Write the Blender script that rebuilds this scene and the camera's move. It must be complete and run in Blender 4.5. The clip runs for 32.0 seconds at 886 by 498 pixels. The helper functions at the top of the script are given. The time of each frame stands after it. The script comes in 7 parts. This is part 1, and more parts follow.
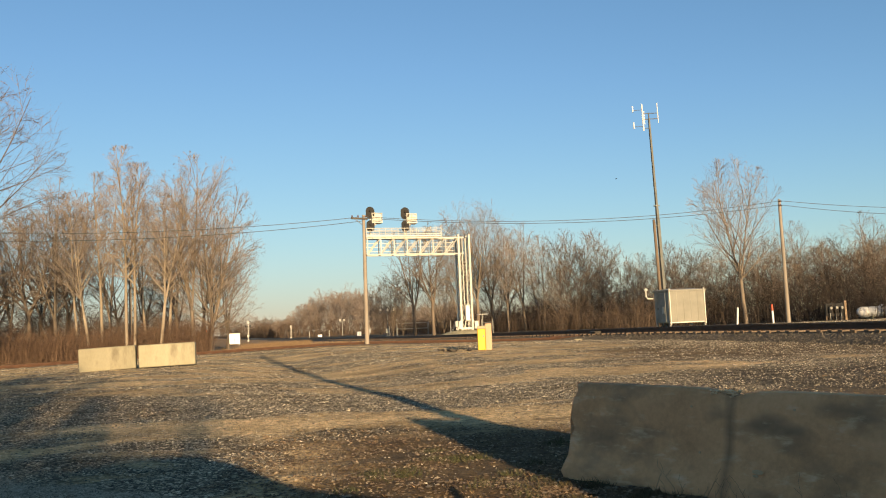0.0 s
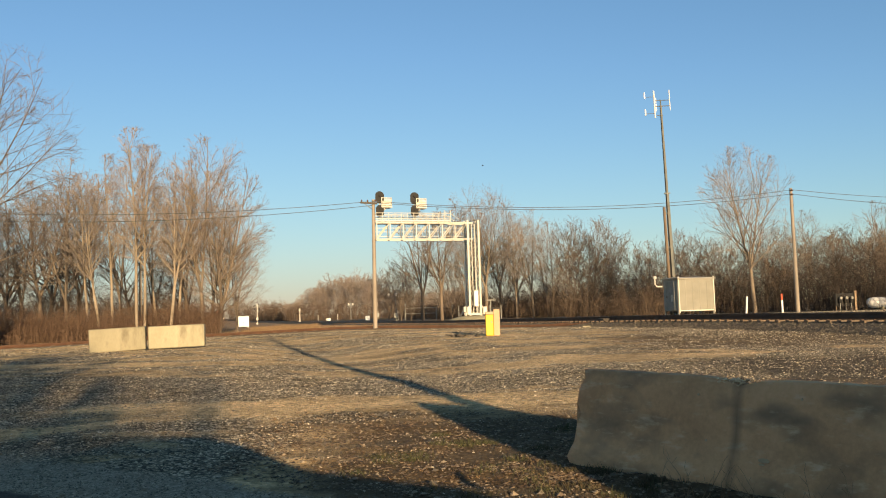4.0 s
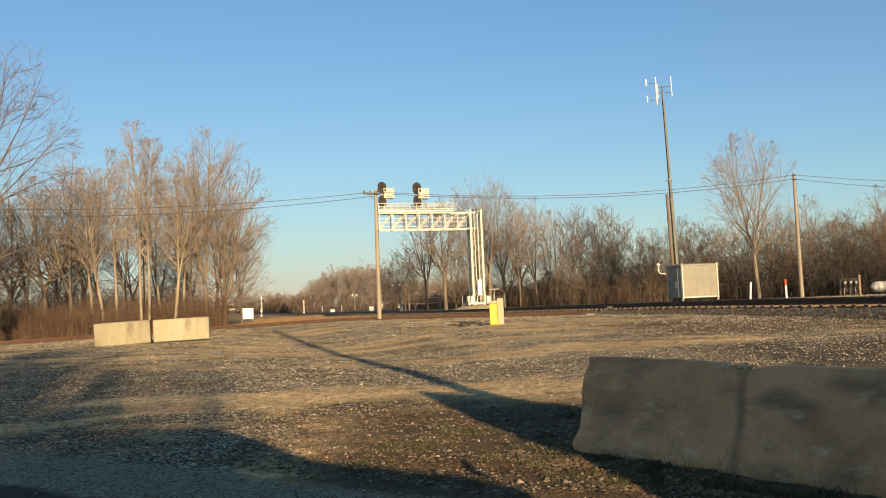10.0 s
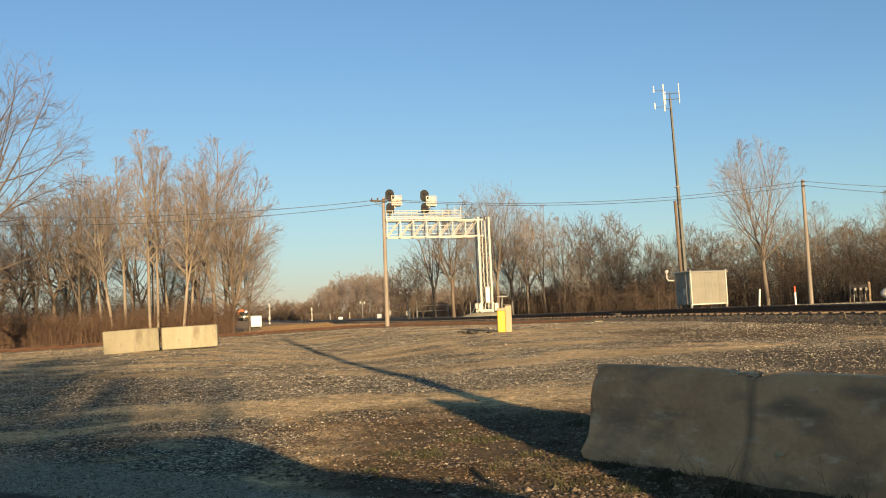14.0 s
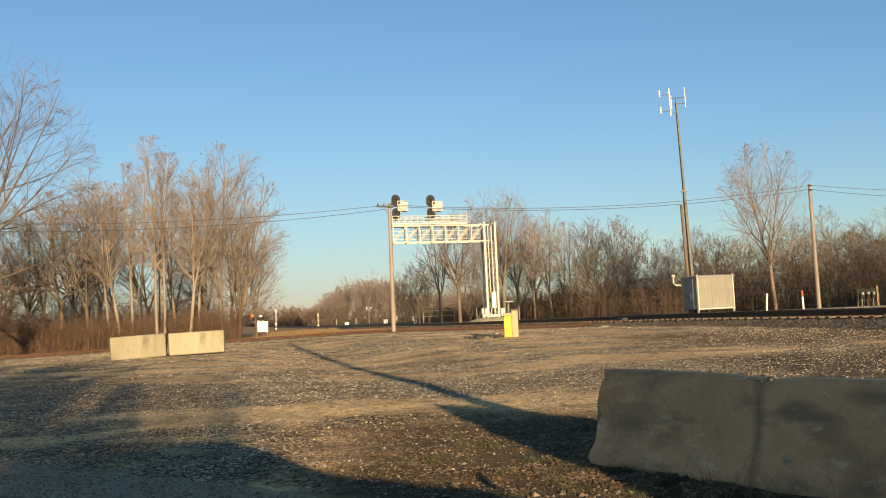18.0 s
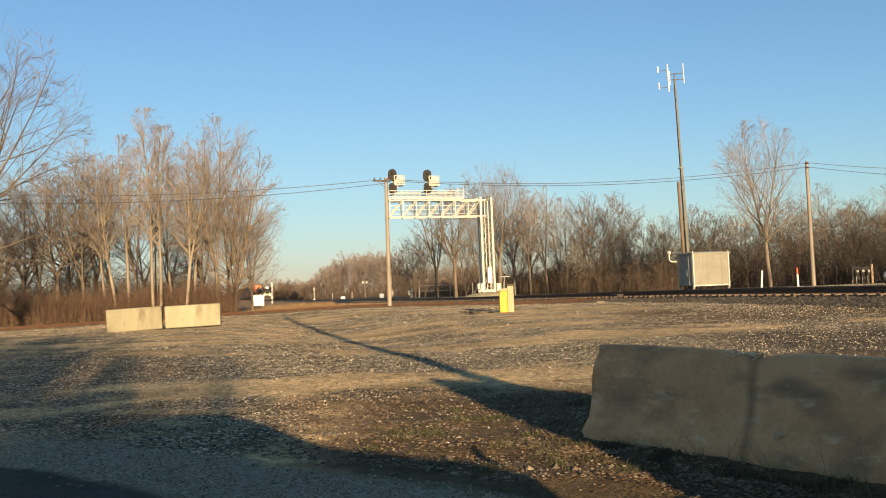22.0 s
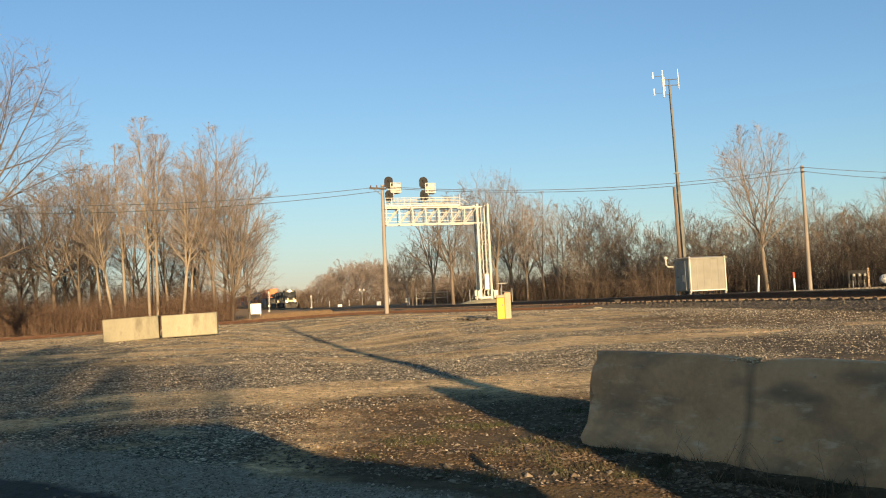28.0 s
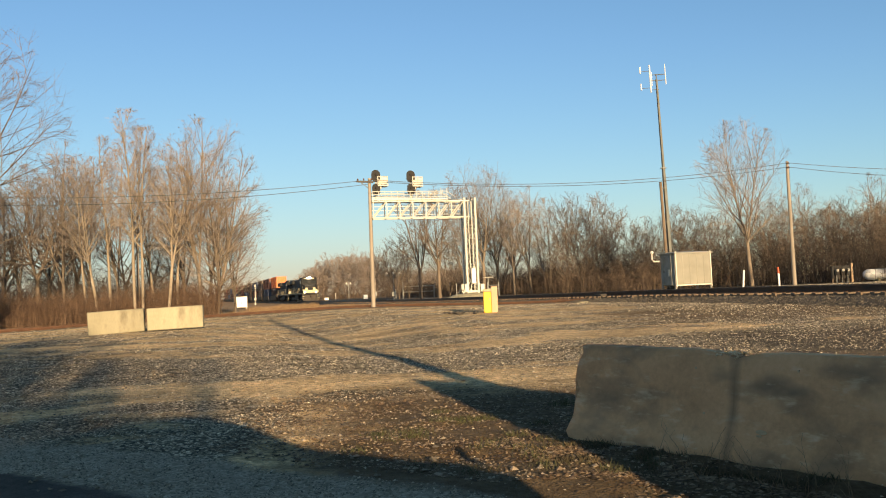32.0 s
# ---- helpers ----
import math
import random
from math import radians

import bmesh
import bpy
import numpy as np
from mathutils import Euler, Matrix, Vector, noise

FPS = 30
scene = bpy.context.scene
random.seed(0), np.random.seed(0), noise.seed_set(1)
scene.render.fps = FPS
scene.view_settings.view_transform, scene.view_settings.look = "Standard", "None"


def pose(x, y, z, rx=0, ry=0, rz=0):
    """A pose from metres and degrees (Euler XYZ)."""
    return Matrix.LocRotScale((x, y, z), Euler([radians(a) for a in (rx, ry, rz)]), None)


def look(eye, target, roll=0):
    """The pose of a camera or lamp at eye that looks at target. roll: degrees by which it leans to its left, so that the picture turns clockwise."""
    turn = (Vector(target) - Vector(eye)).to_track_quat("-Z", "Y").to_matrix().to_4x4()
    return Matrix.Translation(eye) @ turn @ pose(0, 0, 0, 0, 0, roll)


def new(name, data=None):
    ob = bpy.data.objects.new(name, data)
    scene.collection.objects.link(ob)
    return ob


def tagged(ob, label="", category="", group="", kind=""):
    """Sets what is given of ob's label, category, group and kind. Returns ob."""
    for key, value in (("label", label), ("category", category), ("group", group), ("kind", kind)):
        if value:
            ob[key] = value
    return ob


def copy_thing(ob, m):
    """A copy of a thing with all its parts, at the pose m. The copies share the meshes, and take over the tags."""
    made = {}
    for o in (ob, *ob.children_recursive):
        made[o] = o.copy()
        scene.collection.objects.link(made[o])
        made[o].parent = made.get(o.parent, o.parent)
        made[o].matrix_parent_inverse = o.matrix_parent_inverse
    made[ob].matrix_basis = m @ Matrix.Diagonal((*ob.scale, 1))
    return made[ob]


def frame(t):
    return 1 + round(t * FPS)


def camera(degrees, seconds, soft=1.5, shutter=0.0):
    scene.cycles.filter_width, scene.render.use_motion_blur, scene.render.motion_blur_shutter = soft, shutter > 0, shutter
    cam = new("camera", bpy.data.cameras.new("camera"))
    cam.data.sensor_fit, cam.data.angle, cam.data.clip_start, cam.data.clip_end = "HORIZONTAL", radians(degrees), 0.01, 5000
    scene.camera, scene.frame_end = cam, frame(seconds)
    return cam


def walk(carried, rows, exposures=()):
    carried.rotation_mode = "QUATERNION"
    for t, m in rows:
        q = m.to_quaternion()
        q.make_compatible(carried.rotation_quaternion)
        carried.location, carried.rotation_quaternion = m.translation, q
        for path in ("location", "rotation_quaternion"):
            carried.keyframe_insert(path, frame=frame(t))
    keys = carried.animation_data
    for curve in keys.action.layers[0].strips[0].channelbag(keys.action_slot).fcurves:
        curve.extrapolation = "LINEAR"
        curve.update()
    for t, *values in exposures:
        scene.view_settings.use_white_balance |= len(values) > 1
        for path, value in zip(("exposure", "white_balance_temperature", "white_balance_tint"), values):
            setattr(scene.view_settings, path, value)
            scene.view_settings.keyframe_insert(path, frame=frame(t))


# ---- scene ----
EYE = Vector((0.0, 0.0, 1.45))


def aim(yaw, pitch, roll, dx=0.0, dy=0.0, dz=0.0):
    """Camera pose from degrees: yaw to its left, pitch up, roll as look()."""
    a, b = radians(yaw), radians(pitch)
    eye = EYE + Vector((dx, dy, dz))
    return look(eye, eye + Vector((-math.sin(a) * math.cos(b), math.cos(a) * math.cos(b), math.sin(b))), roll)


cam = camera(55.33, 32.0, soft=1.1)
walk(cam, [
    (0.0, aim(-0.305, 5.227, -2.401, -0.0002, 0.0090, 0.0024)),
    (0.5, aim(-0.253, 5.477, -2.294, -0.0008, 0.0086, -0.0003)),
    (1.0, aim(-0.186, 5.627, -2.197, -0.0002, 0.0088, -0.0001)),
    (1.5, aim(-0.058, 5.194, -2.269, 0.0012, 0.0080, 0.0006)),
    (2.0, aim(0.023, 4.950, -2.303, 0.0011, 0.0081, 0.0008)),
    (2.5, aim(0.220, 4.576, -2.290, 0.0013, 0.0073, -0.0003)),
    (3.0, aim(0.371, 4.330, -2.248, 0.0025, 0.0062, -0.0005)),
    (3.5, aim(0.470, 4.310, -1.888, 0.0022, 0.0066, 0.0011)),
    (5.5, aim(-0.005, 3.971, -1.231, -0.0016, 0.0035, -0.0020)),
    (6.0, aim(-0.000, 3.940, -1.000, -0.0000, 0.0000, 0.0000)),
    (6.5, aim(-0.051, 3.970, -1.220, -0.0013, 0.0002, -0.0001)),
    (7.0, aim(-0.156, 3.734, -1.630, -0.0019, -0.0001, -0.0009)),
    (7.5, aim(-0.047, 3.434, -1.845, 0.0001, 0.0007, 0.0010)),
    (8.0, aim(0.280, 3.213, -2.086, -0.0007, -0.0001, 0.0006)),
    (8.5, aim(0.495, 3.224, -2.254, 0.0003, 0.0003, -0.0008)),
    (9.0, aim(0.467, 3.377, -2.366, 0.0010, 0.0008, -0.0010)),
    (9.5, aim(0.504, 3.496, -2.402, 0.0007, 0.0012, 0.0005)),
    (10.0, aim(0.581, 3.572, -2.412, 0.0021, 0.0009, -0.0005)),
    (10.5, aim(0.651, 3.635, -2.568, 0.0017, 0.0009, -0.0001)),
    (11.0, aim(1.822, 3.683, -2.543, 0.0012, 0.0008, -0.0004)),
    (11.5, aim(2.340, 4.016, -2.344, -0.0000, -0.0005, -0.0022)),
    (12.0, aim(1.424, 4.339, -2.367, 0.0013, -0.0003, -0.0013)),
    (12.5, aim(1.032, 4.240, -2.379, -0.0002, -0.0006, 0.0007)),
    (13.0, aim(1.027, 4.254, -2.376, 0.0010, -0.0009, 0.0001)),
    (13.5, aim(1.077, 4.215, -2.432, 0.0015, -0.0010, -0.0007)),
    (14.0, aim(1.085, 4.089, -2.494, 0.0004, -0.0013, 0.0007)),
    (14.5, aim(1.099, 4.027, -2.566, -0.0006, -0.0032, 0.0004)),
    (16.5, aim(1.149, 4.098, -2.647, 0.0005, -0.0041, 0.0013)),
    (17.0, aim(1.392, 4.044, -2.628, 0.0014, -0.0032, 0.0002)),
    (17.5, aim(1.850, 4.151, -2.592, 0.0014, -0.0033, -0.0009)),
    (18.0, aim(1.484, 4.458, -2.621, -0.0005, -0.0025, -0.0014)),
    (18.5, aim(1.438, 4.167, -2.464, 0.0002, -0.0033, -0.0004)),
    (19.0, aim(1.474, 3.187, -1.953, -0.0011, -0.0036, -0.0015)),
    (19.5, aim(1.406, 2.844, -1.673, 0.0012, -0.0038, -0.0012)),
    (20.0, aim(1.357, 2.907, -1.790, -0.0004, -0.0035, -0.0009)),
    (20.5, aim(1.347, 2.828, -1.977, -0.0008, -0.0030, -0.0007)),
    (21.0, aim(1.346, 2.795, -2.066, 0.0002, -0.0029, -0.0015)),
    (21.5, aim(1.345, 2.777, -2.138, 0.0009, -0.0030, -0.0001)),
    (22.0, aim(1.306, 2.749, -2.216, -0.0009, -0.0040, -0.0017)),
    (22.5, aim(1.254, 2.824, -2.228, -0.0005, -0.0050, -0.0027)),
    (23.0, aim(1.155, 3.006, -2.286, 0.0019, -0.0046, -0.0021)),
    (23.5, aim(1.109, 3.081, -2.362, 0.0006, -0.0041, -0.0025)),
    (24.0, aim(1.182, 3.047, -2.487, 0.0009, -0.0045, 0.0005)),
    (24.5, aim(1.179, 3.042, -2.520, 0.0011, -0.0052, -0.0023)),
    (25.0, aim(1.180, 3.077, -2.570, 0.0023, -0.0045, -0.0010)),
    (25.5, aim(1.181, 3.116, -2.625, 0.0032, -0.0033, -0.0013)),
    (27.5, aim(1.092, 3.159, -2.670, 0.0018, -0.0018, -0.0004)),
    (28.0, aim(1.069, 3.216, -2.674, -0.0003, -0.0014, -0.0000)),
    (28.5, aim(1.088, 3.145, -2.746, -0.0018, -0.0007, 0.0013)),
    (29.0, aim(1.191, 2.895, -2.580, 0.0019, -0.0011, 0.0004)),
    (29.5, aim(1.197, 2.838, -2.577, 0.0006, -0.0003, 0.0004)),
    (30.0, aim(1.158, 2.871, -2.668, 0.0012, -0.0004, 0.0003)),
    (30.5, aim(1.151, 2.912, -2.744, 0.0021, -0.0003, -0.0006)),
    (31.0, aim(0.974, 2.897, -2.757, 0.0017, -0.0002, -0.0015)),
    (31.5, aim(0.448, 2.804, -2.578, 0.0021, -0.0000, -0.0000)),
    (32.0, aim(0.202, 2.754, -2.485, -0.0004, 0.0002, -0.0015)),
], exposures=[(0.0, 0.88, 7100, 11), (18.0, 0.88, 7100, 11), (20.0, 0.96, 7100, 11), (32.0, 0.96, 7100, 11)])

# ---- light: low evening sun behind the viewer, clear sky ----
SUN_EL = 9.6
SUN_AZ = 163.2            # degrees from +y towards +x
world = bpy.data.worlds.new("clear_sky")
scene.world = world
world.use_nodes = True
wn, wl = world.node_tree.nodes, world.node_tree.links
wn.clear()
sky = wn.new("ShaderNodeTexSky")
sky.sky_type, sky.sun_disc = "NISHITA", False
sky.sun_elevation, sky.sun_rotation = radians(SUN_EL), radians(SUN_AZ)
sky.altitude, sky.air_density, sky.dust_density, sky.ozone_density = 200.0, 0.95, 0.0, 2.0
bg = wn.new("ShaderNodeBackground")
bg.inputs["Strength"].default_value = 0.084
wo = wn.new("ShaderNodeOutputWorld")
# clear dry air: a bluer zenith and a paler, less yellow horizon than the model's
parts_of = wn.new("ShaderNodeSeparateColor")
joined = wn.new("ShaderNodeCombineColor")
wl.new(sky.outputs["Color"], parts_of.inputs[0])
for _i, (_gain, _soft) in enumerate(((0.815, 0.032), (1.10, 0.070), (1.25, 0.050))):
    _up, _dn, _plus, _div = [wn.new("ShaderNodeMath") for _ in range(4)]
    _up.operation, _dn.operation, _plus.operation, _div.operation = "MULTIPLY", "MULTIPLY", "ADD", "DIVIDE"
    _up.inputs[1].default_value, _dn.inputs[1].default_value, _plus.inputs[1].default_value = _gain, _soft, 1.0
    wl.new(parts_of.outputs[_i], _up.inputs[0])
    wl.new(parts_of.outputs[_i], _dn.inputs[0])
    wl.new(_dn.outputs[0], _plus.inputs[0])
    wl.new(_up.outputs[0], _div.inputs[0])
    wl.new(_plus.outputs[0], _div.inputs[1])
    wl.new(_div.outputs[0], joined.inputs[_i])
# the brighter the air towards the horizon, the more its blue and green fade into warm grey
aired, warmed = wn.new("ShaderNodeSeparateColor"), wn.new("ShaderNodeCombineColor")
wl.new(joined.outputs[0], aired.inputs[0])


def sky_math(op, a, b, clamp=False):
    n = wn.new("ShaderNodeMath")
    n.operation, n.use_clamp = op, clamp
    for sock, v in ((n.inputs[0], a), (n.inputs[1], b)):
        if isinstance(v, (int, float)):
            sock.default_value = v
        else:
            wl.new(v, sock)
    return n.outputs[0]


_dark = sky_math("MULTIPLY", aired.outputs[0], 1.0, True)
_near = sky_math("MAXIMUM", sky_math("MULTIPLY", aired.outputs[0], 0.17, True), 0.22)
for _i, (_gain, _fade, _power) in enumerate(((1.0, 0.42, 3), (1.07, 0.63, 3), (1.36, 1.03, 1))):
    _den = sky_math("ADD", sky_math("MULTIPLY", sky_math("POWER", _near, _power), _fade), 1.0)
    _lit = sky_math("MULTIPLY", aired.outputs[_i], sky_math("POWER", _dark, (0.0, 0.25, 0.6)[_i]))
    wl.new(sky_math("DIVIDE", sky_math("MULTIPLY", _lit, _gain), _den), warmed.inputs[_i])
wl.new(warmed.outputs[0], bg.inputs["Color"])
wl.new(bg.outputs["Background"], wo.inputs["Surface"])

sun_data = bpy.data.lights.new("sun", "SUN")
sun_data.energy, sun_data.angle, sun_data.color = 5.0, radians(0.55), (1.0, 0.74, 0.44)
sun = new("sun", sun_data)
SUN_DIR = Vector((math.sin(radians(SUN_AZ)) * math.cos(radians(SUN_EL)),
                  math.cos(radians(SUN_AZ)) * math.cos(radians(SUN_EL)), math.sin(radians(SUN_EL))))
sun.matrix_world = look(SUN_DIR * 60, (0, 0, 0))


# ---- materials ----
def nodes_of(name):
    m = bpy.data.materials.new(name)
    m.use_nodes = True
    nt = m.node_tree
    bsdf = nt.nodes["Principled BSDF"]
    return m, nt.nodes, nt.links, bsdf


def ramp(nd, ln, source, stops):
    r = nd.new("ShaderNodeValToRGB")
    while len(r.color_ramp.elements) < len(stops):
        r.color_ramp.elements.new(0.5)
    for e, (p, c) in zip(r.color_ramp.elements, stops):
        e.position, e.color = p, (*c, 1)
    ln.new(source, r.inputs["Fac"])
    return r.outputs["Color"]


def noise_tex(nd, ln, coord, scale, detail=4.0, rough=0.6):
    n = nd.new("ShaderNodeTexNoise")
    n.inputs["Scale"].default_value, n.inputs["Detail"].default_value, n.inputs["Roughness"].default_value = scale, detail, rough
    ln.new(coord, n.inputs["Vector"])
    return n.outputs["Fac"]


def mixed(nd, ln, fac, a, b, mode="MIX"):
    m = nd.new("ShaderNodeMix")
    m.data_type, m.blend_type = "RGBA", mode
    for sock, v in ((m.inputs[0], fac), (m.inputs[6], a), (m.inputs[7], b)):
        if isinstance(v, (int, float)):
            sock.default_value = v
        elif isinstance(v, tuple):
            sock.default_value = (*v, 1)
        else:
            ln.new(v, sock)
    return m.outputs[2]


def calc(nd, ln, op, a, b=0.0, clamp=False):
    m = nd.new("ShaderNodeMath")
    m.operation, m.use_clamp = op, clamp
    for sock, v in ((m.inputs[0], a), (m.inputs[1], b)):
        if isinstance(v, (int, float)):
            sock.default_value = v
        else:
            ln.new(v, sock)
    return m.outputs[0]


def bumped(nd, ln, bsdf, height, strength=0.4, distance=0.02):
    b = nd.new("ShaderNodeBump")
    b.inputs["Strength"].default_value, b.inputs["Distance"].default_value = strength, distance
    ln.new(height, b.inputs["Height"])
    ln.new(b.outputs["Normal"], bsdf.inputs["Normal"])


def surf(name, dark, light, scale=2.0, fine=40.0, rough=0.8, metal=0.0, bump=0.3, depth=0.01, stain=None, stain_amount=0.35,
         stretch=(1, 1, 1), vary=0.15, space="Object"):
    """Weathered surface: two scales of noise between two colours, stains, bump and a random shade for each object."""
    m, nd, ln, bsdf = nodes_of(name)
    tc = nd.new("ShaderNodeTexCoord")
    mp = nd.new("ShaderNodeMapping")
    mp.inputs["Scale"].default_value = stretch
    ln.new(tc.outputs[space], mp.inputs["Vector"])
    co = mp.outputs["Vector"]
    big, small = noise_tex(nd, ln, co, scale, 5), noise_tex(nd, ln, co, fine, 3)
    f = calc(nd, ln, "ADD", calc(nd, ln, "MULTIPLY", big, 0.65), calc(nd, ln, "MULTIPLY", small, 0.35))
    col = ramp(nd, ln, f, [(0.34, dark), (0.66, light)])
    if stain:
        s = noise_tex(nd, ln, co, scale * 0.45, 6, 0.7)
        k = calc(nd, ln, "MULTIPLY", calc(nd, ln, "SUBTRACT", s, 0.5, True), stain_amount * 6, True)
        col = mixed(nd, ln, k, col, stain)
    if vary:
        oi = nd.new("ShaderNodeObjectInfo")
        v = calc(nd, ln, "ADD", calc(nd, ln, "MULTIPLY", oi.outputs["Random"], 2 * vary), 1 - vary)
        hs = nd.new("ShaderNodeHueSaturation")
        ln.new(v, hs.inputs["Value"])
        ln.new(col, hs.inputs["Color"])
        col = hs.outputs["Color"]
    ln.new(col, bsdf.inputs["Base Color"])
    bsdf.inputs["Metallic"].default_value = metal
    rr = calc(nd, ln, "ADD", calc(nd, ln, "MULTIPLY", small, 0.2), rough - 0.1, True)
    ln.new(rr, bsdf.inputs["Roughness"])
    bumped(nd, ln, bsdf, f, bump, depth)
    return m


def island(name, colours, rough=0.85, fine=30.0):
    """Many joined pieces, each with its own shade out of a few colours."""
    m, nd, ln, bsdf = nodes_of(name)
    g = nd.new("ShaderNodeNewGeometry")
    stops = [(i / max(1, len(colours) - 1), c) for i, c in enumerate(colours)]
    col = ramp(nd, ln, g.outputs["Random Per Island"], stops)
    tc = nd.new("ShaderNodeTexCoord")
    n = noise_tex(nd, ln, tc.outputs["Object"], fine, 3)
    col = mixed(nd, ln, 0.6, col, ramp(nd, ln, n, [(0.3, (0.55, 0.55, 0.55)), (0.7, (1.0, 1.0, 1.0))]), "MULTIPLY")
    ln.new(col, bsdf.inputs["Base Color"])
    bsdf.inputs["Roughness"].default_value = rough
    return m


def glow(name, colour, strength):
    m, nd, ln, bsdf = nodes_of(name)
    bsdf.inputs["Base Color"].default_value = (*colour, 1)
    bsdf.inputs["Emission Color"].default_value = (*colour, 1)
    bsdf.inputs["Emission Strength"].default_value = strength
    return m


def ground_material():
    m, nd, ln, bsdf = nodes_of("gravel_lot")
    g = nd.new("ShaderNodeNewGeometry")
    pos = g.outputs["Position"]
    sep = nd.new("ShaderNodeSeparateXYZ")
    ln.new(pos, sep.inputs[0])
    x, y = sep.outputs["X"], sep.outputs["Y"]
    mp = nd.new("ShaderNodeMapping")
    mp.inputs["Scale"].default_value = (0.32, 1.0, 1.0)
    mp.inputs["Rotation"].default_value = (0, 0, radians(4))
    ln.new(pos, mp.inputs["Vector"])
    lanes = noise_tex(nd, ln, mp.outputs["Vector"], 0.34, 5, 0.62)
    patch = noise_tex(nd, ln, pos, 0.9, 6, 0.7)
    grain = noise_tex(nd, ln, pos, 14.0, 5, 0.75)
    vo = nd.new("ShaderNodeTexVoronoi")
    vo.inputs["Scale"].default_value, vo.inputs["Randomness"].default_value = 36.0, 1.0
    ln.new(pos, vo.inputs["Vector"])
    sepc = nd.new("ShaderNodeSeparateColor")
    ln.new(vo.outputs["Color"], sepc.inputs[0])
    cell = sepc.outputs[0]
    stones = ramp(nd, ln, cell, [(0.0, (0.03, 0.028, 0.024)), (0.35, (0.085, 0.077, 0.063)), (0.6, (0.22, 0.195, 0.152)), (0.82, (0.44, 0.385, 0.295)), (1.0, (0.78, 0.70, 0.56))])
    dirt = ramp(nd, ln, grain, [(0.25, (0.36, 0.25, 0.132)), (0.5, (0.64, 0.47, 0.27)), (0.8, (0.84, 0.67, 0.44))])
    share = nd.new("ShaderNodeAttribute")
    share.attribute_name = "gravel"
    f = calc(nd, ln, "ADD", share.outputs["Fac"], calc(nd, ln, "MULTIPLY", calc(nd, ln, "SUBTRACT", patch, 0.5), 0.8))
    f = calc(nd, ln, "ADD", f, calc(nd, ln, "MULTIPLY", calc(nd, ln, "SUBTRACT", lanes, 0.5), 0.4), True)
    f = calc(nd, ln, "ADD", f, calc(nd, ln, "MULTIPLY", calc(nd, ln, "SUBTRACT", grain, 0.5), 0.9))
    f = calc(nd, ln, "MULTIPLY", calc(nd, ln, "SUBTRACT", f, 0.26, True), 2.2, True)
    col = mixed(nd, ln, calc(nd, ln, "ADD", calc(nd, ln, "MULTIPLY", f, 0.80), 0.14), dirt, stones)
    # clods, tufts and gravel clumps a hand or two wide
    mc = nd.new("ShaderNodeMapping")
    mc.inputs["Scale"].default_value = (0.9, 1.0, 1.0)
    ln.new(pos, mc.inputs["Vector"])
    clump = noise_tex(nd, ln, mc.outputs["Vector"], 9.0, 6, 0.8)
    col = mixed(nd, ln, 0.85, col, ramp(nd, ln, clump, [(0.37, (0.30, 0.29, 0.275)), (0.46, (0.84, 0.84, 0.83)), (0.54, (1.12, 1.12, 1.12)), (0.63, (1.5, 1.47, 1.40))]), "MULTIPLY")
    # broad pale and dark drifts drawn out across the lot
    md = nd.new("ShaderNodeMapping")
    md.inputs["Scale"].default_value = (0.45, 1.0, 1.0)
    ln.new(pos, md.inputs["Vector"])
    drift = noise_tex(nd, ln, md.outputs["Vector"], 0.75, 6, 0.72)
    col = mixed(nd, ln, 0.9, col, ramp(nd, ln, drift, [(0.36, (0.58, 0.55, 0.50)), (0.47, (0.95, 0.94, 0.92)), (0.56, (1.2, 1.19, 1.16)), (0.66, (1.45, 1.44, 1.42))]), "MULTIPLY")
    # darker brown soil patch near the barrier
    dark_soil = calc(nd, ln, "MULTIPLY", calc(nd, ln, "SUBTRACT", noise_tex(nd, ln, pos, 0.55, 4), 0.52, True), 7.0, True)
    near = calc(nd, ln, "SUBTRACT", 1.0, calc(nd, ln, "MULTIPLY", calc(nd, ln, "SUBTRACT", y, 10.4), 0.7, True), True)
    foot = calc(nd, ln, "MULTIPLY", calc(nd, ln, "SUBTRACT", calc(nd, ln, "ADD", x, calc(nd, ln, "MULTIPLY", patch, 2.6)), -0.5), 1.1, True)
    dark_soil = calc(nd, ln, "MAXIMUM", dark_soil, foot)
    col = mixed(nd, ln, calc(nd, ln, "MULTIPLY", calc(nd, ln, "MULTIPLY", dark_soil, near), 0.88), col, (0.062, 0.043, 0.027))
    # brown soil and dark gravel spread on the lot's east side
    wob = calc(nd, ln, "MULTIPLY", calc(nd, ln, "SUBTRACT", patch, 0.5), 5.0)
    xs, ys = calc(nd, ln, "ADD", x, wob), calc(nd, ln, "ADD", y, wob)
    east = calc(nd, ln, "MULTIPLY", calc(nd, ln, "SUBTRACT", xs, 4.3), 0.5, True)
    soil = calc(nd, ln, "MULTIPLY", calc(nd, ln, "MULTIPLY", calc(nd, ln, "SUBTRACT", ys, 21.5), 0.6, True), calc(nd, ln, "MULTIPLY", calc(nd, ln, "SUBTRACT", 32.0, ys), 0.4, True))
    col = mixed(nd, ln, calc(nd, ln, "MULTIPLY", calc(nd, ln, "MULTIPLY", east, soil), 0.85), col, (0.11, 0.077, 0.048))
    grey = calc(nd, ln, "MULTIPLY", calc(nd, ln, "MULTIPLY", calc(nd, ln, "SUBTRACT", 20.0, ys), 0.5, True), east)
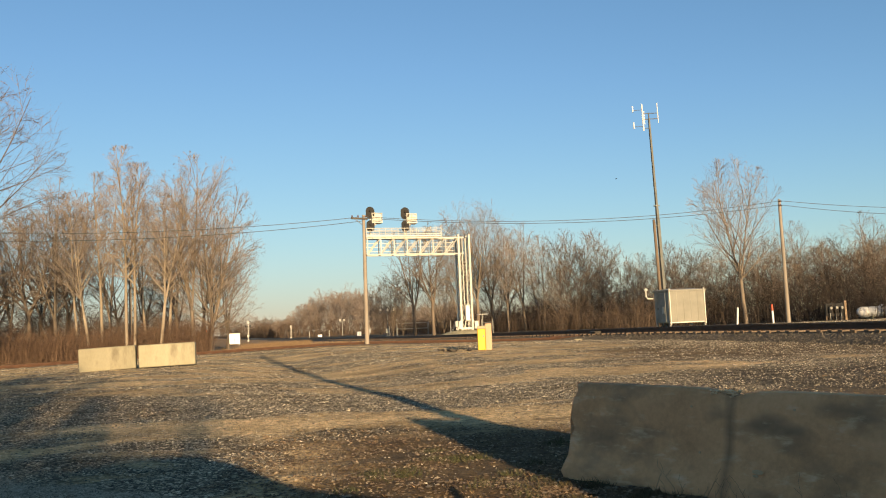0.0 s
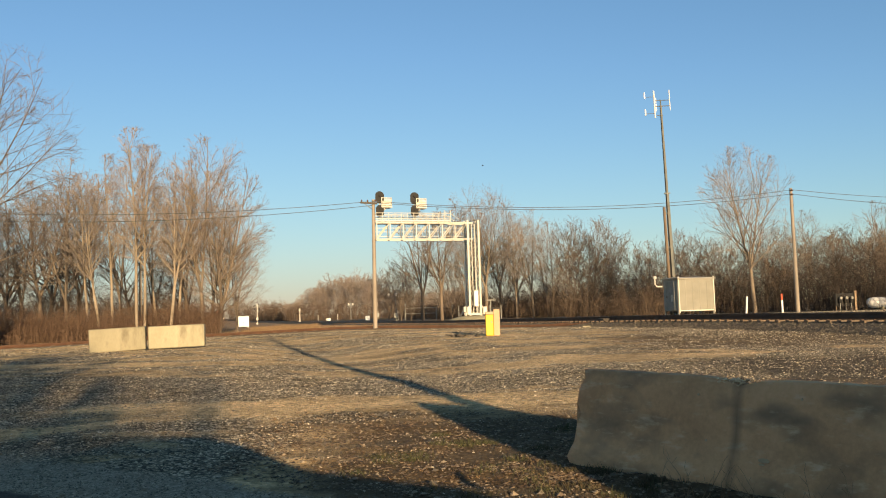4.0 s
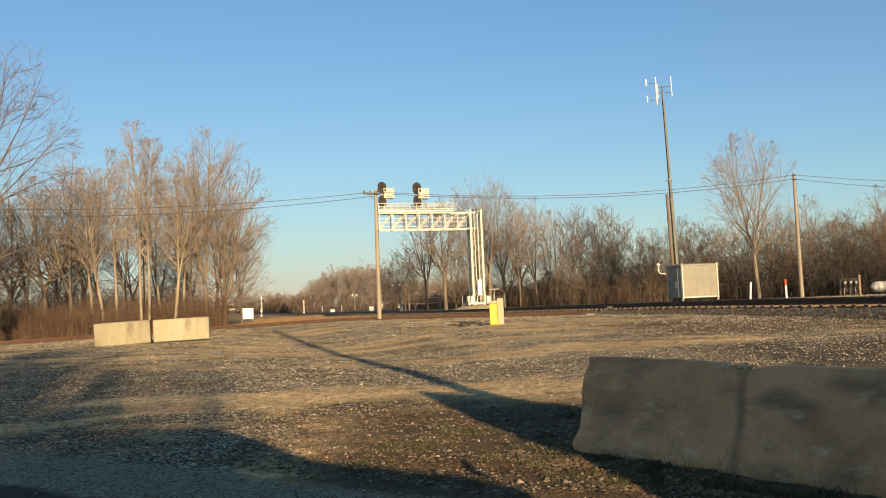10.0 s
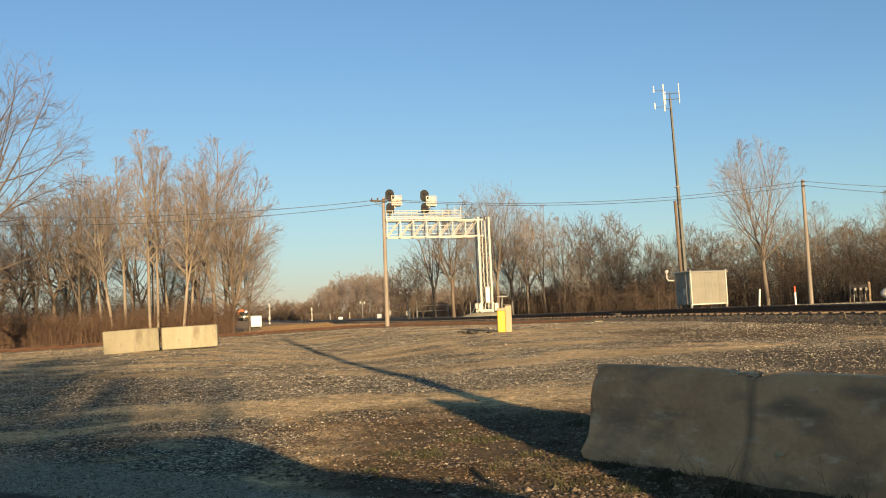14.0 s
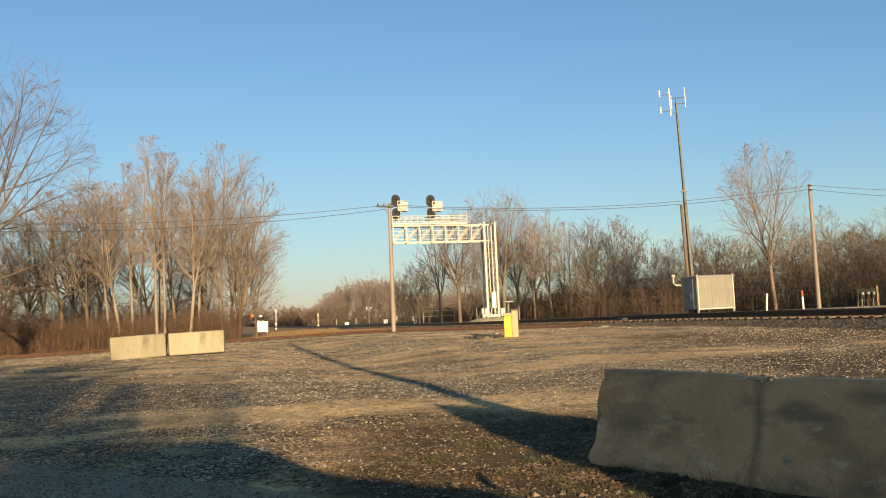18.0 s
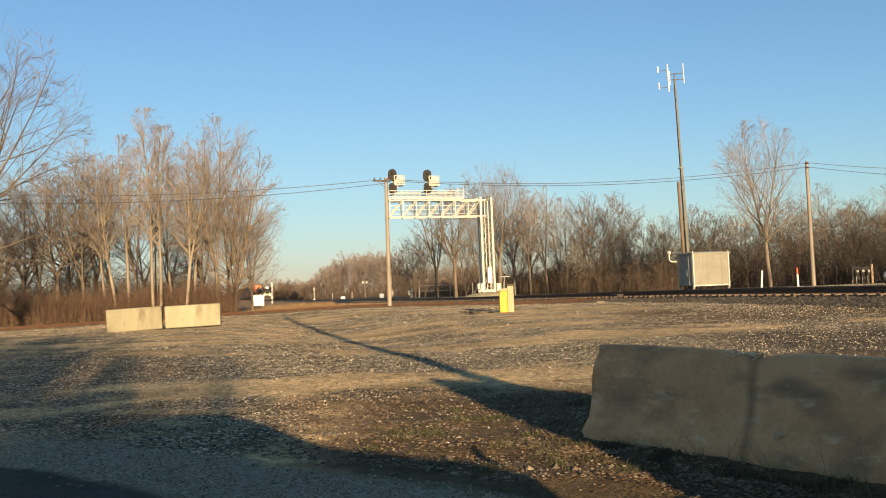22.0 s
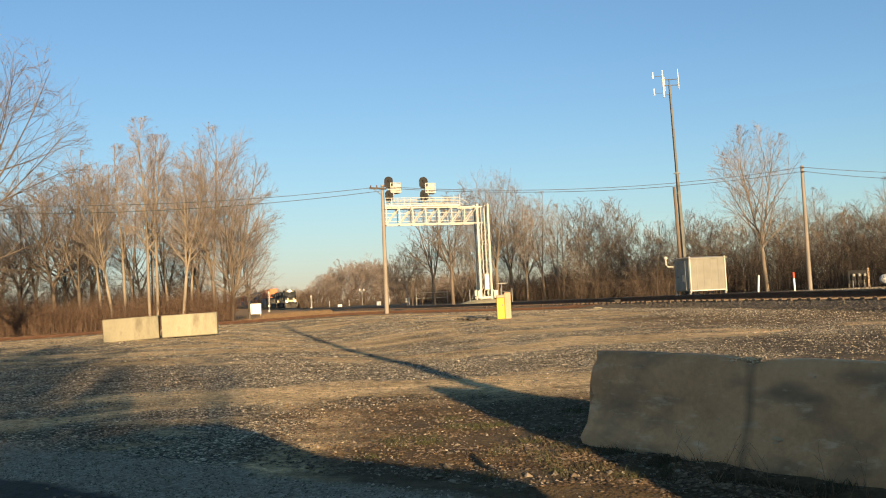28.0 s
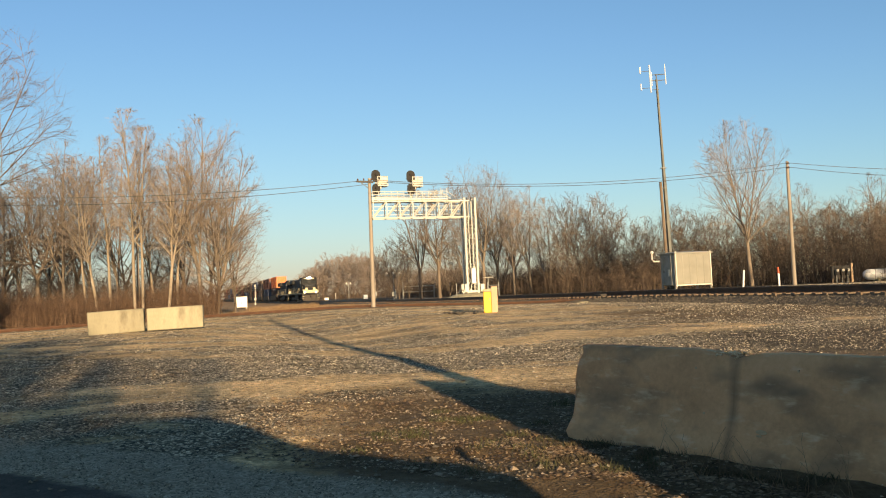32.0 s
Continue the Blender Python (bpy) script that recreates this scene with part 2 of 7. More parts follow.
    col = mixed(nd, ln, calc(nd, ln, "MULTIPLY", grey, 0.85), col, (0.06, 0.053, 0.043))
    # grey crushed-stone road along the near edge: south of a slanting line
    edge = calc(nd, ln, "SUBTRACT", calc(nd, ln, "ADD", calc(nd, ln, "MULTIPLY", x, -0.62), 6.05), y)
    edge = calc(nd, ln, "ADD", edge, calc(nd, ln, "MULTIPLY", calc(nd, ln, "SUBTRACT", patch, 0.5), 0.5))
    road = calc(nd, ln, "MULTIPLY", edge, 5.0, True)
    roadcol = ramp(nd, ln, cell, [(0.0, (0.22, 0.193, 0.15)), (0.5, (0.33, 0.29, 0.228)), (1.0, (0.47, 0.415, 0.33))])
    col = mixed(nd, ln, road, col, roadcol)
    asph = calc(nd, ln, "MULTIPLY", calc(nd, ln, "SUBTRACT", edge, 1.25), 8.0, True)
    col = mixed(nd, ln, asph, col, ramp(nd, ln, grain, [(0.3, (0.05, 0.047, 0.045)), (0.7, (0.10, 0.094, 0.086))]))
    # dry grass beyond the siding
    far = calc(nd, ln, "MULTIPLY", calc(nd, ln, "MULTIPLY", calc(nd, ln, "SUBTRACT", y, 54.0), 0.3, True), calc(nd, ln, "MULTIPLY", calc(nd, ln, "SUBTRACT", 9.0, x), 0.3, True))
    grass = ramp(nd, ln, calc(nd, ln, "ADD", calc(nd, ln, "MULTIPLY", grain, 0.5), calc(nd, ln, "MULTIPLY", patch, 0.5)),
                 [(0.3, (0.22, 0.135, 0.07)), (0.55, (0.38, 0.25, 0.14)), (0.75, (0.48, 0.335, 0.195))])
    col = mixed(nd, ln, far, col, grass)
    # dark cindery dirt beyond the main line
    beyond = calc(nd, ln, "SUBTRACT", calc(nd, ln, "ADD", x, calc(nd, ln, "MULTIPLY", y, 0.3137)), 26.4)
    beyond = calc(nd, ln, "MULTIPLY", calc(nd, ln, "MULTIPLY", beyond, 0.8, True), 0.85)
    col = mixed(nd, ln, beyond, col, ramp(nd, ln, grain, [(0.3, (0.06, 0.045, 0.032)), (0.7, (0.15, 0.112, 0.078))]))
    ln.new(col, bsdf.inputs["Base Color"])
    bsdf.inputs["Roughness"].default_value = 0.95
    bsdf.inputs["Specular IOR Level"].default_value = 0.2
    h = calc(nd, ln, "ADD", calc(nd, ln, "MULTIPLY", vo.outputs["Distance"], -0.5), calc(nd, ln, "MULTIPLY", grain, 0.7))
    h = calc(nd, ln, "ADD", h, calc(nd, ln, "MULTIPLY", clump, 1.3))
    bumped(nd, ln, bsdf, h, 0.85, 0.035)
    return m


def barrier_concrete():
    """Brown-stained concrete with soft shade blotches in its colour, pale level scuffs and a dark run-off stain at the
    barriers' joint.
    """
    m, nd, ln, bsdf = nodes_of("stained_shaded_barrier_concrete")
    g = nd.new("ShaderNodeNewGeometry")
    pos = g.outputs["Position"]
    big, small = noise_tex(nd, ln, pos, 1.5, 5, 0.6), noise_tex(nd, ln, pos, 26, 4, 0.7)
    col = ramp(nd, ln, calc(nd, ln, "ADD", calc(nd, ln, "MULTIPLY", big, 0.7), calc(nd, ln, "MULTIPLY", small, 0.3)),
               [(0.36, (0.56, 0.285, 0.14)), (0.5, (0.72, 0.38, 0.195)), (0.64, (0.82, 0.46, 0.25))])
    # soft blotches of shade on the face, painted into the colour
    mb = nd.new("ShaderNodeMapping")
    mb.inputs["Scale"].default_value = (1.0, 1.0, 2.1)
    ln.new(pos, mb.inputs["Vector"])
    shade_blot = noise_tex(nd, ln, mb.outputs["Vector"], 1.7, 3, 0.5)
    col = mixed(nd, ln, calc(nd, ln, "MULTIPLY", calc(nd, ln, "SUBTRACT", shade_blot, 0.5, True), 3.6, True), col, (0.20, 0.135, 0.09))
    mp = nd.new("ShaderNodeMapping")
    mp.inputs["Scale"].default_value = (1.6, 1.6, 5.0)
    ln.new(pos, mp.inputs["Vector"])
    scuff = noise_tex(nd, ln, mp.outputs["Vector"], 2.4, 5, 0.65)
    col = mixed(nd, ln, calc(nd, ln, "MULTIPLY", calc(nd, ln, "SUBTRACT", scuff, 0.55, True), 4.5, True), col, (0.80, 0.56, 0.36))
    sep = nd.new("ShaderNodeSeparateXYZ")
    ln.new(pos, sep.inputs[0])
    along = calc(nd, ln, "ADD", calc(nd, ln, "MULTIPLY", calc(nd, ln, "SUBTRACT", sep.outputs["X"], 2.18), 0.648),
                 calc(nd, ln, "MULTIPLY", calc(nd, ln, "SUBTRACT", sep.outputs["Y"], 6.53), -0.762))
    mv = nd.new("ShaderNodeMapping")
    mv.inputs["Scale"].default_value = (1.0, 1.0, 0.15)
    ln.new(pos, mv.inputs["Vector"])
    run = noise_tex(nd, ln, mv.outputs["Vector"], 9.0, 4, 0.6)
    k = calc(nd, ln, "SUBTRACT", 1.0, calc(nd, ln, "MULTIPLY", calc(nd, ln, "ABSOLUTE", along), 16.0), True)
    k = calc(nd, ln, "MULTIPLY", k, calc(nd, ln, "MULTIPLY", run, 1.1), True)
    col = mixed(nd, ln, k, col, (0.13, 0.082, 0.05))
    ln.new(col, bsdf.inputs["Base Color"])
    bsdf.inputs["Roughness"].default_value = 0.92
    bumped(nd, ln, bsdf, calc(nd, ln, "ADD", calc(nd, ln, "MULTIPLY", big, 0.6), calc(nd, ln, "MULTIPLY", small, 0.4)), 0.35, 0.01)
    return m


M_GROUND = ground_material()
M_STONE = island("loose_gravel", [(0.034, 0.031, 0.026), (0.08, 0.07, 0.056), (0.14, 0.12, 0.092), (0.24, 0.20, 0.15), (0.47, 0.405, 0.30), (0.86, 0.76, 0.59)])
M_CHIPS = island("crushed_grey_stone", [(0.09, 0.079, 0.06), (0.22, 0.192, 0.148), (0.38, 0.333, 0.258), (0.62, 0.545, 0.425)])
M_CRUMB = island("tan_stones_and_clods", [(0.07, 0.05, 0.034), (0.15, 0.112, 0.075), (0.20, 0.15, 0.104), (0.29, 0.23, 0.165), (0.42, 0.345, 0.255)])
M_ROCK = surf("field_stone", (0.13, 0.103, 0.073), (0.30, 0.25, 0.185), 8, 60, 0.9, vary=0.35)
M_BALLAST = island("ballast_stone", [(0.03, 0.027, 0.023), (0.075, 0.065, 0.053), (0.125, 0.108, 0.085), (0.21, 0.18, 0.14)])
M_BED = surf("ballast_bed", (0.035, 0.03, 0.025), (0.11, 0.092, 0.07), 1.2, 24, 0.95, bump=1.0, depth=0.06, space="Object")
M_RAIL = surf("worn_rail_steel", (0.035, 0.022, 0.016), (0.085, 0.05, 0.032), 3, 50, 0.6, 0.3)
M_RAILTOP = surf("polished_rail_head", (0.35, 0.33, 0.31), (0.5, 0.48, 0.45), 3, 50, 0.25, 1.0)
M_RUST = surf("rusty_rail", (0.07, 0.034, 0.02), (0.15, 0.075, 0.042), 3, 40, 0.9)
M_TIE = surf("creosoted_timber", (0.07, 0.05, 0.034), (0.25, 0.185, 0.13), 2, 30, 0.9, stretch=(1, 8, 8), bump=0.6)
M_CONC = barrier_concrete()
M_PLUG = surf("pale_broken_concrete", (0.60, 0.40, 0.235), (0.76, 0.54, 0.34), 6, 60, 0.95, bump=0.4)
M_BLOCK = surf("pale_cast_concrete", (0.25, 0.228, 0.155), (0.345, 0.32, 0.225), 1.5, 25, 0.9, stain=(0.14, 0.118, 0.08), stain_amount=1.0, stretch=(1, 1, 0.35))
M_WHITE = surf("galvanised_painted_steel", (0.47, 0.455, 0.40), (0.62, 0.60, 0.53), 1.5, 30, 0.55, stain=(0.36, 0.31, 0.23), stain_amount=0.15, bump=0.08)
M_GALV = surf("galvanised_steel", (0.20, 0.205, 0.19), (0.32, 0.325, 0.31), 2, 30, 0.55, 0.4, bump=0.08)
M_MAST = surf("dull_mast_steel", (0.10, 0.105, 0.095), (0.19, 0.195, 0.18), 2, 30, 0.6, 0.3, bump=0.08)
M_SHED = surf("aluminium_sheet", (0.205, 0.20, 0.165), (0.28, 0.272, 0.228), 1.2, 20, 0.5, 0.25, stain=(0.22, 0.20, 0.165), stain_amount=0.2, bump=0.1)
M_BLACK = surf("matt_black_paint", (0.008, 0.008, 0.008), (0.02, 0.02, 0.02), 2, 30, 0.8)
M_POLE = surf("weathered_pole_wood", (0.18, 0.153, 0.124), (0.32, 0.277, 0.23), 1.0, 25, 0.9, stretch=(6, 6, 0.6), bump=0.5)
M_POLEDK = surf("tarred_pole_wood", (0.11, 0.08, 0.055), (0.23, 0.17, 0.12), 1.0, 25, 0.9, stretch=(6, 6, 0.6), bump=0.5)
M_WIRE = surf("dark_cable", (0.05, 0.05, 0.05), (0.09, 0.09, 0.09), 2, 20, 0.6)
M_GLASS = surf("insulator_glaze", (0.10, 0.05, 0.03), (0.16, 0.09, 0.05), 2, 20, 0.2)
M_BARK = surf("tan_bark", (0.10, 0.079, 0.06), (0.28, 0.228, 0.176), 1.4, 14, 0.95, stretch=(3, 3, 0.7), bump=0.7, depth=0.02, vary=0.3)
M_BARKDK = surf("dark_bark", (0.08, 0.062, 0.047), (0.20, 0.158, 0.12), 1.4, 14, 0.95, stretch=(3, 3, 0.7), bump=0.7, depth=0.02, vary=0.25)
M_TWIG = island("tan_twigs", [(0.165, 0.134, 0.111), (0.26, 0.213, 0.178), (0.37, 0.308, 0.26)])
M_TWIGDK = island("brown_twigs", [(0.105, 0.082, 0.063), (0.17, 0.134, 0.104), (0.25, 0.20, 0.158)])
# haze over the far woods is mixed into these twig colours
M_FAR = island("far_hazed_twigs", [(0.16, 0.13, 0.112), (0.22, 0.18, 0.157), (0.28, 0.232, 0.204)])
M_LITTER = island("leaf_litter", [(0.045, 0.03, 0.018), (0.10, 0.062, 0.036), (0.17, 0.112, 0.066), (0.25, 0.175, 0.108), (0.36, 0.27, 0.18)])
M_BRUSH = island("red_brown_brush", [(0.07, 0.042, 0.028), (0.125, 0.077, 0.05), (0.20, 0.128, 0.084)])
M_UNDER = island("dark_undergrowth", [(0.05, 0.038, 0.029), (0.08, 0.062, 0.047), (0.125, 0.098, 0.075)])
M_SCRUB = island("muted_scrub", [(0.05, 0.034, 0.024), (0.095, 0.066, 0.046), (0.155, 0.11, 0.077)])
# twig browns darkened to hold the shade inside the thicket
M_SHADY_THICKET = island("shaded_thicket_twigs", [(0.022, 0.016, 0.012), (0.042, 0.03, 0.022), (0.075, 0.055, 0.041)])
M_STRAW = island("dry_grass", [(0.16, 0.102, 0.053), (0.25, 0.165, 0.09), (0.33, 0.225, 0.13)])
M_WEED = island("weeds", [(0.045, 0.047, 0.018), (0.066, 0.054, 0.028), (0.10, 0.075, 0.04), (0.16, 0.115, 0.066)])
M_GREEN = island("green_grass", [(0.04, 0.048, 0.016), (0.065, 0.072, 0.026), (0.11, 0.10, 0.045)])
M_YELLOW = surf("yellow_plastic", (0.60, 0.36, 0.012), (0.70, 0.43, 0.02), 2, 30, 0.5, bump=0.05)
M_TANPOST = surf("sunlit_tan_post", (0.38, 0.26, 0.16), (0.50, 0.36, 0.235), 2, 30, 0.7)
M_RED = surf("red_marker_paint", (0.55, 0.07, 0.03), (0.66, 0.11, 0.045), 2, 30, 0.6)
M_TANK = surf("white_tank_paint", (0.70, 0.70, 0.69), (0.80, 0.80, 0.78), 1.5, 30, 0.45, stain=(0.5, 0.49, 0.46), stain_amount=0.12)
M_ORANGE = surf("orange_container_paint", (0.50, 0.115, 0.025), (0.64, 0.165, 0.035), 1, 15, 0.6, stain=(0.25, 0.10, 0.05), stain_amount=0.2)
M_LOCO = surf("black_loco_paint", (0.007, 0.007, 0.0075), (0.016, 0.016, 0.017), 1, 15, 0.75)
M_CREAM = surf("white_stripe_paint", (0.42, 0.36, 0.22), (0.55, 0.48, 0.31), 2, 20, 0.6)
M_TRUCK = surf("dirty_running_gear", (0.03, 0.026, 0.022), (0.09, 0.075, 0.06), 2, 20, 0.85)
M_HEADLAMP = glow("lit_headlamp", (1.0, 0.86, 0.62), 40.0)
M_DITCH = glow("lit_ditch_lamp", (1.0, 0.80, 0.5), 9.0)
M_WINDOW, _nd, _ln, _b = nodes_of("dark_window_glass")
_b.inputs["Base Color"].default_value, _b.inputs["Roughness"].default_value = (0.015, 0.018, 0.02, 1), 0.12
M_CARPAINT = surf("dark_car_paint", (0.03, 0.032, 0.036), (0.05, 0.052, 0.056), 1, 20, 0.35)
M_TYRE = surf("tyre_rubber", (0.015, 0.015, 0.015), (0.035, 0.034, 0.033), 4, 30, 0.9)
CONTAINER_PAINTS = [surf("container_" + n, d, l, 1, 15, 0.65, stain=(0.09, 0.06, 0.045), stain_amount=0.25) for n, d, l in (
    ("rust_red", (0.10, 0.034, 0.022), (0.16, 0.055, 0.034)), ("navy", (0.02, 0.035, 0.08), (0.04, 0.06, 0.12)),
    ("brown", (0.07, 0.042, 0.03), (0.12, 0.072, 0.05)))]


# ---- mesh building ----
class Shape:
    """Vertices and faces of one mesh, put together from simple solids."""

    def __init__(self):
        self.v, self.f = [], []

    def add(self, verts, faces, m=None):
        n = len(self.v)
        self.v += [tuple(m @ Vector(p)) if m else tuple(p) for p in verts]
        self.f += [tuple(i + n for i in f) for f in faces]
        return self

    def box(self, c, s, bevel=0.0, m=None):
        """Box with centre c and size s, its edges chamfered."""
        hx, hy, hz = s[0] / 2, s[1] / 2, s[2] / 2
        b = min(bevel, hx * 0.9, hy * 0.9, hz * 0.9)
        if b <= 0:
            vs = [(c[0] + i * hx, c[1] + j * hy, c[2] + k * hz) for i in (-1, 1) for j in (-1, 1) for k in (-1, 1)]
            return self.add(vs, [(0, 1, 3, 2), (4, 6, 7, 5), (0, 4, 5, 1), (2, 3, 7, 6), (0, 2, 6, 4), (1, 5, 7, 3)], m)
        vs, idx = [], {}
        for i in (-1, 1):
            for j in (-1, 1):
                for k in (-1, 1):
                    for a, off in enumerate(((0, b, b), (b, 0, b), (b, b, 0))):
                        idx[i, j, k, a] = len(vs)
                        vs.append((c[0] + i * (hx - off[0]), c[1] + j * (hy - off[1]), c[2] + k * (hz - off[2])))
        fs = []
        for s_ in (-1, 1):
            for a, order in ((0, [(s_, -1, -1), (s_, 1, -1), (s_, 1, 1), (s_, -1, 1)]),
                             (1, [(-1, s_, -1), (-1, s_, 1), (1, s_, 1), (1, s_, -1)]),
                             (2, [(-1, -1, s_), (1, -1, s_), (1, 1, s_), (-1, 1, s_)])):
                q = [idx[(*o, a)] for o in order]
                fs.append(tuple(q if s_ > 0 else q[::-1]))
        for i in (-1, 1):
            for j in (-1, 1):
                fs.append((idx[i, j, -1, 0], idx[i, j, 1, 0], idx[i, j, 1, 1], idx[i, j, -1, 1]))
                fs.append((idx[i, -1, j, 0], idx[i, 1, j, 0], idx[i, 1, j, 2], idx[i, -1, j, 2]))
                fs.append((idx[-1, i, j, 1], idx[1, i, j, 1], idx[1, i, j, 2], idx[-1, i, j, 2]))
                for k in (-1, 1):
                    fs.append((idx[i, j, k, 0], idx[i, j, k, 1], idx[i, j, k, 2]))
        return self.add(vs, fs, m)

    def tube(self, p0, p1, r0, r1=None, n=8, caps=True, m=None):
        r1 = r0 if r1 is None else r1
        p0, p1 = Vector(p0), Vector(p1)
        d = (p1 - p0).normalized()
        u = d.cross(Vector((0, 0, 1)) if abs(d.z) < 0.9 else Vector((1, 0, 0))).normalized()
        w = d.cross(u)
        vs = []
        for p, r in ((p0, r0), (p1, r1)):
            for i in range(n):
                a = 2 * math.pi * i / n
                vs.append(p + (u * math.cos(a) + w * math.sin(a)) * r)
        fs = [(i, (i + 1) % n, n + (i + 1) % n, n + i) for i in range(n)]
        if caps:
            fs += [tuple(range(n))[::-1], tuple(range(n, 2 * n))]
        return self.add(vs, fs, m)

    def path(self, pts, r, n=6, m=None):
        pts = [Vector(p) for p in pts]
        vs, fs = [], []
        for k, p in enumerate(pts):
            d = (pts[min(k + 1, len(pts) - 1)] - pts[max(k - 1, 0)]).normalized()
            u = d.cross(Vector((0, 0, 1)) if abs(d.z) < 0.9 else Vector((0, 1, 0))).normalized()
            w = d.cross(u)
            vs += [p + (u * math.cos(2 * math.pi * i / n) + w * math.sin(2 * math.pi * i / n)) * r for i in range(n)]
            if k:
                fs += [((k - 1) * n + i, (k - 1) * n + (i + 1) % n, k * n + (i + 1) % n, k * n + i) for i in range(n)]
        fs += [tuple(range(n))[::-1], tuple(range(len(vs) - n, len(vs)))]
        return self.add(vs, fs, m)

    def bar(self, p0, p1, w, h=None, m=None):
        """Square bar between two points."""
        return self.tube(p0, p1, w * 0.7071, w * 0.7071, 4, True, m)

    def prism(self, outline, x0, x1, m=None):
        """Outline of (y, z) swept from x0 to x1."""
        n = len(outline)
        vs = [(x0, a, b) for a, b in outline] + [(x1, a, b) for a, b in outline]
        return self.add(vs, [(i, (i + 1) % n, n + (i + 1) % n, n + i) for i in range(n)] + [tuple(range(n))[::-1], tuple(range(n, 2 * n))], m)

    def lathe(self, profile, n=16, m=None):
        """Profile of (radius, z) turned about z."""
        vs, fs = [], []
        for r, z in profile:
            vs += [(r * math.cos(2 * math.pi * i / n), r * math.sin(2 * math.pi * i / n), z) for i in range(n)]
        for k in range(len(profile) - 1):
            fs += [(k * n + i, k * n + (i + 1) % n, (k + 1) * n + (i + 1) % n, (k + 1) * n + i) for i in range(n)]
        fs += [tuple(range(n))[::-1], tuple(range((len(profile) - 1) * n, len(profile) * n))]
        return self.add(vs, fs, m)

    def mesh(self, name, material, smooth=True, fix=True):
        me = bpy.data.meshes.new(name)
        me.from_pydata(self.v, [], self.f)
        if fix:
            bm = bmesh.new()
            bm.from_mesh(me)
            bmesh.ops.recalc_face_normals(bm, faces=bm.faces)
            bm.to_mesh(me)
            bm.free()
        me.materials.append(material)
        if smooth:
            me.polygons.foreach_set("use_smooth", [True] * len(me.polygons))
            me.set_sharp_from_angle(angle=radians(38))
        me.update()
        return me


def part(name, shape, material, parent, label="", smooth=True, fix=True):
    """One mesh object under a thing or under a part."""
    me = shape if isinstance(shape, bpy.types.Mesh) else shape.mesh(name, material, smooth, fix)
    ob = new(name, me)
    ob.parent = parent
    return tagged(ob, label)


def thing(name, m, label, category, group="", kind=""):
    """An Empty at the base of a thing."""
    ob = new(name)
    ob.empty_display_size = 0.2
    ob.matrix_world = m
    return tagged(ob, label, category, group, kind)


# ---- the lie of the land ----
TRACK_ANGLE = math.atan2(0.9541, -0.2993)      # the main line's direction
TRACK_DIR = Vector((-0.2993, 0.9541, 0.0))
TRACK_NORMAL = Vector((0.9541, 0.2993, 0.0))   # to its far side


def off_track(x, y):
    """Metres beyond the main line's centre line; negative on the near side."""
    return (x - (23.8 - 0.3137 * y)) * 0.9541


def on_track(along, off=0.0, z=0.0):
    """A point on the main line, metres along it from its crossing of y = 0."""
    return Vector((23.8, 0, z)) + TRACK_DIR * along + TRACK_NORMAL * off


def step(a, b, x):
    t = min(1.0, max(0.0, (x - a) / (b - a)))
    return t * t * (3 - 2 * t)


LIE_Y = (-60, 4, 7.5, 12, 20, 27, 34, 50, 90, 200)
LIE_Z = (0.0, 0.0, 0.08, 0.13, 0.28, 0.39, 0.45, 0.56, 0.52, 0.45)


def fall(y):
    """How far the main line has fallen below its level beside the lot."""
    return float(np.interp(y, (40, 84, 170, 300, 800), (0.0, -0.38, -0.66, -0.80, -0.90)))


def land(x, y, relief=True):
    z = float(np.interp(y, LIE_Y, LIE_Z))
    if x < -7:
        z -= min(0.4, (-7 - x) * 0.024) * step(20, 42, y)
    # a shallow dip across the lot in front of the siding
    z -= float(np.interp(y, (12, 15.6, 20, 27.8, 36.5, 42, 46), (0, 0.05, 0.18, 0.32, 0.31, 0.15, 0))) * math.exp(-((x - 4.70 + 0.3168 * y) / 2.3) ** 2)
    s = off_track(x, y)
    z += (min(z, 0.47 + fall(y)) - z) * step(-12, -2.3, s)
    z += (0.55 + fall(y) - z) * step(-2.3, -1.3, s)
    z += (0.90 + fall(y) - z) * step(1.9, 3.2, s)
    if relief:
        fade = 1.0 - step(40, 90, abs(y) + abs(x) * 0.5)
        z += fade * (0.035 * noise.noise((x * 0.45, y * 0.45, 0.3)) + 0.018 * noise.noise((x * 1.7, y * 1.7, 4.0)))
        if y < 26:
            z += 0.016 * noise.noise((x * 2.6, y * 3.4, 7.0)) + 0.012 * noise.noise((x * 5.0, y * 5.0, 9.0)) + 0.03 * noise.noise((x * 1.1, y * 2.2, 15.0)) * step(10.5, 8.5, y)
    return z


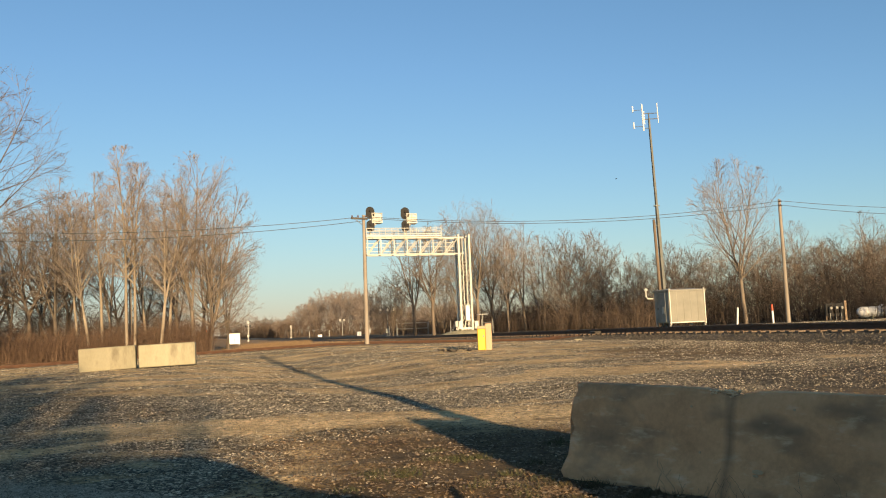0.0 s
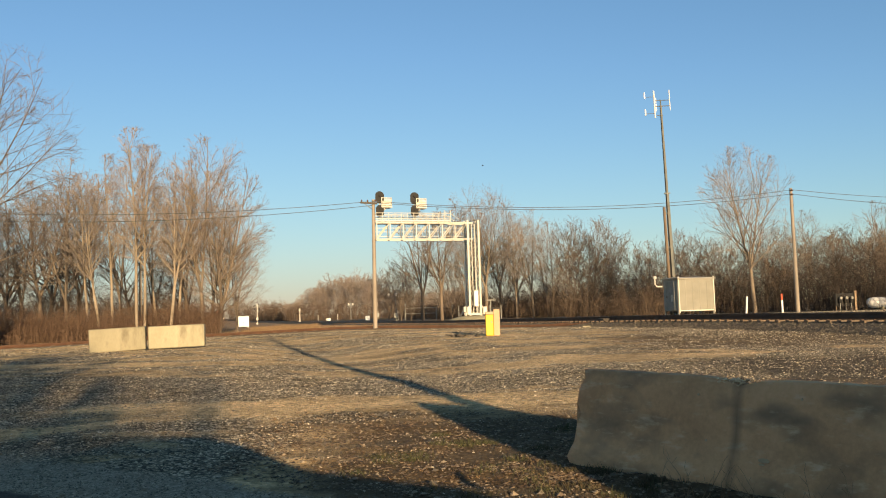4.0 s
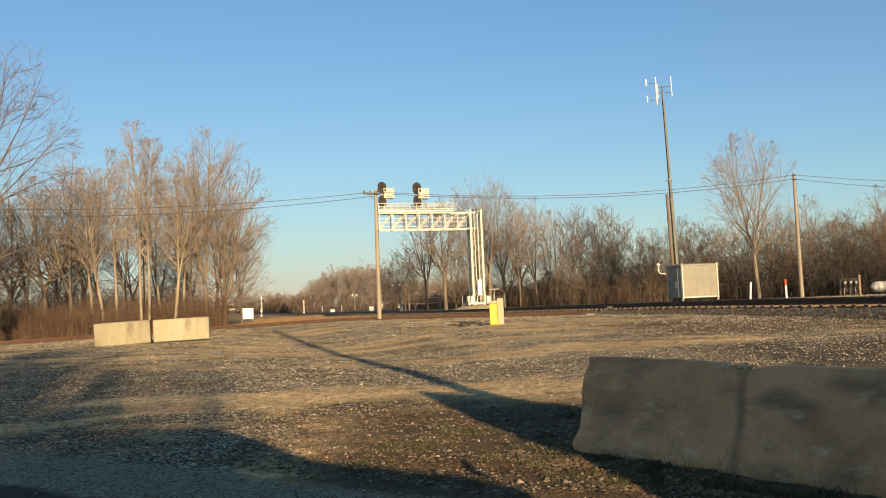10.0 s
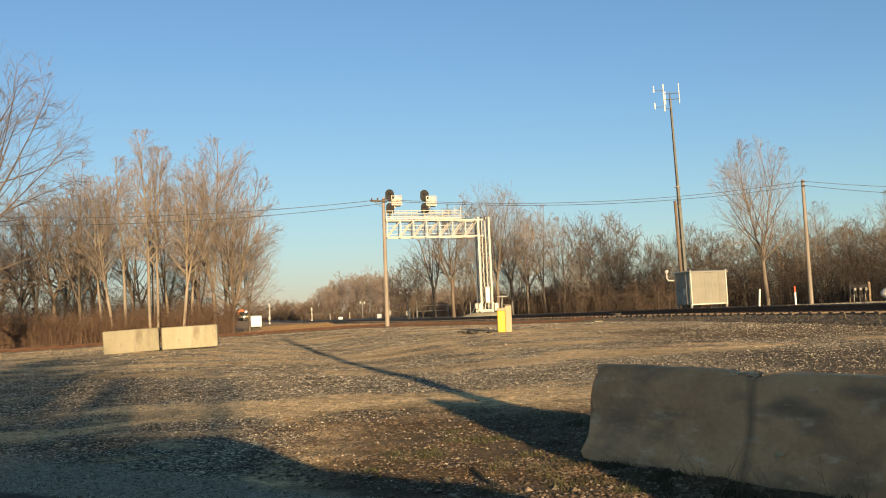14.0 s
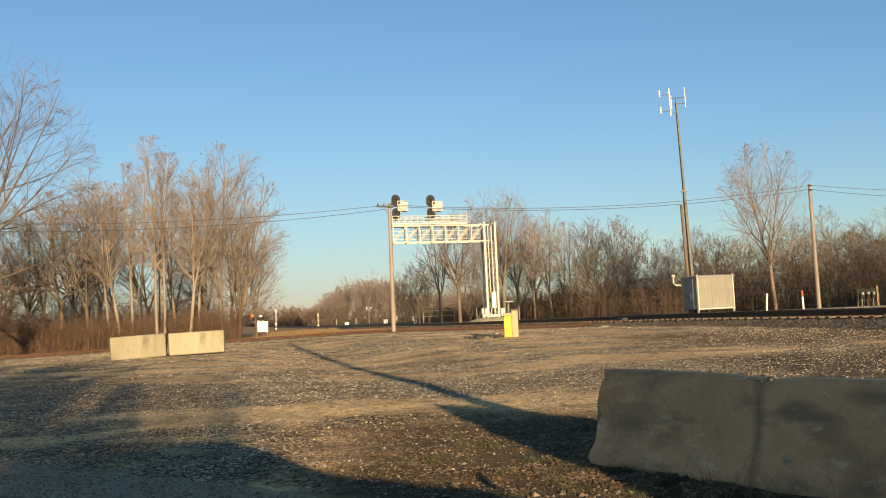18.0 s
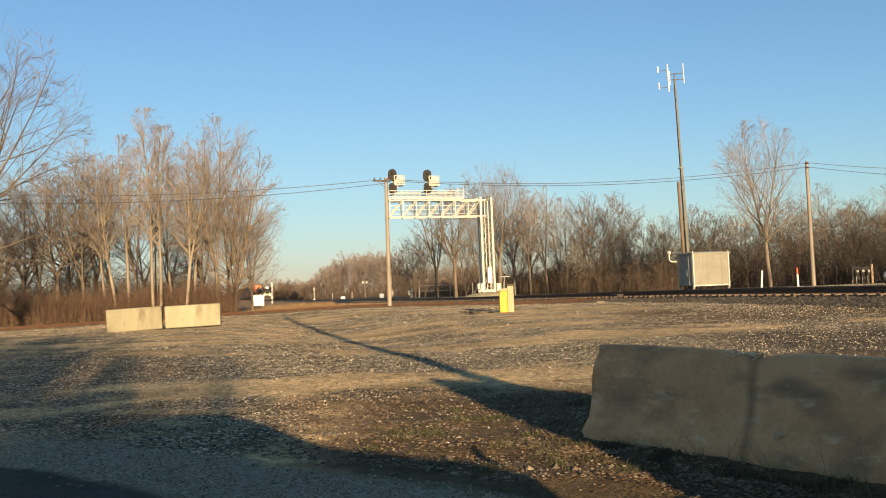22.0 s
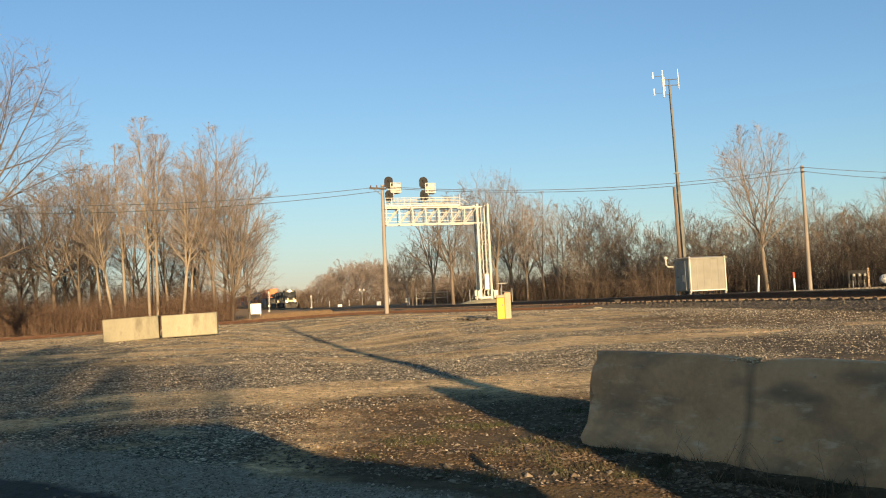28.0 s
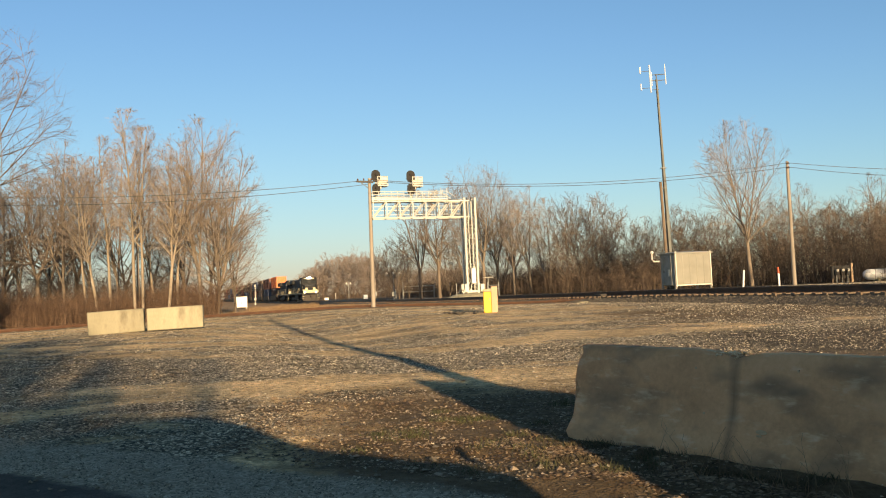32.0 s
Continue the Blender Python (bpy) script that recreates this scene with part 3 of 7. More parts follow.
def gravel_share(x, y):
    """How much of the lot's surface is gravel (1) rather than bare dirt (0)."""
    y += 0.5 * noise.noise((x * 0.4, y * 0.2, 71.0))
    v = 0.50 + 0.50 * noise.noise((x * 0.14, y * 0.34, 31.0)) + 0.42 * noise.noise((x * 0.55, y * 0.8, 37.0)) + 0.25 * noise.noise((x * 1.6, y * 1.9, 39.0))
    v -= 0.65 * math.exp(-((y - 12.1 + 0.15 * x) / 0.75) ** 2) * step(4.0, 0.0, abs(x + 1.5) - 2.0)
    v += 0.30 * math.exp(-((y - 15.5) / 2.6) ** 2)
    v -= 0.55 * math.exp(-((y - 19.4 - 0.1 * x) / 1.1) ** 2) * step(1.0, 4.0, x) * step(9.0, 5.5, x)
    v += 0.4 * step(6.0, 9.0, x)
    v -= 0.65 * step(11.2, 10.0, y) * step(-2.3, -0.8, x)
    v -= 0.9 * math.exp(-((x - 4.5) / 3.0) ** 2 - ((y - 33.5) / 1.3) ** 2)
    v += 0.38 * step(10.3, 9.4, y) * step(0.2, -1.0, x)
    v += 0.35 * math.exp(-((y - 17.0 - 0.1 * x) / 1.1) ** 2) * step(1.0, 4.0, x)
    return min(1.0, max(0.0, (v - 0.5) * 2.2 + 0.5))


def ground():
    ys = np.concatenate([np.linspace(-60, 4, 34)[:-1], np.linspace(4, 14, 105)[:-1], np.linspace(14, 34, 90)[:-1], np.linspace(34, 70, 50)[:-1],
                         np.geomspace(70, 3500, 40)])
    us = np.concatenate([-np.geomspace(3500, 16, 36)[:-1], np.linspace(-16, 16, 215), np.geomspace(16, 3500, 36)[1:]])
    s = Shape()
    nx, ny = len(us), len(ys)
    for y in ys:
        for x in us:
            s.v.append((x, y, land(x, y)))
    s.f = [(j * nx + i, j * nx + i + 1, (j + 1) * nx + i + 1, (j + 1) * nx + i) for j in range(ny - 1) for i in range(nx - 1)]
    me = s.mesh("ground", M_GROUND, smooth=False, fix=False)
    share = me.attributes.new("gravel", "FLOAT", "POINT")
    share.data.foreach_set("value", [gravel_share(v[0], v[1]) if v[1] < 60 else 0.4 for v in s.v])
    ob = new("ground", me)
    ob.data.polygons.foreach_set("use_smooth", [True] * len(ob.data.polygons))
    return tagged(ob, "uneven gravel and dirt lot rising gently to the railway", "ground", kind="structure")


GROUND = ground()



# ---- joined small pieces ----
def stones(name, places, sizes, material, rng, flat=0.6):
    """Loose angular stones, one mesh."""
    n = len(places)
    base = np.array([(1, 0, 0), (-1, 0, 0), (0, 1, 0), (0, -1, 0), (0, 0, 1), (0, 0, -1)], float)
    tri = np.array([(0, 2, 4), (2, 1, 4), (1, 3, 4), (3, 0, 4), (2, 0, 5), (1, 2, 5), (3, 1, 5), (0, 3, 5)])
    v = base[None] * rng.uniform(0.55, 1.15, (n, 6, 1)) + rng.uniform(-0.28, 0.28, (n, 6, 3))
    a = rng.uniform(0, 6.283, n)
    c, s = np.cos(a), np.sin(a)
    x, y = v[..., 0] * c[:, None] - v[..., 1] * s[:, None], v[..., 0] * s[:, None] + v[..., 1] * c[:, None]
    v = np.stack([x, y, v[..., 2] * flat], -1) * np.asarray(sizes)[:, None, None] * 0.5 + np.asarray(places)[:, None, :]
    me = bpy.data.meshes.new(name)
    me.from_pydata(v.reshape(-1, 3).tolist(), [], (tri[None] + 6 * np.arange(n)[:, None, None]).reshape(-1, 3).tolist())
    me.materials.append(material)
    return me


def segments(name, segs, sides, material):
    """Tapered twigs, one mesh; rows of x0 y0 z0 x1 y1 z1 r0 r1. A twig with r1 = 0 ends in a point."""
    a = np.asarray(segs, float)
    a = np.concatenate([a[a[:, 7] > 0], a[a[:, 7] <= 0]])
    n = int((a[:, 7] > 0).sum())
    p0, p1, r0, r1 = a[:, 0:3], a[:, 3:6], a[:, 6], a[:, 7]
    d = p1 - p0
    d /= np.linalg.norm(d, axis=1, keepdims=True) + 1e-9
    ref = np.where(np.abs(d[:, 2:3]) < 0.9, np.array([[0, 0, 1.0]]), np.array([[1.0, 0, 0]]))
    u = np.cross(d, ref)
    u /= np.linalg.norm(u, axis=1, keepdims=True) + 1e-9
    w = np.cross(d, u)
    ang = 2 * np.pi * np.arange(sides) / sides
    ring = u[:, None] * np.cos(ang)[None, :, None] + w[:, None] * np.sin(ang)[None, :, None]
    v = np.concatenate([p0[:n, None] + ring[:n] * r0[:n, None, None], p1[:n, None] + ring[:n] * r1[:n, None, None]], 1).reshape(-1, 3)
    tips = np.concatenate([p0[n:, None] + ring[n:] * r0[n:, None, None], p1[n:, None]], 1).reshape(-1, 3)
    q = np.array([(i, (i + 1) % sides, sides + (i + 1) % sides, sides + i) for i in range(sides)])
    k = np.array([(i, (i + 1) % sides, sides) for i in range(sides)])
    faces = (q[None] + 2 * sides * np.arange(n)[:, None, None]).reshape(-1, 4).tolist()
    faces += (k[None] + 2 * sides * n + (sides + 1) * np.arange(len(a) - n)[:, None, None]).reshape(-1, 3).tolist()
    me = bpy.data.meshes.new(name)
    me.from_pydata(v.tolist() + tips.tolist(), [], faces)
    me.materials.append(material)
    if sides > 4:
        me.polygons.foreach_set("use_smooth", [True] * len(me.polygons))
    return me


# ---- the main line and its siding ----
RAIL_TOP = 1.0


def rail_profile(h=0.17):
    return [(-0.07, 0), (0.07, 0), (0.07, 0.02), (0.012, 0.04), (0.012, h - 0.045), (0.036, h - 0.035), (0.036, h - 0.006), (0.028, h),
            (-0.028, h), (-0.036, h - 0.006), (-0.036, h - 0.035), (-0.012, h - 0.045), (-0.012, 0.04), (-0.07, 0.02)]


STATIONS = [-60, 20] + list(range(30, 110, 8)) + list(range(110, 330, 20)) + [400, 500, 620, 760]


def swept(outline, lift=0.0):
    """Outline of (across, up) swept along the line and following its fall."""
    s, n = Shape(), len(outline)
    for x in STATIONS:
        s.v += [(x, a, b + lift + fall(0.9541 * x)) for a, b in outline]
    for k in range(len(STATIONS) - 1):
        s.f += [(k * n + i, k * n + (i + 1) % n, (k + 1) * n + (i + 1) % n, (k + 1) * n + i) for i in range(n)]
    s.f += [tuple(range(n))[::-1], tuple(range(len(s.v) - n, len(s.v)))]
    return s


def main_line():
    rng = np.random.default_rng(5)
    bed_m = Matrix.Translation((23.8, 0, 0)) @ Matrix.Rotation(TRACK_ANGLE, 4, "Z")
    # local x runs along the line, local y to its near side
    bed = swept([(3.05, 0.25), (2.72, 0.42), (1.20, 0.69), (0.9, 0.74), (-1.5, 0.74), (-2.6, 0.70), (-3.2, 0.25)])
    ob = new("track_bed", bed.mesh("track_bed", M_BED))
    ob.matrix_world = bed_m
    tagged(ob, "raised bed of dark grey ballast under the main line", "track bed", kind="structure")
    track = thing("railroad_track", bed_m, "single main line, dark steel rails on timber ties", "railroad track")
    tie = Shape().box((0, 0, 0.69), (0.23, 2.6, 0.17), 0.015).mesh("tie", M_TIE)
    for i in range(230):
        o = part("tie", tie, None, track)
        o.location = (14 + 0.53 * i + rng.uniform(-0.03, 0.03), rng.uniform(-0.04, 0.04), fall(0.9541 * (14 + 0.53 * i)))
        o.rotation_euler.z = rng.uniform(-0.02, 0.02)
    for sgn in (-1, 1):
        r = part("rail", swept([(sgn * 0.753 + a, 0.775 + b) for a, b in rail_profile(0.225)]), M_RAIL, track)
        part("rail_head", swept([(sgn * 0.753 - 0.025, 0.999), (sgn * 0.753 + 0.025, 0.999), (sgn * 0.753 + 0.025, 1.003), (sgn * 0.753 - 0.025, 1.003)]), M_RAILTOP, r, "polished running surface")
    plates = Shape()
    for i in range(230):
        for sgn in (-1, 1):
            plates.box((14 + 0.53 * i, sgn * 0.753, 0.779 + fall(0.9541 * (14 + 0.53 * i))), (0.18, 0.32, 0.012))
    tagged(part("tie_plates", plates, M_RUST, track, "rusty tie plates under the rails"), kind="stuff")
    n = 15000
    along, off = rng.uniform(20, 95, n), rng.uniform(-3.0, -1.24, n)
    prof = np.interp(-off, [1.20, 2.72, 3.05], [0.685, 0.42, 0.36])
    pts = np.array([on_track(a, o, z + fall(0.9541 * a)) for a, o, z in zip(along, off, prof)])
    ob = new("ballast_stones", stones("ballast_stones", pts + [0, 0, 0.005], rng.uniform(0.04, 0.09, n), M_BALLAST, rng, 0.8))
    tagged(ob, "broken grey ballast stones on the bank", "ballast", kind="stuff")


main_line()

SIDING = [(8.9, 47.3), (5.5, 49.2), (1.5, 50.3), (-3.0, 50.9), (-8.0, 50.9), (-13.0, 50.2), (-19.0, 48.6), (-26.0, 46.2), (-36.0, 42.2), (-50.0, 36.0)]


def siding_points(n=60):
    """A smooth curve through the siding's marks."""
    out = []
    P = [Vector((*p, 0)) for p in SIDING]
    for i in range(len(P) - 1):
        a, b, c, d = P[max(i - 1, 0)], P[i], P[i + 1], P[min(i + 2, len(P) - 1)]
        for k in range(8):
            t = k / 8
            out.append(0.5 * (2 * b + (c - a) * t + (2 * a - 5 * b + 4 * c - d) * t * t + (3 * b - a - 3 * c + d) * t ** 3))
    return out + [P[-1]]


def siding():
    rng = np.random.default_rng(8)
    pts = siding_points()
    track = thing("siding_track", Matrix.Identity(4), "disused rusty siding half sunk in brown dirt", "railroad track")
    for sgn in (-1, 1):
        s = Shape()
        for a, b in zip(pts[:-1], pts[1:]):
            d = (b - a).normalized()
            n = Vector((-d.y, d.x, 0)) * sgn * 0.75
            p, q = a + n, b + n
            p.z, q.z = land(p.x, p.y, False) + 0.10, land(q.x, q.y, False) + 0.10
            s.bar(p, q + (q - p) * 0.02, 0.09)
            s.bar(p - Vector((0, 0, 0.07)), q - Vector((0, 0, 0.07)), 0.05)
        part("rail", s, M_RUST, track, smooth=False)
    tie = Shape().box((0, 0, 0), (0.22, 2.5, 0.14), 0.015).mesh("siding_tie", M_TIE)
    for a, b in zip(pts[:-1], pts[1:]):
        m = int((b - a).length / 0.6)
        for k in range(m):
            p = a + (b - a) * (k / m)
            o = part("tie", tie, None, track)
            o.location = (p.x, p.y, land(p.x, p.y, False) - 0.015)
            o.rotation_euler.z = math.atan2(b.y - a.y, b.x - a.x) + rng.uniform(-0.03, 0.03)
    s = Shape()
    for a, b in zip(pts[:-1], pts[1:]):
        d = (b - a).normalized()
        n = Vector((-d.y, d.x, 0))
        row = []
        for p in (a, b):
            for w, h in ((-2.1, -0.03), (-1.4, 0.035), (1.4, 0.035), (2.1, -0.03)):
                q = p + n * w
                row.append((q.x, q.y, land(q.x, q.y) + h))
        s.add(row, [(i, i + 1, 5 + i, 4 + i) for i in range(3)])
    m = surf("rusty_siding_dirt", (0.10, 0.068, 0.042), (0.19, 0.13, 0.08), 0.8, 18, 0.95, bump=0.8, depth=0.05)
    ob = new("siding_bed", s.mesh("siding_bed", m))
    tagged(ob, "red-brown dirt bed of the disused siding", "track bed", kind="structure")


siding()


# ---- bare trees ----
def grow(seed, h, clear, half, leaders, spread, angle, counts, girth, low=0.0, lean_in=0.10, peak=0.55, fine_r=0.0085, leaves=0):
    """Bare tree of height h inside an egg-shaped crown; returns wood, twigs and leaf places.

    clear: share of the height before the leaders part; half: crown half-width over height; counts: limbs a leader,
    branches a limb, sprays a branch, twigs a spray; low: lowest share that bears limbs; peak: share where the crown is widest."""
    rng = random.Random(seed)
    wood, fine, tips = [], [], []

    def turn(d, ang, az):
        u = d.cross(Vector((0, 0, 1)) if abs(d.z) < 0.95 else Vector((1, 0, 0))).normalized()
        w = d.cross(u)
        return (d * math.cos(ang) + (u * math.cos(az) + w * math.sin(az)) * math.sin(ang)).normalized()

    def wide(z):
        f = z / h
        if f > 1.02:
            return 0.0
        k = (f - peak) / (1.04 - peak) if f > peak else (peak - f) / (peak + 0.15)
        return half * h * math.sqrt(max(0.0, 1 - k * k))

    def fit(p, d, length):
        for _ in range(5):
            q = p + d * length
            if math.hypot(q.x, q.y) < wide(q.z):
                break
            length *= 0.74
        return length

    def run(p, d, length, r, n, out, jit, up, tip):
        nodes = [(p.copy(), d.copy(), r)]
        bend = Vector((rng.uniform(-1, 1), rng.uniform(-1, 1), 0)) * jit * 0.6
        for k in range(n):
            d = (d + bend + Vector((rng.gauss(0, 1), rng.gauss(0, 1), rng.gauss(0, 0.5))) * jit + Vector((0, 0, up))).normalized()
            q = p + d * (length / n)
            r1 = r + (tip - r) / (n - k)
            out.append((*p, *q, r, r1))
            p, r = q, r1
            nodes.append((p.copy(), d.copy(), r))
        return nodes

    def between(nodes, f):
        i = min(int(f * (len(nodes) - 1)), len(nodes) - 2)
        t = f * (len(nodes) - 1) - i
        return nodes[i][0].lerp(nodes[i + 1][0], t), nodes[i][1], nodes[i][2] + (nodes[i + 1][2] - nodes[i][2]) * t

    n_limb, n_branch, n_spray, n_twig = counts
    base = run(Vector((0, 0, -0.15)), Vector((0, 0, 1)), h * clear + 0.15, girth, 4, wood, 0.02, 0.05, girth * 0.82)
    tops = []
    for i in range(leaders):
        p, d, r = between(base, 0.999 if i < 2 else rng.uniform(0.6, 0.999))
        tilt = 0.02 if leaders == 1 else radians(spread) * rng.uniform(0.55, 1.2)
        L = (h - p.z) * (1.0 if i == 0 else rng.uniform(0.78, 0.97)) / max(0.8, math.cos(tilt * 0.7))
        d = turn(d, tilt, 6.283 * (i + rng.uniform(-0.2, 0.2)) / leaders)
        tops.append(run(p, d, fit(p, d, L), r * (0.97 if leaders == 1 else 0.95 / math.sqrt(leaders) + 0.12), 10, wood, 0.018, lean_in * 0.35, 0.011))
    for nodes in tops:
        for i in range(n_limb):
            f = low + (0.97 - low) * ((i + rng.random()) / n_limb) ** 1.12
            p, d, r = between(nodes, f)
            e = turn(d, radians(angle) * rng.uniform(0.7, 1.25) * (1.12 - 0.4 * f), rng.uniform(0, 6.283))
            ll = fit(p, e, max(0.7, half * h * 1.5 * (1.1 - 0.72 * f) * rng.uniform(0.55, 1.15)))
            limb = run(p, e, ll, min(r * 0.66, 0.014 + 0.013 * ll), 5, wood, 0.042, lean_in, 0.010)
            for j in range(n_branch):
                f2 = 0.18 + 0.80 * (j + rng.random()) / n_branch
                p2, d2, r2 = between(limb, f2)
                e2 = turn(d2, radians(36) * rng.uniform(0.6, 1.4), rng.uniform(0, 6.283))
                l2 = fit(p2, e2, max(0.45, ll * 0.52 * (1.15 - 0.55 * f2) * rng.uniform(0.65, 1.25)))
                br = run(p2, e2, l2, max(fine_r * 1.3, r2 * 0.6), 3, fine, 0.042, lean_in * 0.8, fine_r)
                for k in range(n_spray):
                    f3 = 0.2 + 0.79 * (k + rng.random()) / n_spray
                    p3, d3, r3 = between(br, f3)
                    e3 = turn(d3, radians(34) * rng.uniform(0.6, 1.4), rng.uniform(0, 6.283))
                    l3 = fit(p3, e3, max(0.35, l2 * 0.62 * rng.uniform(0.6, 1.25)))
                    sp = run(p3, e3, l3, fine_r, 2, fine, 0.045, lean_in * 0.5, 0.0)
                    for _ in range(n_twig):
                        p4, d4, r4 = between(sp, rng.uniform(0.15, 0.95))
                        e4 = turn(d4, radians(33) * rng.uniform(0.6, 1.4), rng.uniform(0, 6.283))
                        q4 = p4 + e4 * l3 * rng.uniform(0.4, 0.8)
                        fine.append((*p4, *q4, fine_r * 0.9, 0.0))
                        if leaves and p4.z > 0.55 * h and rng.random() < leaves:
                            tips.append(tuple(q4))
    return wood, fine, tips


M_PALEBARK = surf("pale_sunlit_bark", (0.16, 0.128, 0.093), (0.36, 0.30, 0.228), 1.4, 14, 0.95, stretch=(3, 3, 0.7), bump=0.7, depth=0.02, vary=0.15)
M_SEED = island("dead_leaves", [(0.16, 0.115, 0.075), (0.26, 0.195, 0.13), (0.36, 0.28, 0.19)])
KINDS = [
    # height, clear, half, leaders, spread, angle, counts, girth, low, lean_in, peak, leaves, bark
    (11.5, 0.30, 0.19, 1, 0, 44, (22, 6, 4, 3), 0.100, 0.10, 0.06, 0.62, 0.035, 2),
    (11.0, 0.26, 0.21, 2, 8, 44, (13, 6, 4, 3), 0.105, 0.10, 0.06, 0.62, 0.035, 2),
    (10.5, 0.22, 0.27, 3, 15, 46, (10, 6, 4, 3), 0.125, 0.06, 0.05, 0.62, 0.04, 1),
    (11.0, 0.14, 0.28, 3, 15, 52, (12, 6, 4, 3), 0.130, 0.03, 0.05, 0.50, 0.0, 1),
    (14.0, 0.24, 0.34, 4, 20, 44, (9, 7, 4, 2), 0.190, 0.06, 0.05, 0.62, 0.0, 1),
    (11.5, 0.26, 0.34, 3, 21, 50, (10, 6, 4, 2), 0.190, 0.05, 0.04, 0.60, 0.0, 0),
    (8.0, 0.07, 0.40, 5, 24, 48, (8, 6, 4, 2), 0.085, 0.06, 0.05, 0.58, 0.0, 0),
    (6.0, 0.05, 0.48, 6, 30, 48, (6, 6, 4, 2), 0.065, 0.05, 0.05, 0.55, 0.0, 0)]
TREES = []


def foliage(places, size, seed):
    """Few dead leaves that still hang on, each a folded blade."""
    rng = random.Random(seed)
    s = Shape()
    for p in places:
        a, b = rng.uniform(0, 6.283), rng.uniform(-0.6, 0.6)
        k = size * rng.uniform(0.6, 1.3)
        u = Vector((math.cos(a), math.sin(a), b)) * k
        w = Vector((-math.sin(a), math.cos(a), rng.uniform(-0.7, 0.7))) * k * 0.45
        q = Vector(p)
        s.add([q, q + u * 0.5 + w, q + u, q + u * 0.5 - w], [(0, 1, 2), (0, 2, 3)])
    return s.mesh("dead_leaves", M_SEED, smooth=False, fix=False)


for _i, (_h, _c, _hw, _n, _sp, _an, _ct, _g, _lo, _li, _pk, _lv, _bk) in enumerate(KINDS):
    _wood, _fine, _tips = grow(131 + _i, _h, _c, _hw, _n, _sp, _an, _ct, _g, _lo, _li, _pk, 0.0072 if _bk else 0.0095, _lv)
    TREES.append((_h, segments("trunk", _wood, 6, (M_BARKDK, M_BARK, M_PALEBARK)[_bk]), segments("crown", _fine, 3, M_TWIG if _bk else M_TWIGDK),
                  foliage(_tips, 0.085, _i) if _tips else None))
TREE_LABELS = ["tall slender bare tree with pale tan trunk", "slender bare tree with two pale stems", "tall bare tree with ascending tan limbs",
               "wide bare tree with low spreading side limbs", "tall bare cottonwood with upswept limbs", "old bare tree with dark trunk and forked limbs",
               "bushy bare tree with dense brown twigs", "low bushy bare tree with many stems"]


def tree(x, y, top, kind, turn_, label="", group="bare trees", lean=0.0):
    h, trunk, crown, seeds = TREES[kind]
    z = land(x, y, False)
    k = (top - z) / h
    wide = k ** 0.8
    t = thing("bare_tree", Matrix.Translation((x, y, z)) @ Matrix.Rotation(radians(lean), 4, "Y") @ Matrix.Rotation(turn_, 4, "Z"), label or TREE_LABELS[kind], "tree", group)
    for nm, me in (("trunk", trunk), ("crown", crown), ("dead_leaves", seeds)):
        if me:
            o = part(nm, me, None, t)
            o.scale = (wide, wide, k)
    return t


# x, y, top, kind, lean
LEFT_A = [(-20.0, 54, 13.7, 0, -1.5), (-19.5, 54, 12.6, 0, 1.5), (-17.9, 54, 12.8, 1, 4.0), (-16.3, 56, 13.4, 2, 0), (-15.5, 57, 13.5, 3, 2), (-15.2, 56, 10.4, 3, 3),
          (-23.6, 57, 12.1, 1, -2), (-23.1, 58, 12.8, 0, -1), (-25.2, 59, 11.8, 0, -5), (-27.6, 61, 13.2, 2, 0), (-30.1, 62, 12.4, 5, 0), (-32.4, 64, 12.2, 2, 2)]
LEFT_B = [(-16.5, 60, 9.6, 3, 3), (-32.5, 62, 11.6, 5, -3), (-34.1, 60, 12.0, 2, 0), (-19.2, 62, 13.0, 2, 0), (-21.9, 63, 13.2, 1, 1), (-25.6, 66, 13.4, 2, 0), (-29.8,
    68, 13.8, 5, 0), (-18.6, 66, 12.8, 2, 0), (-33.0, 70, 13.2, 5, 0), (-29.5, 70, 13.6, 2, 0), (-17.6, 70, 11.5, 3, 0), (-20.9, 57, 13.2, 0, 0.5), (-18.6, 58, 12.3, 1, -1)]
RIGHT_A = [(-3.0, 95, 13.0, 5, 0), (-0.9, 97, 14.2, 5, 0), (4.5, 104, 17.2, 4, 0), (7.9, 100, 12.6, 2, 0), (9.7, 98, 12.9, 2, 0), (11.5, 95, 10.9, 2, 0), (13.1, 92,
    11.3, 6, 0), (15.5, 95, 11.3, 6, 0), (16.9, 92, 11.2, 6, 0), (18.9, 90, 8.6, 7, 0), (21.7, 92, 8.4, 2, 0), (21.3, 80, 8.4, 6, 0), (23.5, 82, 8.8, 6, 0), (-6.3, 110, 8.6, 6, -5)]
RIGHT_B = [(24.8, 80, 7.8, 7, 0), (31.9, 80, 8.5, 6, 0), (31.7, 75, 9.4, 2, 0), (33.2, 75, 7.8, 6, 0), (36.2, 78, 8.4, 6, 0), (37.2, 76, 8.6, 7, 0), (37.5, 74, 9.9, 2, 0),
    (39.3, 75, 8.4, 6, 0), (40.7, 75, 8.9, 6, 0), (42.7, 75, 8.6, 6, 0), (2.5, 108, 13.0, 6, 0), (7.3, 110, 10.9, 6, 0), (0.3, 112, 10.4, 7, 0), (27.7, 84, 7.6, 6, 0)]
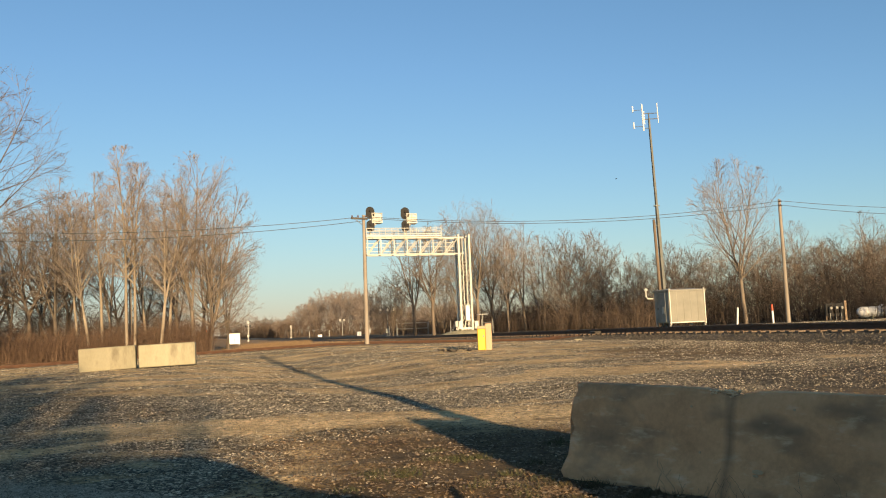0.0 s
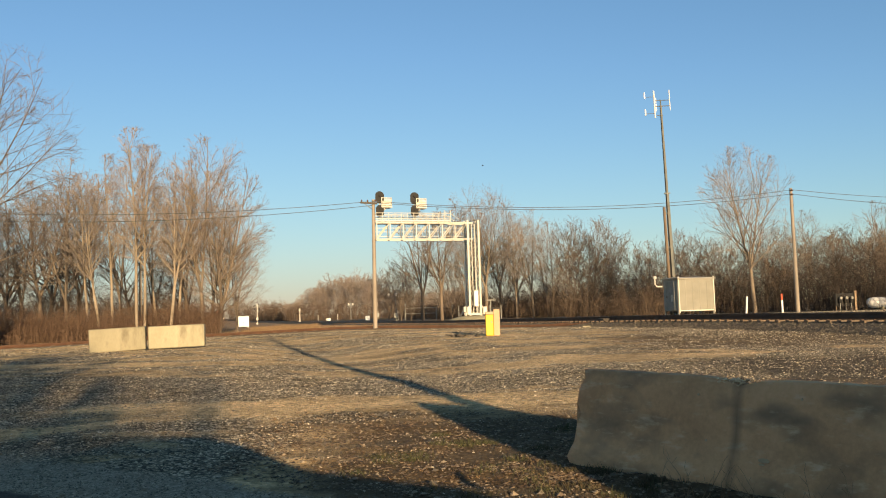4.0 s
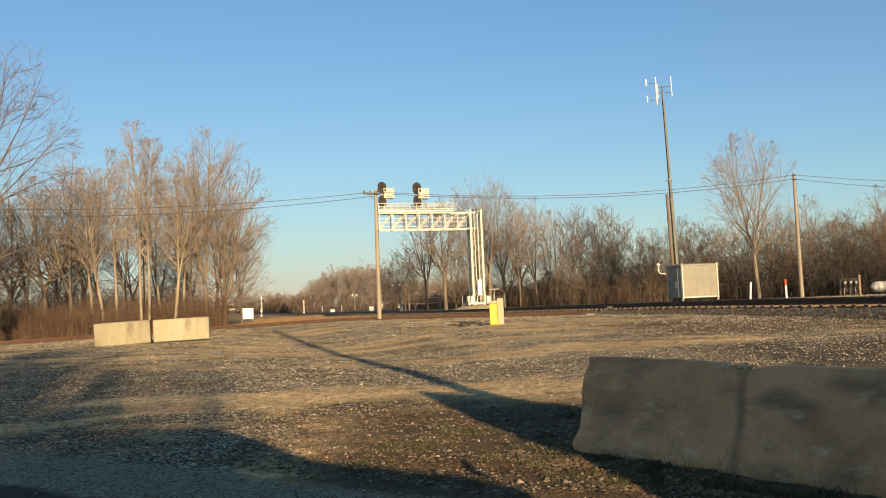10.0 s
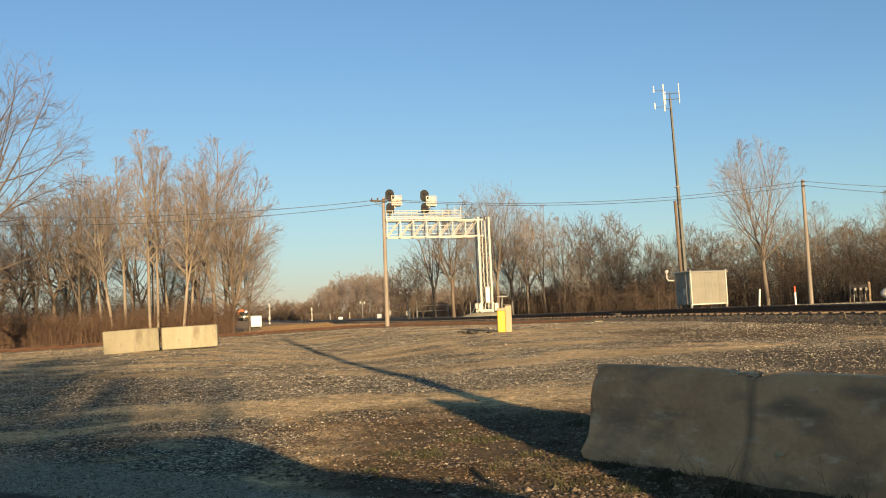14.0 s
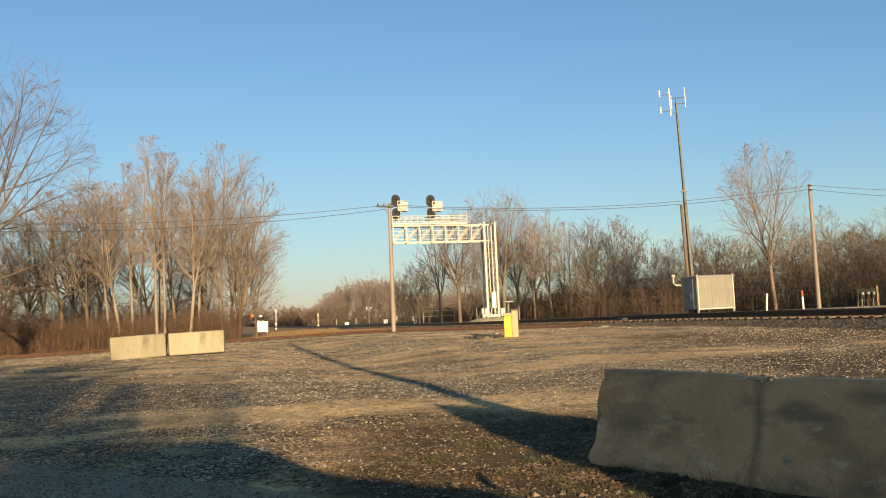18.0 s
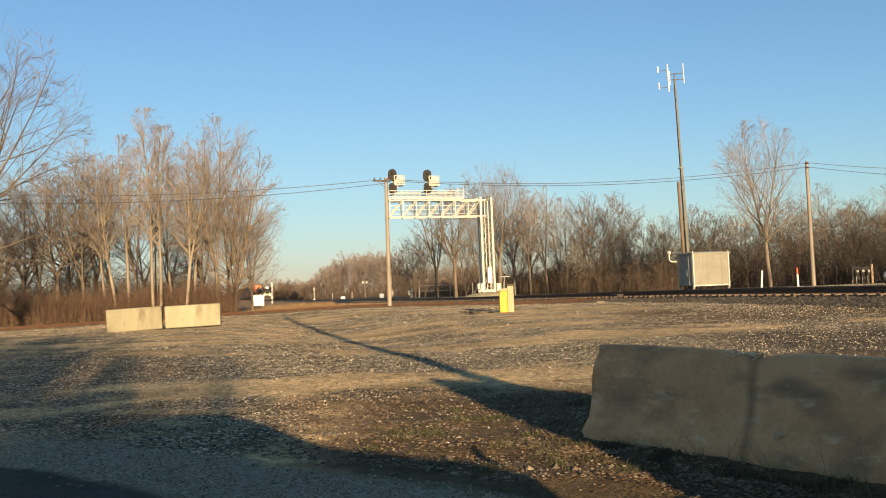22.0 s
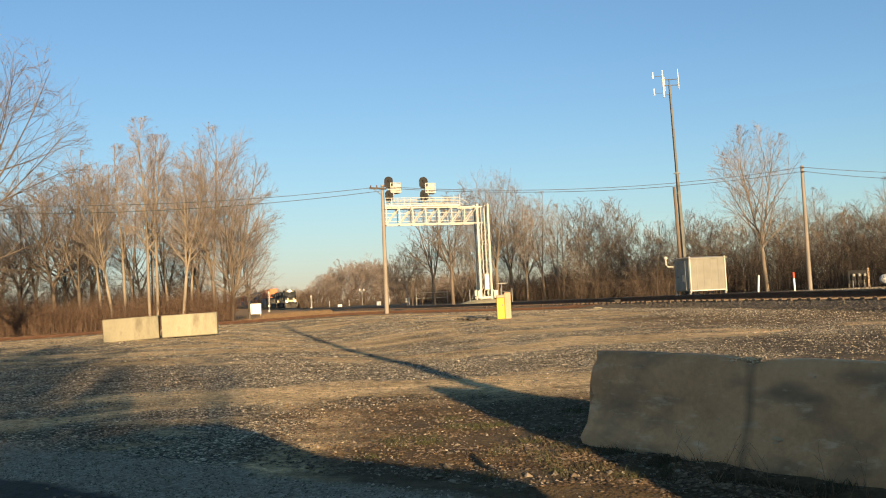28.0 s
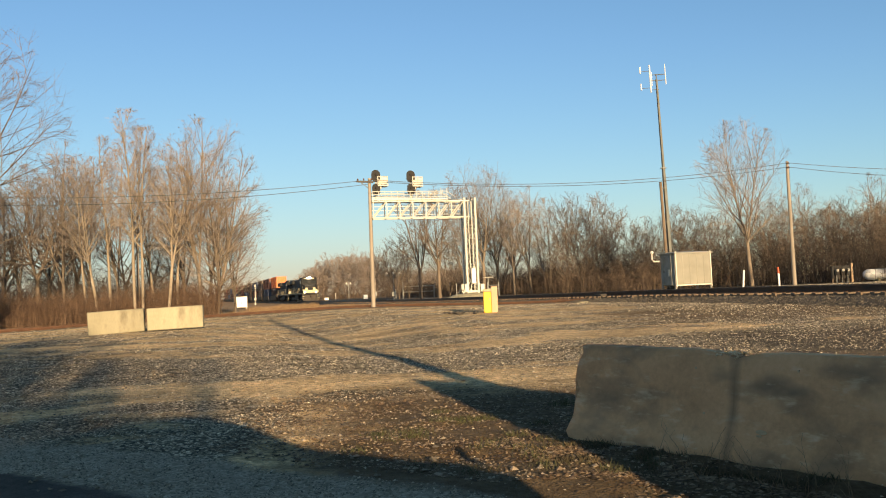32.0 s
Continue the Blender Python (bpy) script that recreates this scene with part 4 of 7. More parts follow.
RIGHT_C = [(2.6, 108, 15.6, 4, 0), (6.4, 107, 16.2, 4, 0), (9.0, 112, 14.0, 4, 0), (12.0, 104, 12.0, 2, 0), (-5.5, 120, 9.0, 6, 0), (-9.0, 125, 8.0, 7, 0),
    (26.0, 77, 8.3, 6, 0), (29.3, 76, 8.7, 6, 0), (34.6, 73, 8.0, 7, 0), (28.4, 73, 7.2, 7, 0), (19.9, 84, 7.4, 7, 0), (14.2, 88, 8.2, 7, 0), (36.0, 70, 7.0, 7, 0), (39.0, 71, 7.6, 7, 0)]
_rng = random.Random(77)
for _row in LEFT_A + LEFT_B:
    tree(*_row[:4], _rng.uniform(0, 6.28), group="grove beside the siding", lean=_row[4])
for _row in RIGHT_A + RIGHT_B + RIGHT_C:
    tree(*_row[:4], _rng.uniform(0, 6.28), group="trees behind the main line", lean=_row[4])
for _k in range(11):
    _y = _rng.uniform(74, 100)
    tree(-_y * _rng.uniform(0.30, 0.60), _y, _rng.uniform(9.0, 12.0), _rng.choice((5, 6, 2)), _rng.uniform(0, 6.28), group="grove beside the siding")


def big_trees():
    """The trees with a form of their own."""
    for x, y, lean, h, seed, args, lab in (
            (23.7, 66.0, -3.5, 12.9, 5, (0.26, 0.345, 3, 15, 42, (12, 7, 4, 3), 0.16, 0.0, 0.045, 0.58), "tall bare tree with pale trunk and fan-shaped crown"),
            (-24.2, 39.0, 0.0, 15.5, 9, (0.18, 0.47, 4, 30, 56, (9, 7, 5, 3), 0.25, 0.05, 0.03, 0.52), "large bare tree with spreading limbs beside the lot"),
            (-29.0, 47.0, 0.0, 12.6, 12, (0.20, 0.38, 4, 24, 50, (8, 6, 4, 2), 0.18, 0.05, 0.04, 0.55), "large bare tree with spreading limbs behind brush")):
        wood, fine, _tips = grow(seed, h, *args)
        t = thing("bare_tree", Matrix.Translation((x, y, land(x, y, False))) @ Matrix.Rotation(radians(lean), 4, "Y"), lab, "tree")
        part("trunk", segments("trunk", wood, 7, M_BARKDK if seed == 9 else M_BARK), None, t)
        part("crown", segments("crown", fine, 3, M_TWIGDK if seed == 9 else M_TWIG), None, t)


big_trees()


def brush(name, label, spots, height, material, seed, twigs=5, r=0.012, category="brush"):
    """A thicket of thin stems."""
    rng = random.Random(seed)
    rows = []
    for x, y in spots:
        z = land(x, y, False) - 0.05
        h = height(x, y) * rng.uniform(0.5, 1.1)
        a, l = rng.uniform(0, 6.283), h * abs(rng.gauss(0, 0.48))
        dx, dy = math.cos(a) * l, math.sin(a) * l
        mx, my, mz = x + dx * 0.35, y + dy * 0.35, z + h * 0.55
        rows.append((x, y, z, mx, my, mz, r, r * 0.75))
        rows.append((mx, my, mz, x + dx, y + dy, z + h, r * 0.85, 0.0))
        for k in range(twigs):
            f = rng.uniform(0.1, 1.0)
            if f < 0.55:
                sx, sy, sz = x + (mx - x) * f / 0.55, y + (my - y) * f / 0.55, z + h * f
            else:
                g = (f - 0.55) / 0.45
                sx, sy, sz = mx + (x + dx - mx) * g, my + (y + dy - my) * g, z + h * f
            a, l, e = rng.uniform(0, 6.283), h * rng.uniform(0.15, 0.38), rng.uniform(-0.35, 1.1)
            ex, ey, ez = sx + math.cos(a) * l * math.cos(e), sy + math.sin(a) * l * math.cos(e), sz + l * math.sin(e)
            rows.append((sx, sy, sz, ex, ey, ez, r * 0.8, 0.0))
            a += rng.uniform(-1, 1)
            g, l = rng.uniform(0.3, 0.9), l * 0.6
            qx, qy, qz = sx + (ex - sx) * g, sy + (ey - sy) * g, sz + (ez - sz) * g
            rows.append((qx, qy, qz, qx + math.cos(a) * l * 0.7, qy + math.sin(a) * l * 0.7, qz + l * rng.uniform(0, 0.8), r * 0.6, 0.0))
    ob = new(name, segments(name, rows, 3, material))
    return tagged(ob, label, category, kind="stuff")


_rng = random.Random(21)
brush("red_brush", "dense red-brown leafless brush in front of the grove",
      [(-0.272 * y - 27 * _rng.random() ** 1.1, y) for y in (53.5 + 6.5 * _rng.random() for _ in range(3900))],
      lambda x, y: 1.85 + 0.9 * noise.noise((x * 0.35, y * 0.35, 1.0)) + 0.08 * (y - 53), M_BRUSH, 1, 7, 0.010)
brush("grove_undergrowth", "dark leafless undergrowth inside the grove",
      [(-0.36 * y - 34 * _rng.random() + 4, y) for y in (60 + 22 * _rng.random() for _ in range(2900))],
      lambda x, y: 3.8 + 1.2 * noise.noise((x * 0.2, y * 0.2, 2.0)), M_UNDER, 2, 7, 0.014)


SCRUB_U = (-0.262, -0.188)


def behind_line(n, near, far, a0, a1):
    out = []
    for _ in range(n):
        p = on_track(_rng.uniform(a0, a1), _rng.uniform(near, far))
        out.append((p.x, p.y))
    return out


brush("line_side_thicket", "leafless thicket along the far side of the line, shade in its dark colour",
      behind_line(4600, 22, 34, 5, 150), lambda x, y: 4.3 + 1.6 * noise.noise((x * 0.16, y * 0.16, 3.0)), M_SHADY_THICKET, 3, 8, 0.015)
brush("deep_thicket", "leafless thicket closing the woods behind the line, shade in its dark colour",
      behind_line(1500, 36, 52, 5, 160), lambda x, y: 5.6 + 1.5 * noise.noise((x * 0.16, y * 0.16, 8.0)), M_SHADY_THICKET, 13, 8, 0.034)
brush("crossing_scrub", "distant brown scrub beyond the line near the crossing",
      [(u * y, y) for u, y in ((u, 29.8 / (0.3137 + u) + _rng.uniform(0, 30)) for u in (_rng.uniform(*SCRUB_U) for _ in range(620)))],
      lambda x, y: 0.019 * y * (1 + 0.4 * noise.noise((x / y * 60, 0.0, 5.0))), M_SCRUB, 14, 8, 0.05)
brush("trackside_scrub", "reddish leafless scrub round the trunks behind the line",
      behind_line(1700, 13, 21, 66, 160), lambda x, y: 2.4 + 1.3 * noise.noise((x * 0.22, y * 0.22, 9.0)), M_SCRUB, 15, 8, 0.015)
brush("line_side_brush", "red-brown scrub along the far side of the line, darkened for shade",
      behind_line(2100, 19, 25, 5, 140), lambda x, y: 2.1 + 1.0 * noise.noise((x * 0.3, y * 0.3, 4.0)), M_SHADY_THICKET, 4, 6, 0.016)
brush("dry_grass", "tan dry grass beyond the siding",
      [(-3 - 30 * _rng.random() - (y - 56) * 0.16, y) for y in (55 + 45 * _rng.random() ** 1.5 for _ in range(3200))],
      lambda x, y: 0.27, M_STRAW, 5, 1, 0.009, "grass")

brush("far_scrub", "distant brown scrub at the foot of the far woods", [(y * _rng.uniform(-0.19, 0.06), y) for y in (_rng.uniform(228, 255) for _ in range(1200))],
      lambda x, y: 4.6 + 1.8 * noise.noise((x * 0.08, y * 0.08, 6.0)), M_SCRUB, 9, 7, 0.04)
brush("dry_grass_mound", "tan dry grass on the low mound beyond the siding",
      [(y * _rng.uniform(-0.235, -0.155), y) for y in (_rng.uniform(55, 66) for _ in range(2600))], lambda x, y: 0.45, M_STRAW, 16, 3, 0.008, "grass")


def far_woods():
    """Distant leafless woods in the gap, too far to tell the trees apart."""
    rng = random.Random(4)
    forms = []
    for k, (half, peak) in enumerate(((0.40, 0.60), (0.46, 0.55), (0.34, 0.62))):
        wood, fine, _t = grow(300 + k, 12.0, 0.14, half, 4, 24, 44, (7, 6, 4, 1), 0.16, 0.05, 0.05, peak, 0.027)
        forms.append(np.array(wood + fine))
    for name, label, count, spread in (("far_woods", "distant leafless woods, brown in low sun", 54, "mid"),
                                       ("far_treeline", "hazy distant tree line on the horizon", 30, "far")):
        rows = []
        for i in range(count):
            if spread == "mid":
                u = -0.192 + 0.235 * i / count + rng.uniform(-0.005, 0.005)
                y = rng.uniform(250, 300)
                h = (8.2 + 7.2 * math.exp(-((u + 0.116) / 0.036) ** 2)) * rng.uniform(0.84, 1.08) * (0.6 + 0.4 * step(-0.19, -0.165, u))
            else:
                u, y, h = rng.uniform(-0.36, -0.02), rng.uniform(480, 620), rng.uniform(9, 15)
            k, a = h / 12.0, rng.uniform(0, 6.283)
            c, s_ = math.cos(a) * k, math.sin(a) * k
            f = forms[i % 3].copy()
            for o in (0, 3):
                fx, fy = f[:, o].copy(), f[:, o + 1].copy()
                f[:, o], f[:, o + 1], f[:, o + 2] = u * y + fx * c - fy * s_, y + fx * s_ + fy * c, 0.4 + f[:, o + 2] * k
            rows.append(f)
        tagged(new(name, segments(name, np.concatenate(rows), 3, M_FAR)), label, "woods", kind="stuff")


far_woods()



# ---- things on the lot ----
def at_ground(x, y, turn_=0.0, dz=0.0):
    return Matrix.Translation((x, y, land(x, y) + dz)) @ Matrix.Rotation(turn_, 4, "Z")


def concrete_barriers():
    """Two precast barriers end to end, shaded, with a broken top at their joint."""
    half = [(0.30, 0.0), (0.30, 0.075), (0.262, 0.15), (0.218, 0.24), (0.175, 0.33), (0.155, 0.43), (0.132, 0.54), (0.11, 0.66), (0.09, 0.755), (0.065, 0.82)]
    prof = [(-a, b) for a, b in half] + [(a, b) for a, b in half[::-1]]
    rng = random.Random(3)
    ends = [((1.22, 7.80), (2.251, 6.588), 0.075, 0.055), ((2.251, 6.588), (4.262, 4.224), 0.055, 0.02)]
    for i, (a, b, za, zb) in enumerate(ends):
        a, b = Vector((*a, za)), Vector((*b, zb))
        L = (b - a).length
        m = Matrix.Translation(a) @ Matrix.Rotation(math.atan2(b.y - a.y, b.x - a.x), 4, "Z") @ Matrix.Rotation(math.asin((zb - za) / L) * -1, 4, "Y")
        t = thing("concrete_barrier", m, "stained grey precast concrete road barrier with a chipped top edge", "barrier", "concrete barriers")
        s = Shape()
        n = 26 if i == 0 else 40
        for k in range(n + 1):
            x = L * k / n
            end = min(x, L - x)
            for (u, w) in prof:
                j = 0.004 * noise.noise(((x + 1.59 * i) * 6, u * 8, w * 6))
                dz = 0.0
                if w > 0.7:
                    dist = (L - x) if i == 0 else x
                    dz = -max(0.0, 0.045 - 0.16 * dist) * (1 + 0.8 * noise.noise(((x + 1.59 * i) * 22, u * 20, 2.0))) + 0.006 * noise.noise(((x + 1.59 * i) * 12, u * 9, 5.0))
                chip = 0.085 * max(0.0, 0.35 + noise.noise((w * 6.5 + i, u * 4, 7.0))) if x < 0.01 and i == 0 else 0.0
                s.v.append((x + (chip if x < 0.01 else -chip), u * (1 + j) + j, max(0.0, w + dz)))
        p = len(prof)
        s.f = [(k * p + q, k * p + (q + 1) % p, (k + 1) * p + (q + 1) % p, (k + 1) * p + q) for k in range(n) for q in range(p)]
        s.f += [tuple(range(p))[::-1], tuple(range(n * p, n * p + p))]
        part("body", s, M_CONC, t)
        for f, w in ((0.16, 0.70), (0.16, 0.30), (0.78, 0.68), (0.84, 0.34)):
            u = 0.085 + (0.78 - w) * 0.2 + 0.002
            part("tie_hole_plug", Shape().tube((L * f, -u + 0.02, w), (L * f, -u - 0.004, w + 0.001), 0.010, 0.009, 8), M_PLUG, t, "pale mortar plug")
        if i == 0:
            rg = np.random.default_rng(2)
            q = np.stack([L - np.abs(rg.normal(0, 0.17, 46)), rg.uniform(-0.075, 0.075, 46), 0.80 + rg.uniform(-0.035, 0.012, 46)], -1)
            tagged(part("broken_edge", stones("broken_edge", q, rg.uniform(0.02, 0.06, 46), M_PLUG, rg, 0.6), None, t, "crumbled pale concrete along the broken top"), kind="stuff")
    # white droppings and scuffs low on the face
    n2 = Vector((-0.766, -0.643, 0))
    for (fx, w, sc) in ((0.32, 0.26, 0.075), (0.30, 0.23, 0.04)):
        a, b = Vector((2.258, 6.582, 0.05)), Vector((4.25, 4.20, 0.02))
        pos = a + (b - a) * 0.075 + n2 * 0.235 + Vector((0, 0, w)) + (b - a).normalized() * (fx - 0.3)
        sp = Shape().lathe([(0.001, 0), (sc * 0.5, 0.001), (sc * 0.30, 0.003), (0.001, 0.0035)], 7)
        o = new("paint_scuff", sp.mesh("paint_scuff", M_PLUG))
        o.matrix_world = Matrix.Translation(pos) @ n2.to_track_quat("Z", "Y").to_matrix().to_4x4() @ Matrix.Diagonal((1.3, 0.5, 1, 1))
        tagged(o, "white splash mark on the concrete barrier", "stain")


concrete_barriers()


def concrete_blocks():
    for (a, b, h, lab) in (((-12.82, 30.0), (-10.98, 30.55), 0.83, "large pale cast concrete block, slightly leaning, beside the siding"),
                           ((-10.93, 30.6), (-9.0, 31.05), 0.81, "large pale cast concrete block with stained face beside the siding")):
        a, b = Vector((*a, 0)), Vector((*b, 0))
        d = b - a
        L = d.length
        za, zb = 0.35, 0.39
        if a.x > -11:
            za, zb = 0.42, 0.43
        t = thing("concrete_block", Matrix.Translation((a.x, a.y, za)) @ Matrix.Rotation(math.atan2(d.y, d.x), 4, "Z") @ Matrix.Rotation(-math.atan2(zb - za + 0.03, L), 4, "Y"),
                  lab, "concrete block", "concrete blocks")
        s = Shape().box((L / 2, 0.36, h / 2), (L - 0.02, 0.72, h), 0.03)
        part("body", s, M_BLOCK, t)
        lp = Shape()
        for f in (0.22, 0.78):
            lp.path([(L * f - 0.08, 0.36, h - 0.01), (L * f - 0.07, 0.36, h + 0.035), (L * f + 0.07, 0.36, h + 0.035), (L * f + 0.08, 0.36, h - 0.01)], 0.012)
        part("lifting_loop", lp, M_RUST, t, "rusty lifting loops")


concrete_blocks()


def marker_posts():
    x, y = 1.72, 34.0
    t = thing("cable_pedestal", at_ground(x, y), "bright yellow and tan utility pedestal on the gravel", "pedestal")
    part("yellow_panel", Shape().box((-0.155, -0.05, 0.42), (0.31, 0.24, 0.84), 0.02), M_YELLOW, t, "bright yellow plastic panel")
    part("panel_cap", Shape().box((-0.155, -0.05, 0.895), (0.33, 0.26, 0.11), 0.02), M_TANPOST, t, "pale cap")
    part("post", Shape().box((0.135, 0.03, 0.52), (0.25, 0.22, 1.06), 0.015), M_TANPOST, t, "tan square post")
    part("lock", Shape().box((-0.07, -0.185, 0.55), (0.04, 0.03, 0.07), 0.005), M_GALV, t)
    for px, py, h, top, lean, lab in ((18.82, 54.0, 1.05, None, 5, "leaning white marker post beyond the rails"), (21.12, 54.0, 1.18, 1, -1, "white marker post with a red top beyond the rails")):
        t = thing("marker_post", at_ground(px, py) @ Matrix.Rotation(radians(lean), 4, "Y"), lab, "marker post")
        part("post", Shape().tube((0, 0, -0.05), (0, 0, h * (0.66 if top else 1.0)), 0.06, 0.06, 10), M_TANK, t)
        if top:
            part("red_top", Shape().tube((0, 0, h * 0.66), (0, 0, h), 0.061, 0.055, 10), M_RED, t, "red painted top")
        else:
            part("cap", Shape().lathe([(0.06, h), (0.065, h + 0.02), (0.03, h + 0.045)], 10), M_TANK, t)


marker_posts()


def switch_machine():
    """Low switch gear where the siding meets the line."""
    t = thing("switch_machine", at_ground(8.35, 46.2, math.atan2(0.9541, -0.2993)), "low dark switch machine where the siding meets the line", "switch machine")
    part("case", Shape().box((0, 0, 0.20), (0.75, 0.42, 0.30), 0.04), M_TRUCK, t)
    part("motor_cover", Shape().box((0.52, 0, 0.17), (0.34, 0.32, 0.22), 0.05), M_BLACK, t)
    part("throw_rod", Shape().tube((0.1, -0.2, 0.12), (0.1, -1.3, 0.12), 0.025, 0.025, 8), M_RUST, t)
    for q in (-0.3, 0.4):
        part("head_timber", Shape().box((q, -0.5, 0.04), (0.22, 2.2, 0.14), 0.015), M_TIE, t)
    p = thing("broken_plank", at_ground(6.9, 43.3, 0.3, 0.02), "short pale broken plank lying on the gravel", "plank")
    part("board", Shape().box((0, 0, 0.03), (0.40, 0.11, 0.05), 0.01), M_BLOCK, p)
    part("split_end", Shape().box((0.24, 0.02, 0.03), (0.10, 0.05, 0.035), 0.008), M_BLOCK, p)


switch_machine()


def line_pole(x, y, top, lean=0.0, arm=True, material=None, label="weathered wooden line pole", arm_turn=0.2, group="line poles"):
    z = land(x, y, False)
    h = top - z
    t = thing("utility_pole", Matrix.Translation((x, y, z)) @ Matrix.Rotation(radians(lean), 4, "Y"), label, "utility pole", group)
    s = Shape()
    prof = [(0.135, -0.3)] + [(0.135 - 0.045 * k / 8, h * k / 8) for k in range(9)]
    s.lathe(prof, 12)
    part("pole", s, material or M_POLE, t)
    if arm:
        r = Matrix.Rotation(arm_turn, 4, "Z")
        part("crossarm", Shape().box((0, 0, 0), (1.0, 0.09, 0.11), 0.01, r @ Matrix.Translation((-0.28, -0.14, h - 0.22)) @ Matrix.Rotation(radians(3), 4, "Y")), M_TRUCK, t)
        part("brace", Shape().bar((-0.55, -0.15, h - 0.24), (-0.05, -0.12, h - 0.62), 0.03, m=r), M_GALV, t)
        for dx in (-0.7, -0.35, 0.12):
            part("insulator", Shape().lathe([(0.02, 0), (0.045, 0.02), (0.03, 0.05), (0.05, 0.07), (0.03, 0.12), (0.01, 0.13)], 10,
                                            r @ Matrix.Translation((dx, -0.14, h - 0.15))), M_GLASS, t)
    else:
        for k in range(2):
            part("bracket", Shape().bar((-0.12, -0.1, h - 0.15 - 0.28 * k), (0.12, -0.1, h - 0.15 - 0.28 * k), 0.05), M_BLACK, t)
            part("insulator", Shape().lathe([(0.02, 0), (0.05, 0.03), (0.03, 0.06), (0.05, 0.09), (0.01, 0.12)], 10, Matrix.Translation((0, -0.17, h - 0.2 - 0.28 * k))), M_GLASS, t)
    part("ground_wire", Shape().tube((0.13, -0.09, 0.0), (0.09, -0.07, h - 0.4), 0.008, 0.008, 5), M_WIRE, t)
    return t


line_pole(-4.42, 50.0, 8.25, 0.3, True, label="sunlit wooden line pole with a short crossarm")
line_pole(22.5, 55.0, 8.85, 0.0, False, label="sunlit wooden line pole beyond the rails")
line_pole(50.5, 60.5, 9.0, 0.0, False)
line_pole(-32.5, 45.0, 8.2, 0.0, True)


def wires():
    for pts, sag, lab in (([(-32.9, 44.9, 8.1), (-4.85, 49.85, 8.10)], 0.62, ""), ([(-32.4, 45.1, 7.62), (-4.45, 49.85, 7.88)], 0.66, ""),
                          ([(-4.45, 49.85, 8.14), (22.5, 54.83, 8.72)], 0.72, ""), ([(-4.35, 49.85, 8.05), (22.5, 54.83, 8.45)], 0.70, ""),
                          ([(22.5, 54.83, 8.72), (50.5, 60.3, 8.9)], 0.75, ""), ([(22.5, 54.83, 8.45), (50.5, 60.3, 8.6)], 0.95, "")):
        a, b = Vector(pts[0]), Vector(pts[1])
        s = Shape()
        line = [a + (b - a) * (k / 24) - Vector((0, 0, sag * 4 * (k / 24) * (1 - k / 24))) for k in range(25)]
        s.path(line, 0.016, 5)
        tagged(new("overhead_wire", s.mesh("overhead_wire", M_WIRE)), "thin dark overhead wire slung between line poles", "wire", "overhead wires")


wires()


